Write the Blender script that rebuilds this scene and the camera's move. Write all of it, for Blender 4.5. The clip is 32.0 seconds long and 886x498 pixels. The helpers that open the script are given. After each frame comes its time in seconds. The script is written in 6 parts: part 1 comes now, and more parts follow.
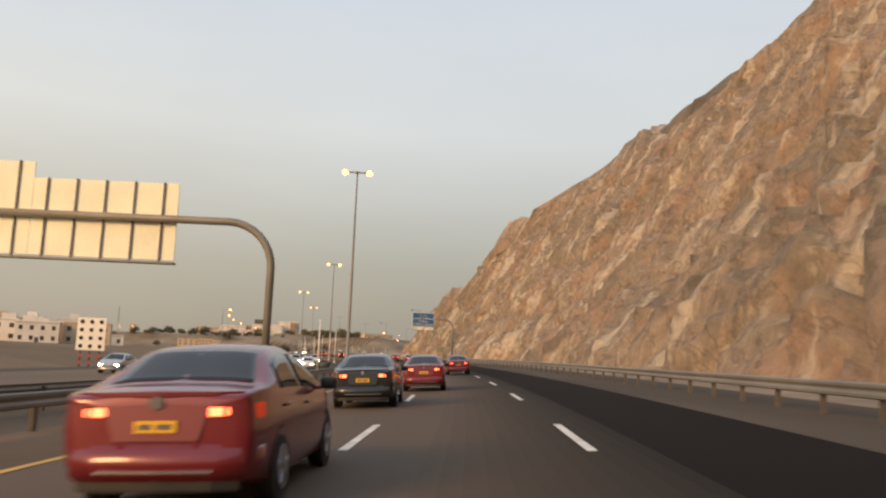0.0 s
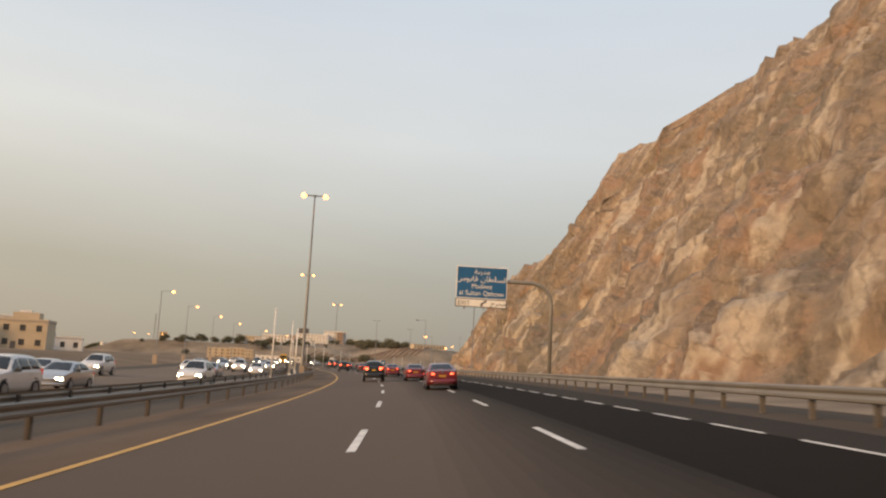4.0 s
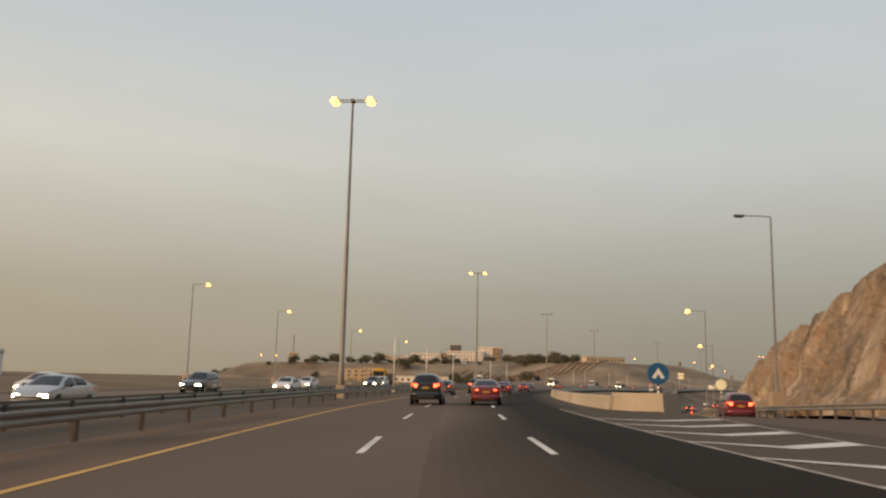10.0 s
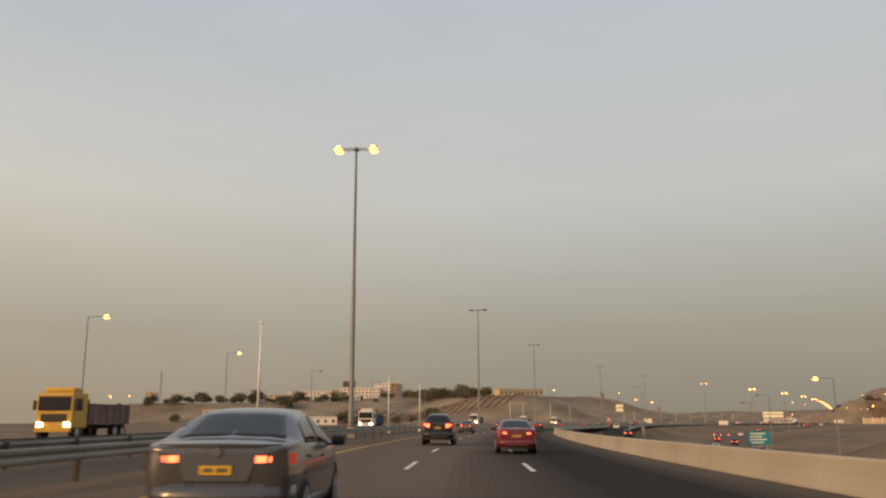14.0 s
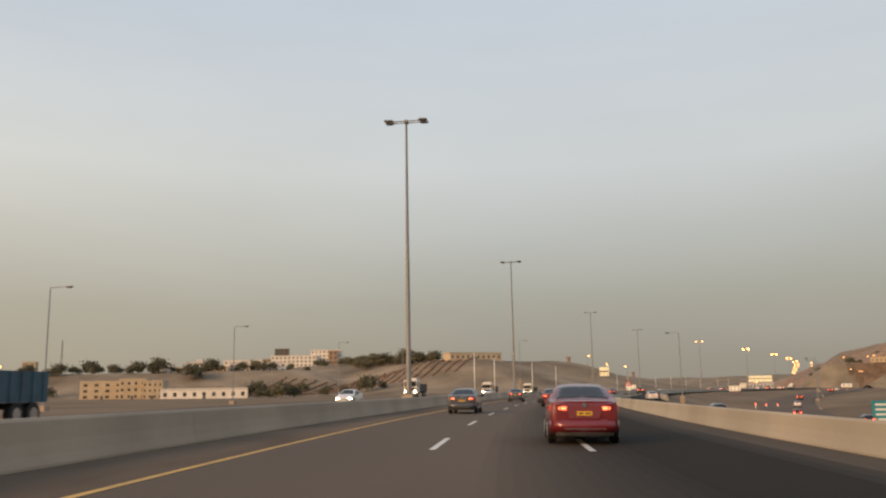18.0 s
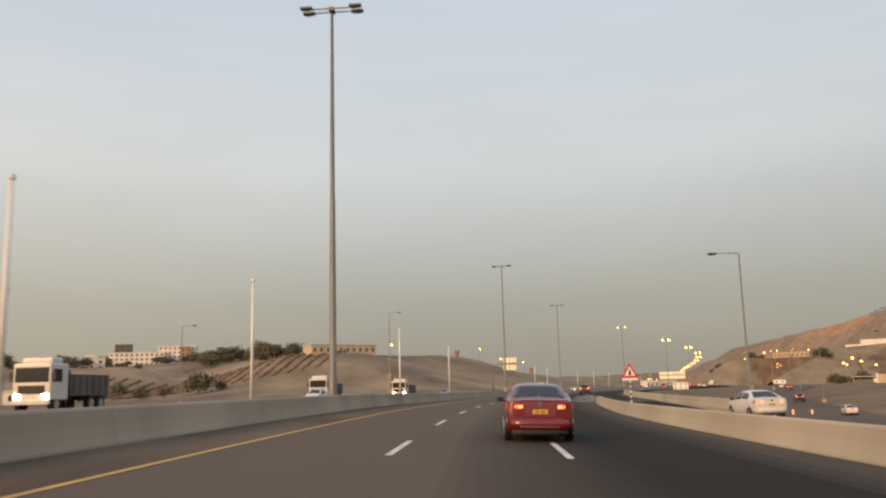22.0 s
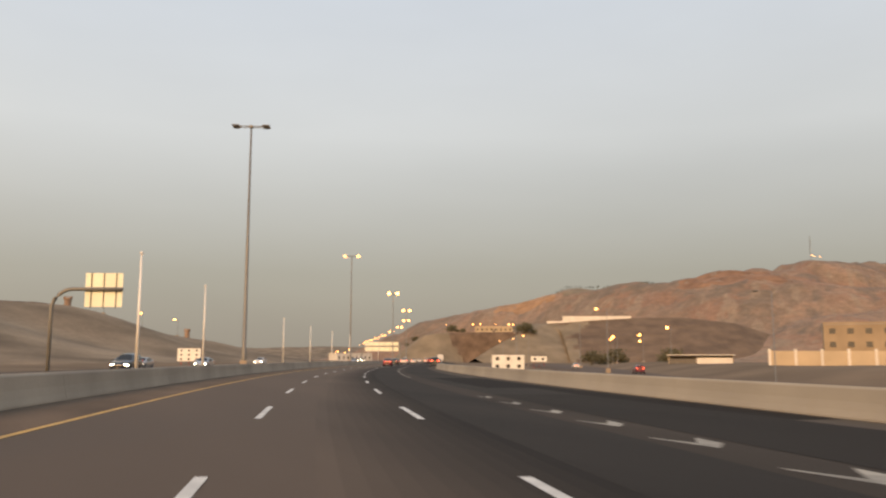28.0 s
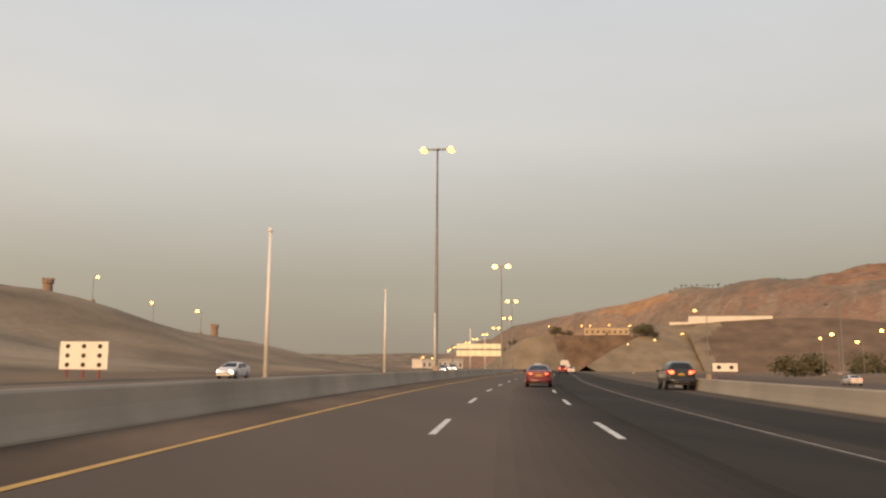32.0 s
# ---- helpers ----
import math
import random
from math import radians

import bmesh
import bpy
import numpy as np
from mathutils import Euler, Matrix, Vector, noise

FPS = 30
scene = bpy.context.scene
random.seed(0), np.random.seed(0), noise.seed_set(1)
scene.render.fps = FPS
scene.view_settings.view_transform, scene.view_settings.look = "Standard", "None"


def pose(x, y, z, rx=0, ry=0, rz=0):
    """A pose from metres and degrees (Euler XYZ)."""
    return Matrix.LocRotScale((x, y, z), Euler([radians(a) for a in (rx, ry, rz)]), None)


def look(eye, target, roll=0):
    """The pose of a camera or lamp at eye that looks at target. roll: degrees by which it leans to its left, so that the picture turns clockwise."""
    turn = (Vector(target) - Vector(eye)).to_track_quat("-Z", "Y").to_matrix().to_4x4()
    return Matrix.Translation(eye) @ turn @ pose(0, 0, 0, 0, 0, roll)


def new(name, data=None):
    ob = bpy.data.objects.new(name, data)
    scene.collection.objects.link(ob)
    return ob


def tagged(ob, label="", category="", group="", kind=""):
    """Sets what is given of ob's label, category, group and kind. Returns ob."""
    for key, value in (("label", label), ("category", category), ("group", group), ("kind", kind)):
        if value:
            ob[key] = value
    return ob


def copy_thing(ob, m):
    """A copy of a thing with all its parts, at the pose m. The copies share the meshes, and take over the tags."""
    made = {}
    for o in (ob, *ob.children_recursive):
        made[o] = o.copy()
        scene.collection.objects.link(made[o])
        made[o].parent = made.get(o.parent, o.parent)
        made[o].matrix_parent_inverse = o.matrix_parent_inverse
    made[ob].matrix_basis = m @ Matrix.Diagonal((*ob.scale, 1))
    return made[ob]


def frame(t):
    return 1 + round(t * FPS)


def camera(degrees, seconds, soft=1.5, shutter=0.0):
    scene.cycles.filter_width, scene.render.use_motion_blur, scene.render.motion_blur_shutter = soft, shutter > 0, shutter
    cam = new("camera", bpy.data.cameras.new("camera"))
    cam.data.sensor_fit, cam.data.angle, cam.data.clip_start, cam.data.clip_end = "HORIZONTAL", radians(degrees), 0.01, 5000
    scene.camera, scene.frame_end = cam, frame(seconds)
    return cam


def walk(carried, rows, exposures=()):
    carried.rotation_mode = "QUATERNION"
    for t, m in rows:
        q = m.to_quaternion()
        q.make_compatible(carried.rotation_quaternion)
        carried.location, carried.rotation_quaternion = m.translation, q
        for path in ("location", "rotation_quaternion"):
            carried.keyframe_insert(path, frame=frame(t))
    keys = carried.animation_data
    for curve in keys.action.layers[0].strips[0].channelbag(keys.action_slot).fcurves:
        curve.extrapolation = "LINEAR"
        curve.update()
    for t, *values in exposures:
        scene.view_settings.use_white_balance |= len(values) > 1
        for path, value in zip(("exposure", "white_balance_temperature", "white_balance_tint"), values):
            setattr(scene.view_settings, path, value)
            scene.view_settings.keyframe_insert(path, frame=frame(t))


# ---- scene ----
cam = camera(55.7, 32.0, soft=2.25, shutter=0.22)

# seconds, x, y, yaw (left of +y), pitch up, roll (lean to the left)
PATH = [
    (0, 0.00, 0.00, 1.29, 7.41, 2.48),
    (0.5, 0.14, 12.10, 2.07, 7.66, 2.49),
    (1, 0.12, 24.29, 2.60, 7.74, 2.76),
    (1.5, -0.08, 36.55, 3.47, 7.89, 3.48),
    (2, -0.48, 48.90, 3.95, 8.05, 3.35),
    (2.5, -1.08, 61.32, 3.78, 8.05, 2.63),
    (4.5, -5.70, 111.56, 5.59, 8.28, 3.18),
    (5, -7.31, 124.21, 5.91, 8.47, 3.01),
    (5.5, -9.05, 136.87, 6.54, 8.32, 2.89),
    (6, -10.93, 149.54, 7.47, 8.21, 2.81),
    (6.5, -12.98, 162.21, 8.48, 8.38, 3.32),
    (7, -15.24, 174.87, 9.67, 8.44, 3.38),
    (7.5, -17.71, 187.52, 11.29, 8.30, 3.52),
    (8, -20.39, 200.14, 12.70, 8.52, 2.80),
    (8.5, -23.28, 212.74, 14.56, 9.17, 2.65),
    (9, -26.40, 225.32, 15.81, 8.99, 2.49),
    (9.5, -29.75, 237.88, 15.70, 8.65, 1.45),
    (10, -33.23, 250.43, 15.72, 9.00, 1.41),
    (10.5, -36.71, 263.01, 15.56, 9.24, 1.33),
    (11, -40.04, 275.65, 14.08, 9.08, 0.32),
    (11.5, -43.14, 288.37, 12.38, 8.90, 0.13),
    (12, -46.01, 301.16, 10.90, 8.88, 0.58),
    (12.5, -48.67, 313.98, 9.89, 8.89, 0.64),
    (13, -51.14, 326.82, 9.36, 8.84, 0.22),
    (13.5, -53.42, 339.67, 9.04, 10.38, 0.28),
    (14, -55.51, 352.53, 8.62, 11.70, -0.12),
    (14.5, -57.40, 365.38, 8.90, 9.84, -0.08),
    (16.5, -62.86, 416.56, 6.59, 9.39, -1.11),
    (17, -63.76, 429.24, 6.87, 9.63, -1.23),
    (17.5, -64.49, 441.84, 6.14, 9.74, -1.14),
    (18, -65.04, 454.36, 5.10, 9.70, -0.95),
    (18.5, -65.39, 466.80, 3.82, 9.77, -0.77),
    (19, -65.50, 479.16, 2.47, 9.94, -1.10),
    (19.5, -65.36, 491.45, 1.49, 9.71, -0.37),
    (20, -65.01, 503.71, 0.28, 9.61, -0.34),
    (20.5, -64.48, 515.95, -0.80, 9.50, -0.47),
    (21, -63.83, 528.24, -1.13, 9.95, -0.04),
    (21.5, -63.09, 540.59, -1.77, 9.79, -1.37),
    (22, -62.23, 553.03, -2.79, 9.58, -1.44),
    (22.5, -61.20, 565.55, -4.79, 10.84, -1.09),
    (23, -59.96, 578.15, -6.12, 13.56, -0.83),
    (23.5, -58.50, 590.81, -6.08, 13.52, -1.07),
    (24, -56.81, 603.48, -6.11, 12.39, -0.65),
    (24.5, -54.92, 616.14, -7.62, 11.28, -1.45),
    (25, -52.84, 628.74, -11.89, 8.74, -1.16),
    (25.5, -50.57, 641.25, -21.00, 8.16, -2.21),
    (27.5, -39.66, 690.19, -27.36, 8.09, -0.68),
    (28, -36.47, 702.15, -24.86, 7.50, 0.13),
    (28.5, -33.09, 714.05, -17.57, 8.23, 0.29),
    (29, -29.56, 725.90, -15.42, 8.05, 0.10),
    (29.5, -25.86, 737.71, -14.63, 8.00, 0.05),
    (30, -21.99, 749.49, -14.99, 8.15, 0.14),
    (30.5, -17.94, 761.23, -15.48, 8.33, 0.33),
    (31, -13.70, 772.94, -16.20, 8.28, 0.33),
    (31.5, -9.26, 784.61, -17.72, 7.89, 0.33),
    (32, -4.63, 796.24, -18.93, 7.98, 0.36),
]
EYE = 1.285


def seen_from(x, y, yaw, pitch, roll):
    a, p = radians(yaw), radians(pitch)
    way = Vector((-math.sin(a) * math.cos(p), math.cos(a) * math.cos(p), math.sin(p)))
    eye = Vector((x, y, EYE))
    return look(eye, eye + way * 10, roll)


# seconds, stops, kelvin, tint
EXPOSURES = [(0, 0.18, 8740, 13), (2, 0.04, 8790, 13), (4.5, 0.18, 8680, 13), (5.2, 0.18, 8740, 13), (6, -0.2, 8840, 13), (7, -0.2, 8300, 11), (8, 0.1, 8490, 12), (9, 0.04, 8800, 12), (10, -0.12, 9250, 12), (11, -0.58, 9450, 13), (12, -0.31, 8700, 12), (13, -0.22, 8700, 12), (14, -0.2, 9480, 13), (17, -0.06, 8700, 12), (19, 0.05, 8650, 12), (22, 0.08, 8650, 12), (23, 0.05, 8750, 12), (24.2, -0.1, 8600, 13), (25.2, 0.06, 8650, 13), (28, 0.14, 8900, 14), (29.5, 0.1, 9200, 15), (32, 0.08, 9800, 16)]
walk(cam, [(r[0], seen_from(*r[1:])) for r in PATH], EXPOSURES)

# ---- dusk light: hazy sky, broad low light from the west ----
world = bpy.data.worlds.new("dusk_sky")
scene.world = world
world.use_nodes = True
wn, wl = world.node_tree.nodes, world.node_tree.links
wn.clear()
SUN_AZ, SUN_EL = radians(-138), radians(9)   # azimuth from +y, clockwise
sky = wn.new("ShaderNodeTexSky")
sky.sky_type = "NISHITA"
sky.sun_disc = False
sky.sun_elevation, sky.sun_rotation = SUN_EL, SUN_AZ
sky.air_density, sky.dust_density, sky.ozone_density = 1.2, 4.0, 2.0
hsv = wn.new("ShaderNodeHueSaturation")
hsv.inputs["Saturation"].default_value = 0.55
bg_sky = wn.new("ShaderNodeBackground")
bg_sky.inputs["Strength"].default_value = 0.12
coord = wn.new("ShaderNodeTexCoord")
sep = wn.new("ShaderNodeSeparateXYZ")
ramp = wn.new("ShaderNodeValToRGB")
ramp.color_ramp.elements[0].position, ramp.color_ramp.elements[0].color = 0.0, (0.252, 0.261, 0.262, 1)
ramp.color_ramp.elements[1].position, ramp.color_ramp.elements[1].color = 0.55, (0.365, 0.51, 0.76, 1)
mid = ramp.color_ramp.elements.new(0.10)
mid.color = (0.270, 0.305, 0.330, 1)
mid = ramp.color_ramp.elements.new(0.26)
mid.color = (0.422, 0.519, 0.653, 1)
bg_haze = wn.new("ShaderNodeBackground")
bg_haze.inputs["Strength"].default_value = 1.45
cloud = wn.new("ShaderNodeTexNoise")
cloud.inputs["Scale"].default_value, cloud.inputs["Detail"].default_value = 2.2, 4.0
cloud_map = wn.new("ShaderNodeMapping")
cloud_map.inputs["Scale"].default_value = (1, 1, 3.5)
cloud_range = wn.new("ShaderNodeMapRange")
cloud_range.inputs["To Min"].default_value, cloud_range.inputs["To Max"].default_value = 0.9, 1.1
tint = wn.new("ShaderNodeVectorMath")
tint.operation = "SCALE"
mix = wn.new("ShaderNodeMixShader")
mix.inputs["Fac"].default_value = 0.78
out = wn.new("ShaderNodeOutputWorld")
wl.new(sky.outputs["Color"], hsv.inputs["Color"])
wl.new(hsv.outputs["Color"], bg_sky.inputs["Color"])
wl.new(coord.outputs["Generated"], sep.inputs["Vector"])
wl.new(sep.outputs["Z"], ramp.inputs["Fac"])
wl.new(coord.outputs["Generated"], cloud_map.inputs["Vector"])
wl.new(cloud_map.outputs["Vector"], cloud.inputs["Vector"])
wl.new(cloud.outputs["Fac"], cloud_range.inputs["Value"])
# the west, where the sun went down, is brighter and yellower low in the sky
side = wn.new("ShaderNodeValToRGB")
side.color_ramp.elements[0].position, side.color_ramp.elements[0].color = 0.05, (1.22, 1.15, 1.06, 1)
side.color_ramp.elements[1].position, side.color_ramp.elements[1].color = 0.95, (0.87, 0.885, 0.90, 1)
mid = side.color_ramp.elements.new(0.48)
mid.color = (0.965, 0.975, 0.985, 1)
side_range = wn.new("ShaderNodeMapRange")
side_range.inputs["From Min"].default_value, side_range.inputs["From Max"].default_value = -0.75, 0.75
low_range = wn.new("ShaderNodeMapRange")
for key, value in (("From Min", 0.22), ("From Max", 0.42), ("To Min", 1.0), ("To Max", 0.0)):
    low_range.inputs[key].default_value = value
side_mix = wn.new("ShaderNodeMix")
side_mix.data_type, side_mix.blend_type = "RGBA", "MULTIPLY"
wl.new(sep.outputs["X"], side_range.inputs["Value"])
wl.new(side_range.outputs["Result"], side.inputs["Fac"])
wl.new(sep.outputs["Z"], low_range.inputs["Value"])
wl.new(low_range.outputs["Result"], side_mix.inputs[0])
wl.new(ramp.outputs["Color"], side_mix.inputs[6])
wl.new(side.outputs["Color"], side_mix.inputs[7])
wl.new(side_mix.outputs[2], tint.inputs["Vector"])
wl.new(cloud_range.outputs["Result"], tint.inputs["Scale"])
wl.new(tint.outputs["Vector"], bg_haze.inputs["Color"])
wl.new(bg_sky.outputs["Background"], mix.inputs[1])
wl.new(bg_haze.outputs["Background"], mix.inputs[2])
wl.new(mix.outputs["Shader"], out.inputs["Surface"])

sun = new("sun", bpy.data.lights.new("sun", "SUN"))
sun.data.energy, sun.data.angle, sun.data.color = 2.65, radians(20), (1.0, 0.64, 0.35)
sun.matrix_world = look(Vector((math.sin(SUN_AZ) * math.cos(SUN_EL), math.cos(SUN_AZ) * math.cos(SUN_EL), math.sin(SUN_EL + 0.2))) * 100, (0, 0, 0))

# ---- materials ----
def material(name, color, rough=0.8, metal=0.0, scale=3.0, vary=0.25, bump=0.0, fine=40.0, per_object=0.0, stretch=None, color2=None, coat=0.0, shine=0.5):
    """A surface with broad stains and fine grain in world size."""
    m = bpy.data.materials.new(name)
    m.use_nodes = True
    n, l = m.node_tree.nodes, m.node_tree.links
    b = n["Principled BSDF"]
    b.inputs["Roughness"].default_value, b.inputs["Metallic"].default_value = rough, metal
    b.inputs["Specular IOR Level"].default_value = shine
    if coat:
        b.inputs["Coat Weight"].default_value, b.inputs["Coat Roughness"].default_value = coat, 0.08
    geo = n.new("ShaderNodeNewGeometry")
    mp = n.new("ShaderNodeMapping")
    if stretch:
        mp.inputs["Scale"].default_value = stretch
    l.new(geo.outputs["Position"], mp.inputs["Vector"])
    big = n.new("ShaderNodeTexNoise")
    big.inputs["Scale"].default_value, big.inputs["Detail"].default_value = 1.0 / scale, 5.0
    small = n.new("ShaderNodeTexNoise")
    small.inputs["Scale"].default_value, small.inputs["Detail"].default_value = fine, 3.0
    l.new(mp.outputs["Vector"], big.inputs["Vector"])
    l.new(geo.outputs["Position"], small.inputs["Vector"])
    cr = n.new("ShaderNodeValToRGB")
    lo = [c * (1 - vary) for c in color[:3]] + [1]
    hi = list(color2[:3]) + [1] if color2 else [min(1, c * (1 + vary)) for c in color[:3]] + [1]
    cr.color_ramp.elements[0].position, cr.color_ramp.elements[0].color = 0.32, lo
    cr.color_ramp.elements[1].position, cr.color_ramp.elements[1].color = 0.70, hi
    l.new(big.outputs["Fac"], cr.inputs["Fac"])
    mixn = n.new("ShaderNodeMix")
    mixn.data_type, mixn.blend_type = "RGBA", "MULTIPLY"
    mr = n.new("ShaderNodeMapRange")
    mr.inputs["To Min"].default_value, mr.inputs["To Max"].default_value = 1 - vary * 0.6, 1 + vary * 0.6
    l.new(small.outputs["Fac"], mr.inputs["Value"])
    mixn.inputs[0].default_value = 1.0
    l.new(cr.outputs["Color"], mixn.inputs[6])
    l.new(mr.outputs["Result"], mixn.inputs[7])
    last = mixn.outputs[2]
    if per_object:
        oi = n.new("ShaderNodeObjectInfo")
        mr2 = n.new("ShaderNodeMapRange")
        mr2.inputs["To Min"].default_value, mr2.inputs["To Max"].default_value = 1 - per_object, 1 + per_object
        l.new(oi.outputs["Random"], mr2.inputs["Value"])
        mx = n.new("ShaderNodeMix")
        mx.data_type, mx.blend_type = "RGBA", "MULTIPLY"
        mx.inputs[0].default_value = 1.0
        l.new(last, mx.inputs[6])
        l.new(mr2.outputs["Result"], mx.inputs[7])
        last = mx.outputs[2]
    l.new(last, b.inputs["Base Color"])
    if bump:
        bp = n.new("ShaderNodeBump")
        bp.inputs["Strength"].default_value, bp.inputs["Distance"].default_value = 0.6, bump
        l.new(small.outputs["Fac"], bp.inputs["Height"])
        l.new(bp.outputs["Normal"], b.inputs["Normal"])
    return m


def glow(name, color, strength, base=None):
    m = bpy.data.materials.new(name)
    m.use_nodes = True
    b = m.node_tree.nodes["Principled BSDF"]
    b.inputs["Base Color"].default_value = (*(base or color), 1)
    b.inputs["Roughness"].default_value = 0.25
    b.inputs["Emission Color"].default_value = (*color, 1)
    b.inputs["Emission Strength"].default_value = strength
    return m


def glass(name, color=(0.02, 0.025, 0.03)):
    m = bpy.data.materials.new(name)
    m.use_nodes = True
    b = m.node_tree.nodes["Principled BSDF"]
    b.inputs["Base Color"].default_value = (*color, 1)
    b.inputs["Roughness"].default_value = 0.06
    b.inputs["IOR"].default_value = 1.38
    return m


GRAIN = Vector((0.53, 0.48, 0.70)).to_track_quat("Z", "Y")     # the rock's streaks run up and away from the road


def rock_material(name, tones, size=1.0, relief=0.5, crack=0.90, tract=(0.225, 0.185, 0.145), rusty=(0.35, 0.225, 0.145), pale=(0.47, 0.395, 0.30)):
    """Broken, folded cut rock: warped layers, blocky patches of other colour, pale veins, dark cracks."""
    m = bpy.data.materials.new(name)
    m.use_nodes = True
    n, l = m.node_tree.nodes, m.node_tree.links
    b = n["Principled BSDF"]
    b.inputs["Roughness"].default_value = 0.94
    geo = n.new("ShaderNodeNewGeometry")

    def noise_at(scale, detail, rough=0.6, vec=None, warp=0.0):
        k = n.new("ShaderNodeTexNoise")
        k.inputs["Scale"].default_value, k.inputs["Detail"].default_value = scale / size, detail
        k.inputs["Roughness"].default_value, k.inputs["Distortion"].default_value = rough, warp
        l.new(vec or geo.outputs["Position"], k.inputs["Vector"])
        return k

    def ranged(out_, a, b_, c, d):
        r = n.new("ShaderNodeMapRange")
        for key, v in (("From Min", a), ("From Max", b_), ("To Min", c), ("To Max", d)):
            r.inputs[key].default_value = v
        l.new(out_, r.inputs["Value"])
        return r.outputs["Result"]

    def mixed(kind, fac, a, b_):
        x = n.new("ShaderNodeMix")
        x.data_type, x.blend_type = "RGBA", kind
        for i, v in ((0, fac), (6, a), (7, b_)):
            if isinstance(v, (int, float)):
                x.inputs[i].default_value = v
            elif isinstance(v, tuple):
                x.inputs[i].default_value = (*v, 1)
            else:
                l.new(v, x.inputs[i])
        return x.outputs[2]

    # a warp that bends every layer
    warp = noise_at(0.07, 3.0)
    wv = n.new("ShaderNodeVectorMath")
    wv.operation = "SCALE"
    wv.inputs["Scale"].default_value = 1.6 * size
    l.new(warp.outputs["Color"], wv.inputs[0])
    bent = n.new("ShaderNodeVectorMath")
    bent.operation = "ADD"
    l.new(geo.outputs["Position"], bent.inputs[0])
    l.new(wv.outputs["Vector"], bent.inputs[1])
    mp = n.new("ShaderNodeMapping")
    mp.vector_type = "TEXTURE"
    mp.inputs["Rotation"].default_value = GRAIN.to_euler()
    mp.inputs["Scale"].default_value = (2.2, 3.4, 13.0)
    l.new(bent.outputs["Vector"], mp.inputs["Vector"])
    band = noise_at(0.75, 5.0, 0.58, mp.outputs["Vector"], 0.3)
    blocks = n.new("ShaderNodeTexVoronoi")
    blocks.inputs["Scale"].default_value = 0.14 / size
    l.new(bent.outputs["Vector"], blocks.inputs["Vector"])
    sepc = n.new("ShaderNodeSeparateColor")
    l.new(blocks.outputs["Color"], sepc.inputs["Color"])
    add = n.new("ShaderNodeMath")
    add.operation = "MULTIPLY_ADD"
    add.inputs[1].default_value = 0.07
    l.new(sepc.outputs["Red"], add.inputs[0])
    l.new(band.outputs["Fac"], add.inputs[2])
    cr = n.new("ShaderNodeValToRGB")
    els = cr.color_ramp.elements
    els[0].position, els[0].color = 0.33, (*tones[0], 1)
    els[1].position, els[1].color = 0.74, (*tones[-1], 1)
    for i, t in enumerate(tones[1:-1]):
        e = els.new(0.33 + 0.41 * (i + 1) / (len(tones) - 1))
        e.color = (*t, 1)
    l.new(add.outputs[0], cr.inputs["Fac"])
    # grey weathered tracts and rusty tracts
    col = mixed("MIX", ranged(noise_at(0.045, 6.0, 0.6, bent.outputs["Vector"]).outputs["Fac"], 0.46, 0.56, 0.0, 0.8), cr.outputs["Color"], tract)
    rust = noise_at(0.09, 6.0, 0.65, bent.outputs["Vector"])
    col = mixed("MIX", ranged(rust.outputs["Fac"], 0.51, 0.59, 0.0, 0.7), col, rusty)
    # pale streaks washed down the face
    fall = n.new("ShaderNodeMapping")
    fall.vector_type = "TEXTURE"
    fall.inputs["Rotation"].default_value = GRAIN.to_euler()
    fall.inputs["Scale"].default_value = (1.6, 1.9, 17.0)
    l.new(bent.outputs["Vector"], fall.inputs["Vector"])
    vein = noise_at(0.55, 3.5, 0.55, fall.outputs["Vector"], 0.2)
    col = mixed("MIX", ranged(vein.outputs["Fac"], 0.55, 0.63, 0.0, 0.8), col, pale)
    col = mixed("MIX", ranged(vein.outputs["Fac"], 0.44, 0.33, 0.0, 0.65), col, (0.155, 0.125, 0.095))
    # dark ledges: thin valleys of a noise drawn out along the layers
    layer = n.new("ShaderNodeMapping")
    layer.vector_type = "TEXTURE"
    layer.inputs["Rotation"].default_value = Vector((0.28, 0.86, 0.42)).to_track_quat("Z", "Y").to_euler()
    layer.inputs["Scale"].default_value = (2.6, 2.2, 9.0)
    l.new(bent.outputs["Vector"], layer.inputs["Vector"])
    ab = n.new("ShaderNodeMath")
    ab.operation = "ABSOLUTE"
    sb = n.new("ShaderNodeMath")
    sb.operation = "SUBTRACT"
    sb.inputs[1].default_value = 0.5
    l.new(noise_at(0.6, 5.0, 0.6, layer.outputs["Vector"], 0.3).outputs["Fac"], sb.inputs[0])
    l.new(sb.outputs[0], ab.inputs[0])
    col = mixed("MULTIPLY", 1.0, col, ranged(ab.outputs[0], 0.0, 0.03, crack, 1.0))
    grain = noise_at(0.9, 10.0, 0.72)
    col = mixed("MULTIPLY", 1.0, col, ranged(grain.outputs["Fac"], 0.3, 0.7, 0.70, 1.26))
    l.new(col, b.inputs["Base Color"])
    h = n.new("ShaderNodeMath")
    h.operation = "ADD"
    l.new(grain.outputs["Fac"], h.inputs[0])
    l.new(ranged(ab.outputs[0], 0.0, 0.05, -0.10, 0.0), h.inputs[1])
    bp = n.new("ShaderNodeBump")
    bp.inputs["Strength"].default_value, bp.inputs["Distance"].default_value = 1.0, relief
    l.new(h.outputs[0], bp.inputs["Height"])
    l.new(bp.outputs["Normal"], b.inputs["Normal"])
    return m


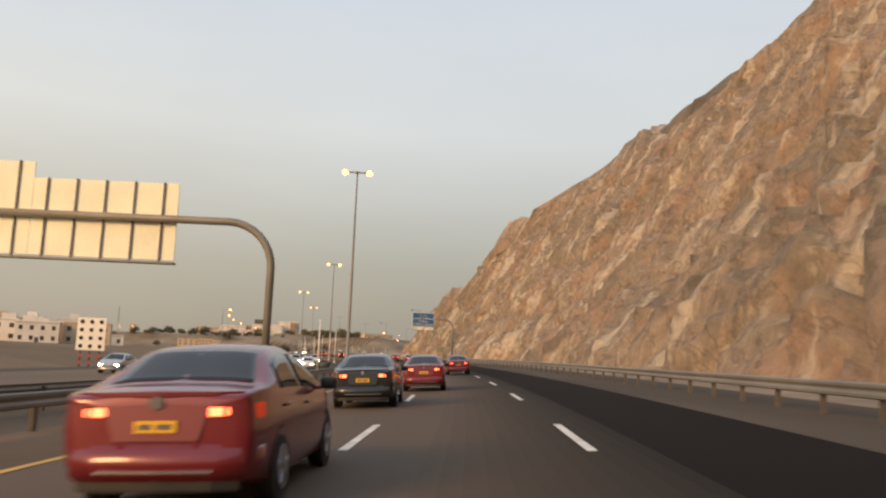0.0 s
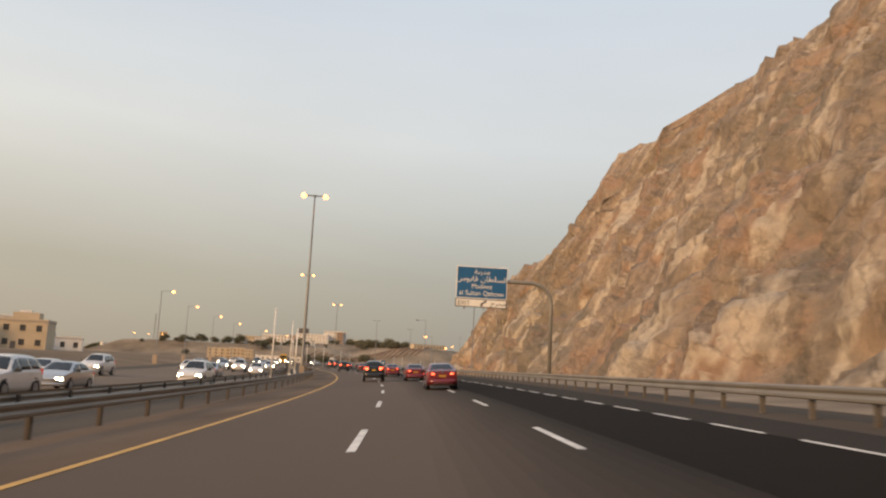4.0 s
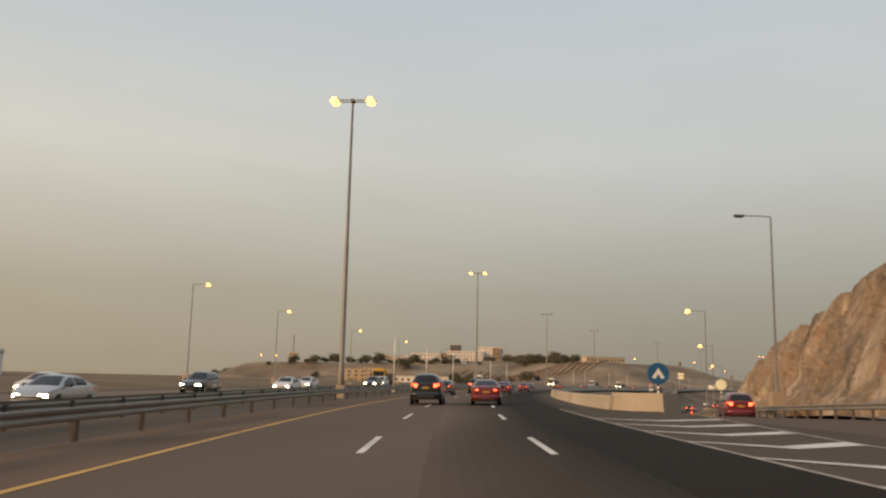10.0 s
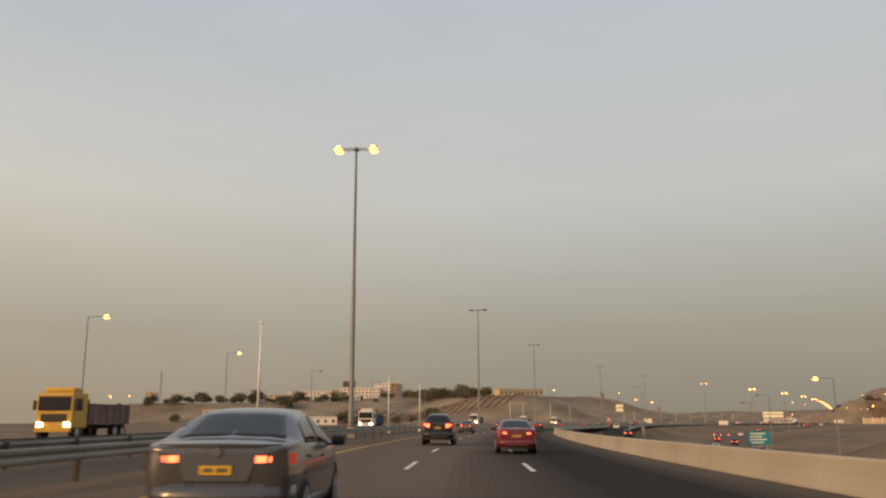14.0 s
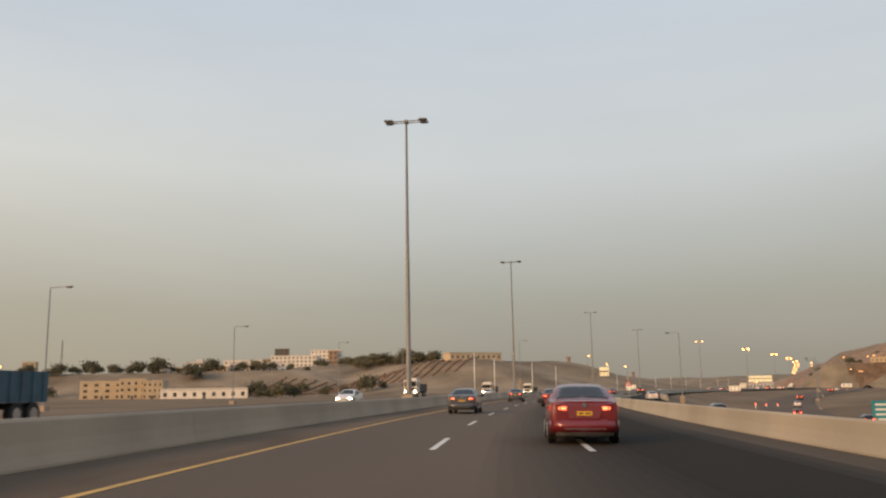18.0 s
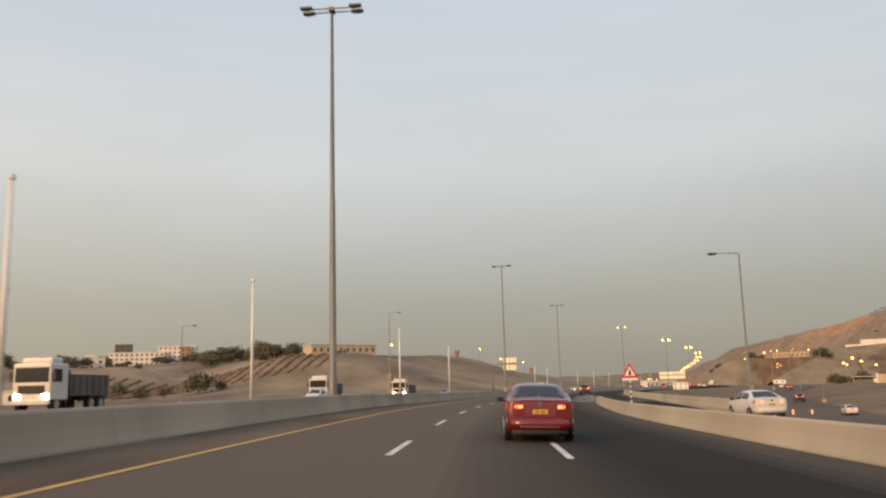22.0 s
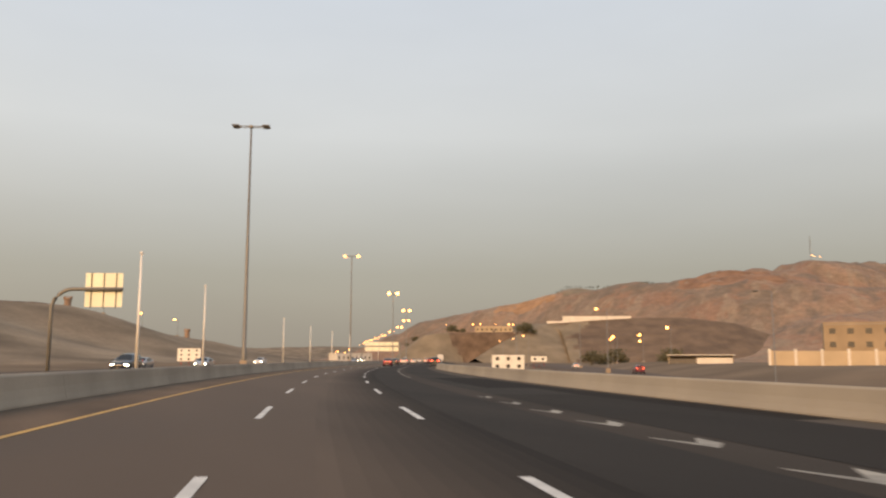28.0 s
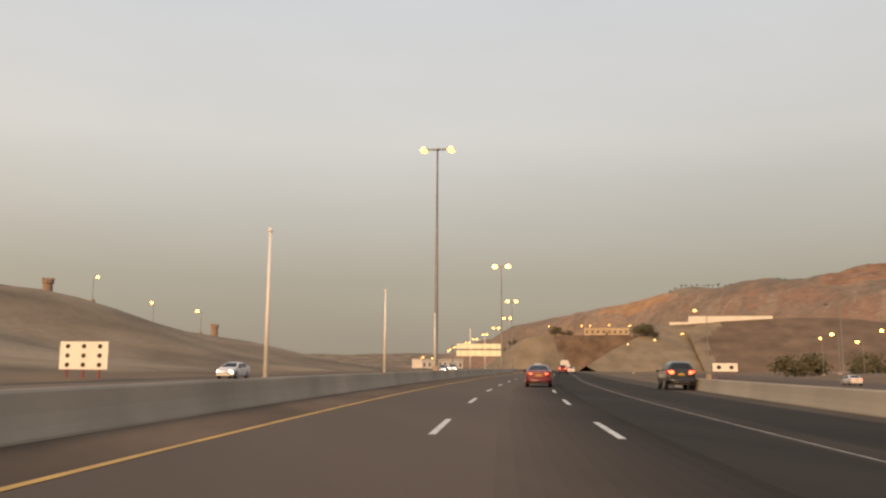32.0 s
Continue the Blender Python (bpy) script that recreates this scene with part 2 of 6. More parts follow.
M = dict(
    asphalt=material("worn_asphalt", (0.102, 0.070, 0.048), 0.82, shine=0.3, scale=9, vary=0.16, bump=0.006, fine=55, stretch=(1, 0.12, 1)),
    asphalt_dark=material("fresh_asphalt", (0.0150, 0.0128, 0.0108), 0.95, shine=0.08, scale=7, vary=0.2, bump=0.006, fine=60, stretch=(1, 0.15, 1)),
    asphalt_recent=material("recent_asphalt", (0.0215, 0.0185, 0.0155), 0.95, shine=0.12, scale=7, vary=0.2, bump=0.006, fine=60, stretch=(1, 0.15, 1)),
    asphalt_grey=material("greying_asphalt", (0.0242, 0.0202, 0.0165), 0.93, shine=0.15, scale=5, vary=0.25, bump=0.006, fine=60, stretch=(1, 0.12, 1)),
    # headlight glow on the opposite road, put into a paler asphalt
    asphalt_headlit=material("headlit_asphalt", (0.150, 0.110, 0.078), 0.85, shine=0.3, scale=9, vary=0.16, bump=0.006, fine=55, stretch=(1, 0.12, 1)),
    asphalt_seam=material("patched_asphalt", (0.066, 0.048, 0.034), 0.88, shine=0.25, scale=2, vary=0.35, bump=0.006, fine=60, stretch=(1, 0.06, 1)),
    asphalt_edge=material("greyed_asphalt", (0.046, 0.035, 0.026), 0.9, shine=0.2, scale=3, vary=0.3, bump=0.006, fine=60, stretch=(1, 0.08, 1)),
    asphalt_faded=material("faded_asphalt", (0.030, 0.024, 0.019), 0.9, shine=0.2, scale=3, vary=0.3, bump=0.006, fine=60, stretch=(1, 0.08, 1)),
    asphalt_mid=material("half_worn_asphalt", (0.027, 0.022, 0.0175), 0.9, shine=0.2, scale=3, vary=0.3, bump=0.006, fine=60, stretch=(1, 0.08, 1)),
    faded_line=material("faded_road_paint", (0.33, 0.30, 0.245), 0.7, scale=0.7, vary=0.4, fine=20),
    # median posts: the shade under the beam is put into a darker steel
    post_shaded=material("shaded_post_steel", (0.075, 0.06, 0.047), 0.7, 0.2, scale=1, vary=0.2, fine=12),
    # the same kind of post in a paler steel, for the rail by the rock
    post_paler=material("paler_post_steel", (0.105, 0.09, 0.072), 0.8, 0.1, scale=1, vary=0.2, fine=12),
    dust=material("dusty_asphalt", (0.128, 0.088, 0.060), 0.92, shine=0.2, scale=2.5, vary=0.32, bump=0.006, fine=30, stretch=(1, 0.25, 1)),
    shoulder=material("dusty_shoulder", (0.085, 0.069, 0.054), 0.95, shine=0.2, scale=5, vary=0.22, bump=0.01, fine=25, stretch=(1, 0.2, 1)),
    sand=material("sandy_ground", (0.172, 0.122, 0.080), 0.95, shine=0.2, scale=22, vary=0.28, bump=0.05, fine=4),
    white_line=material("white_road_paint", (0.62, 0.60, 0.55), 0.6, scale=0.8, vary=0.22, fine=30),
    yellow_line=material("yellow_road_paint", (0.55, 0.30, 0.06), 0.6, scale=1.2, vary=0.2, fine=30),
    concrete=material("barrier_concrete", (0.385, 0.34, 0.27), 0.88, scale=6, vary=0.16, bump=0.01, fine=18, per_object=0.05),
    concrete_dark=material("median_concrete", (0.36, 0.285, 0.215), 0.9, scale=6, vary=0.2, bump=0.01, fine=18, per_object=0.05),
    galv=material("galvanised_steel", (0.235, 0.215, 0.185), 0.55, 0.45, scale=2, vary=0.15, fine=12),
    pole=material("pole_steel", (0.205, 0.20, 0.185), 0.5, 0.35, scale=3, vary=0.12, fine=10),
    pole_white=material("white_pole_paint", (0.78, 0.76, 0.71), 0.5, scale=2, vary=0.08, fine=10),
    gantry=material("gantry_paint", (0.215, 0.208, 0.185), 0.55, 0.2, scale=2, vary=0.15, fine=10),
    board_back=material("cream_board_back", (0.88, 0.88, 0.69), 0.55, scale=2.5, vary=0.08, fine=6),
    rib=material("dark_rib", (0.12, 0.11, 0.10), 0.6, 0.3, scale=1, vary=0.15),
    blue=material("sign_blue", (0.008, 0.105, 0.25), 0.4, scale=1.5, vary=0.1, fine=5),
    sign_white=material("sign_white", (0.78, 0.77, 0.72), 0.45, scale=1.5, vary=0.06, fine=5),
    green_blue=material("sign_turquoise", (0.01, 0.25, 0.30), 0.4, scale=1.5, vary=0.1, fine=5),
    sign_red=material("sign_red", (0.55, 0.03, 0.03), 0.45, scale=1, vary=0.1),
    black=material("matt_black", (0.014, 0.014, 0.014), 0.6, scale=0.5, vary=0.2),
    tyre=material("tyre_rubber", (0.02, 0.02, 0.02), 0.85, scale=0.3, vary=0.2, bump=0.003, fine=90),
    rim=material("alloy_rim", (0.45, 0.45, 0.46), 0.35, 0.9, scale=0.3, vary=0.1),
    chrome=material("chrome_trim", (0.7, 0.7, 0.7), 0.15, 1.0, scale=0.3, vary=0.05),
    plate=material("yellow_plate", (0.75, 0.42, 0.03), 0.5, scale=0.3, vary=0.08),
    car_red=material("red_car_paint", (0.165, 0.012, 0.018), 0.36, 0.15, scale=0.8, vary=0.06, fine=30, coat=0.8),
    car_black=material("black_car_paint", (0.016, 0.016, 0.018), 0.3, 0.2, scale=0.8, vary=0.1, fine=30, coat=0.8),
    car_grey=material("dark_grey_car_paint", (0.075, 0.075, 0.08), 0.32, 0.4, scale=0.8, vary=0.1, fine=30, coat=0.8),
    car_white=material("white_car_paint", (0.62, 0.60, 0.57), 0.35, 0.0, scale=0.8, vary=0.05, fine=30, coat=0.6),
    car_silver=material("silver_car_paint", (0.40, 0.40, 0.40), 0.3, 0.6, scale=0.8, vary=0.05, fine=30, coat=0.6),
    truck_yellow=material("yellow_truck_paint", (0.55, 0.33, 0.06), 0.45, scale=1, vary=0.12, fine=12),
    truck_bed=material("brown_truck_body", (0.16, 0.10, 0.085), 0.7, scale=1, vary=0.25, fine=8),
    truck_blue=material("blue_truck_body", (0.03, 0.08, 0.11), 0.6, scale=1, vary=0.2, fine=8),
    glass=glass("dark_tinted_glass"),
    lens_red=glow("tail_lamp", (1.0, 0.13, 0.065), 6.5, (0.5, 0.02, 0.02)),
    lens_dim=glow("tail_lamp_off", (1.0, 0.1, 0.03), 0.25, (0.4, 0.02, 0.02)),
    head_on=glow("head_lamp_on", (1.0, 0.90, 0.70), 26.0, (0.9, 0.9, 0.85)),
    head_off=glow("head_lamp_lens", (1.0, 0.95, 0.85), 0.2, (0.5, 0.5, 0.5)),
    lamp_on=glow("sodium_lamp", (1.0, 0.44, 0.15), 4.4, (0.9, 0.7, 0.4)),
    # same sodium lamps farther off, their glare put into a stronger glow
    lamp_glare=glow("sodium_lamp_glare", (1.0, 0.42, 0.11), 13.0, (0.9, 0.7, 0.4)),
    lamp_off=material("lamp_housing", (0.10, 0.10, 0.10), 0.5, 0.3, scale=0.5, vary=0.1),
    white_wall=material("white_render", (0.70, 0.66, 0.60), 0.85, scale=4, vary=0.08, fine=6, per_object=0.06),
    beige_wall=material("beige_render", (0.50, 0.40, 0.28), 0.88, scale=4, vary=0.1, fine=6, per_object=0.08),
    dun_wall=material("dun_render", (0.34, 0.262, 0.18), 0.88, scale=4, vary=0.12, fine=6),
    brown_wall=material("brown_render", (0.30, 0.21, 0.155), 0.88, scale=4, vary=0.12, fine=6, per_object=0.08),
    roof_grey=material("roof_screed", (0.35, 0.31, 0.27), 0.9, scale=3, vary=0.12, fine=5),
    window=material("dusty_window", (0.055, 0.052, 0.048), 0.3, scale=2, vary=0.3, fine=6),
    bark=material("bark", (0.10, 0.075, 0.05), 0.95, scale=0.4, vary=0.25, bump=0.02, fine=25),
    # dusty leaf, lightened further so that the colour carries the distance haze
    leaf=material("dusty_hazed_leaf", (0.11, 0.105, 0.064), 0.85, scale=1.2, vary=0.4, fine=6, per_object=0.15),
    palm=material("palm_leaf", (0.06, 0.07, 0.035), 0.8, scale=1.2, vary=0.35, fine=6, per_object=0.15),
    rock=rock_material("cut_rock", [(0.145, 0.112, 0.083), (0.25, 0.185, 0.13), (0.315, 0.235, 0.166), (0.235, 0.184, 0.138), (0.34, 0.258, 0.188), (0.42, 0.345, 0.262)], 1.0, 0.35, 0.70, (0.185, 0.158, 0.118), (0.33, 0.205, 0.135)),
    scrub=material("dark_scree", (0.15, 0.125, 0.095), 0.95, scale=7, vary=0.35, bump=0.4, fine=0.9),
    hill=material("dusty_hill", (0.215, 0.165, 0.115), 0.95, shine=0.2, scale=30, vary=0.42, bump=0.2, fine=0.7),
    hill_red=rock_material("red_hill", [(0.20, 0.135, 0.09), (0.27, 0.18, 0.12), (0.33, 0.21, 0.14), (0.24, 0.175, 0.12)], 6.0, 1.6, 0.92, (0.17, 0.135, 0.10), (0.30, 0.165, 0.105), (0.29, 0.215, 0.15)),
    pale_soil=material("pale_graded_soil", (0.225, 0.18, 0.126), 0.95, shine=0.2, scale=12, vary=0.2, bump=0.1, fine=1.5),
    cut_soil=material("dark_cut_soil", (0.145, 0.10, 0.070), 0.95, shine=0.2, scale=8, vary=0.3, bump=0.2, fine=1.2),
    tan_soil=material("orange_tan_soil", (0.36, 0.215, 0.125), 0.95, shine=0.2, scale=10, vary=0.22, bump=0.2, fine=1.0),
    rust_soil=material("reddish_soil", (0.26, 0.15, 0.095), 0.95, shine=0.2, scale=12, vary=0.3, bump=0.2, fine=0.8),
    row_soil=material("reddish_row_soil", (0.20, 0.122, 0.082), 0.95, scale=5, vary=0.25, bump=0.1, fine=1.5),
    terrace=material("terraced_soil", (0.145, 0.098, 0.064), 0.95, scale=14, vary=0.28, bump=0.1, fine=1.5),
    gravel=material("verge_gravel", (0.205, 0.160, 0.115), 0.95, scale=4, vary=0.3, bump=0.05, fine=7),
)

# ---- mesh helpers ----
def mesh_of(name, bm, mat, smooth=False):
    me = bpy.data.meshes.new(name)
    bm.normal_update()
    bm.to_mesh(me)
    bm.free()
    for m in (mat if isinstance(mat, (list, tuple)) else [mat]):
        me.materials.append(m)
    if smooth:
        me.polygons.foreach_set("use_smooth", [True] * len(me.polygons))
    return me


def part(name, bm, mat, parent=None, label="", smooth=False):
    ob = new(name, mesh_of(name, bm, mat, smooth))
    if parent is not None:
        ob.parent = parent
    return tagged(ob, label)


def thing(name, label, category, group="", kind="", at=None):
    ob = new(name)
    if at is not None:
        ob.matrix_world = at
    return tagged(ob, label, category, group, kind)


def box(bm, x0, y0, z0, x1, y1, z1, bevel=0.0):
    r = bmesh.ops.create_cube(bm, size=1.0)
    bmesh.ops.scale(bm, vec=(abs(x1 - x0), abs(y1 - y0), abs(z1 - z0)), verts=r["verts"])
    bmesh.ops.translate(bm, vec=((x0 + x1) / 2, (y0 + y1) / 2, (z0 + z1) / 2), verts=r["verts"])
    if bevel:
        es = list({e for v in r["verts"] for e in v.link_edges})
        bmesh.ops.bevel(bm, geom=es, offset=bevel, segments=2, affect="EDGES", profile=0.6)
    return bm


def tube(bm, points, radii, sides=10):
    """A round, tapered tube along points."""
    pts = [Vector(p) for p in points]
    rings = []
    up = Vector((0.31, 0.17, 0.93)).normalized()
    for i, p in enumerate(pts):
        d = (pts[min(i + 1, len(pts) - 1)] - pts[max(i - 1, 0)]).normalized()
        a = d.cross(up if abs(d.dot(up)) < 0.95 else Vector((1, 0, 0))).normalized()
        b = d.cross(a)
        r = radii[i] if isinstance(radii, (list, tuple)) else radii
        rings.append([bm.verts.new(p + r * (math.cos(t) * a + math.sin(t) * b)) for t in [2 * math.pi * k / sides for k in range(sides)]])
    for r0, r1 in zip(rings, rings[1:]):
        for k in range(sides):
            bm.faces.new((r0[k], r0[(k + 1) % sides], r1[(k + 1) % sides], r1[k]))
    bm.faces.new(rings[0][::-1])
    bm.faces.new(rings[-1])
    return bm


def disc(bm, c, r, axis="x", depth=0.05, sides=20, bevel=0.0):
    r_ = bmesh.ops.create_cone(bm, cap_ends=True, segments=sides, radius1=r, radius2=r, depth=depth)
    rot = {"x": Matrix.Rotation(math.pi / 2, 3, "Y"), "y": Matrix.Rotation(math.pi / 2, 3, "X"), "z": Matrix.Identity(3)}[axis]
    bmesh.ops.rotate(bm, verts=r_["verts"], cent=(0, 0, 0), matrix=rot)
    bmesh.ops.translate(bm, verts=r_["verts"], vec=c)
    return bm


def smoothstep(x, a, b):
    t = np.clip((np.asarray(x, float) - a) / (b - a), 0, 1)
    return t * t * (3 - 2 * t)


# ---- the road's line: heading (degrees left of +y) against metres along the camera's lane ----
HEADING = [(-193, -9.0), (-145, -7.5), (-97, -5.5), (-48, -3.2), (0, -1.0), (49, 2.3), (99, 6.2), (150, 8.8), (202, 12.4), (254, 15.6),
           (306, 12.1), (358, 8.8), (410, 5.2), (460, 2.1), (510, -2.1), (559, -4.3), (610, -8.1), (661, -11.6), (711, -15.4), (760, -18.6),
           (810, -22.1), (860, -25.2), (910, -26.8), (960, -26.8), (1011, -25.8), (1061, -24.6), (1111, -23.4), (1161, -22.0), (1211, -20.6),
           (1261, -19.4), (1311, -18.5), (1361, -18.0), (2300, -18.0)]
DRIFT = [(0, 0.09), (99, -0.87), (202, -0.55), (306, 0.04), (410, -0.49), (510, 0.09), (610, 0.11), (711, -0.58), (810, -0.42)]
BANK = [(-190, 0.03), (0, 0.0516), (99, 0.0764), (202, 0.0545), (306, 0.0137), (410, -0.0186), (510, -0.0095), (610, -0.0414), (711, -0.0033), (810, -0.0005), (900, -0.01)]


def table(rows, x):
    return np.interp(x, [r[0] for r in rows], [r[1] for r in rows])


def curve(rows, x):
    xk, yk = np.array([r[0] for r in rows], float), np.array([r[1] for r in rows], float)
    d = np.gradient(yk, xk)
    i = np.clip(np.searchsorted(xk, x, side="right") - 1, 0, len(xk) - 2)
    h = xk[i + 1] - xk[i]
    u = (x - xk[i]) / h
    return (2 * u**3 - 3 * u**2 + 1) * yk[i] + (u**3 - 2 * u**2 + u) * h * d[i] + (-2 * u**3 + 3 * u**2) * yk[i + 1] + (u**3 - u**2) * h * d[i + 1]


S_ = np.arange(-190, 2200.01, 1.0)
A_ = np.radians(curve(HEADING, S_))
X_ = np.concatenate([[0], np.cumsum(-(np.sin(A_[1:]) + np.sin(A_[:-1])) / 2)])
Y_ = np.concatenate([[0], np.cumsum((np.cos(A_[1:]) + np.cos(A_[:-1])) / 2)])
X_ -= np.interp(0, S_, X_)
Y_ -= np.interp(0, S_, Y_)
W_ = table(DRIFT, S_)
X_, Y_ = X_ - W_ * np.cos(A_), Y_ - W_ * np.sin(A_)
B_ = table(BANK, S_)


def road_xy(s, d):
    a = np.interp(s, S_, A_)
    return np.interp(s, S_, X_) + d * np.cos(a), np.interp(s, S_, Y_) + d * np.sin(a)


def road_z(s, d):
    return (np.clip(d, -13, 15) - np.interp(s, S_, W_)) * np.interp(s, S_, B_)


def P(s, d, h=0.0):
    """A place s metres along the road, d metres to the right of the lane's middle, h above the carriageway."""
    x, y = road_xy(s, d)
    return Vector((float(x), float(y), float(road_z(s, d)) + h))


def turn(s):
    return math.degrees(float(np.interp(s, S_, A_)))


def stand(s, d, h=0.0, spin=0.0):
    v = P(s, d, h)
    return pose(v.x, v.y, v.z, 0, 0, turn(s) + spin)


def road_sd(x, y):
    """Metres along and across for arrays of places."""
    xs, ys, s5 = X_[::5], Y_[::5], S_[::5]
    s, d = np.empty(len(x)), np.empty(len(x))
    for k in range(0, len(x), 4000):
        q = slice(k, k + 4000)
        i = ((x[q, None] - xs) ** 2 + (y[q, None] - ys) ** 2).argmin(1)
        a = A_[::5][i]
        along = -(x[q] - xs[i]) * np.sin(a) + (y[q] - ys[i]) * np.cos(a)
        s[q] = s5[i] + along
        d[q] = (x[q] - xs[i]) * np.cos(a) + (y[q] - ys[i]) * np.sin(a)
    return s, d


def num(f, s):
    return table(f, s) if isinstance(f, list) else f


def sweep(name, profile, s0, s1, mat, step=4.0, parent=None, closed=True, hgt=0.0, shift=0.0, smooth=False, label=""):
    """A profile of (across, height) carried along the road; shift and hgt may be tables over s."""
    bm = bmesh.new()
    n = max(2, int(round((s1 - s0) / step)) + 1)
    rings = []
    for s in np.linspace(s0, s1, n):
        ring = []
        for d, h in profile:
            dd = d + float(num(shift, s))
            ring.append(bm.verts.new(P(s, dd, h + float(num(hgt, s)))))
        rings.append(ring)
    k = len(profile)
    for r0, r1 in zip(rings, rings[1:]):
        for i in range(k if closed else k - 1):
            j = (i + 1) % k
            bm.faces.new((r0[i], r0[j], r1[j], r1[i]))
    if closed:
        bm.faces.new(rings[0])
        bm.faces.new(rings[-1][::-1])
        bmesh.ops.recalc_face_normals(bm, faces=bm.faces)
    return part(name, bm, mat, parent, label, smooth)


def ribbon(name, d0, d1, s0, s1, mat, h=0.0, step=5.0, lanes=3, parent=None, hgt=0.0):
    """A paved strip between two across-lines, which may be tables over s."""
    bm = bmesh.new()
    n = max(2, int((s1 - s0) / step) + 1)
    rings = []
    for s in np.linspace(s0, s1, n):
        a, b = float(num(d0, s)), float(num(d1, s))
        rings.append([bm.verts.new(P(s, a + (b - a) * i / lanes, h + float(num(hgt, s)))) for i in range(lanes + 1)])
    for r0, r1 in zip(rings, rings[1:]):
        for i in range(lanes):
            bm.faces.new((r0[i], r0[i + 1], r1[i + 1], r1[i]))
    return part(name, bm, mat, parent)


# ---- ground ----
RAMP_D = [(195, 7.5), (225, 8.6), (250, 10.2), (287, 14.4), (312, 17.6), (363, 22.6), (412, 30.0), (470, 36.0), (560, 41.0), (660, 43.0), (760, 44.0), (900, 47.0), (1100, 50.0)]
RAMP_Z = [(195, 0.0), (290, -0.2), (340, -1.6), (400, -4.0), (440, -4.8), (640, -4.8), (760, -3.0), (900, -1.2), (1100, -0.6)]
ON_D = [(470, 30.0), (520, 24.0), (570, 17.5), (610, 13.6), (640, 11.9), (700, 10.0), (770, 8.2)]
ON_Z = [(470, -4.6), (520, -3.8), (570, -1.8), (610, -0.45), (640, -0.05), (770, 0.0)]


def ground_z(x, y):
    s, d = road_sd(x, y)
    z = road_z(s, d) - 0.30
    rise = table([(-190, 2.2), (200, 1.9), (300, 1.1), (420, 0.9), (520, 0.2), (760, 0.0), (900, 0.6)], s)
    z = z + smoothstep(-d, 31, 52) * rise + smoothstep(-d, 80, 320) * table([(-190, 4.5), (120, 4.5), (260, 1.2), (700, 0.8)], s)
    right = table([(-190, 0.4), (230, 0.2), (330, -2.6), (420, -5.3), (620, -5.4), (690, -3.6), (780, -1.6), (900, -1.3), (1200, -0.6)], s)
    z = z + smoothstep(d, 12.5, 27) * right
    bank = table([(280, 0), (330, 6.0), (400, 8.2), (480, 8.4), (530, 6.5), (590, 0)], s)      # bank above the slip road
    z = z + smoothstep(d - table(RAMP_D, s), 9, 40) * bank * (d > 0) * (1 - smoothstep(d, 130, 240))
    z = z + smoothstep(d, 56, 74) * (1 - smoothstep(d, 170, 260)) * smoothstep(s, 760, 830) * (1 - smoothstep(s, 1000, 1080)) * 2.2      # shelf of the compound
    for dd, zz, lo, hi in ((RAMP_D, RAMP_Z, 195, 1100), (ON_D, ON_Z, 470, 640)):
        near = (1 - smoothstep(np.abs(d - table(dd, s)), 6.0, 12.0)) * ((s > lo) & (s < hi))
        z = z * (1 - near) + near * np.minimum(z, table(zz, s) + road_z(s, np.clip(d, -13, 15)) * np.maximum(smoothstep(-s, -400, -300), smoothstep(s, 520, 600) * (lo == 470)) - 0.35)
    far = smoothstep(np.abs(d), 250, 900)
    return z * (1 - far) + far * (0.2 + 1.2 * np.sin(x * 0.004) * np.cos(y * 0.003)) - 0.0


def axis(lo, a, b, hi, fine, grow=1.25):
    mid_ = list(np.arange(a, b + 0.1, fine))
    out_, step = [], fine
    v = b
    while v < hi:
        step *= grow
        v += step
        out_.append(v)
    low, step = [], fine
    v = a
    while v > lo:
        step *= grow
        v -= step
        low.append(v)
    return np.array(low[::-1] + mid_ + out_)


gx, gy = axis(-4500, -150, 190, 4500, 4.0), axis(-2500, -190, 1150, 6000, 5.0)
GX, GY = np.meshgrid(gx, gy)
GZ = ground_z(GX.ravel(), GY.ravel())
GZ = GZ + np.array([0.25 * noise.fractal(Vector((a * 0.03, b * 0.03, 0)), 1.0, 2.0, 3) for a, b in zip(GX.ravel(), GY.ravel())]) - 0.15
nx, ny = len(gx), len(gy)
idx = np.arange(nx * ny).reshape(ny, nx)
faces = np.stack([idx[:-1, :-1], idx[:-1, 1:], idx[1:, 1:], idx[1:, :-1]], -1).reshape(-1, 4)
me = bpy.data.meshes.new("ground")
me.from_pydata(np.stack([GX.ravel(), GY.ravel(), GZ], -1).tolist(), [], faces.tolist())
me.materials.append(M["sand"])
me.polygons.foreach_set("use_smooth", [True] * len(me.polygons))
ground = tagged(new("ground", me), "dusty brown sandy ground beside the motorway", "ground", kind="structure")

# ---- carriageways ----
road = thing("road", "worn grey three-lane motorway carriageway with painted lines", "road", kind="structure")
ribbon("carriageway", -8.6, -0.52, -180, 1700, M["asphalt"], lanes=6, parent=road)
ribbon("dusty_edge", -8.3, -5.7, -180, 1700, M["dust"], lanes=2, parent=road, h=0.003)
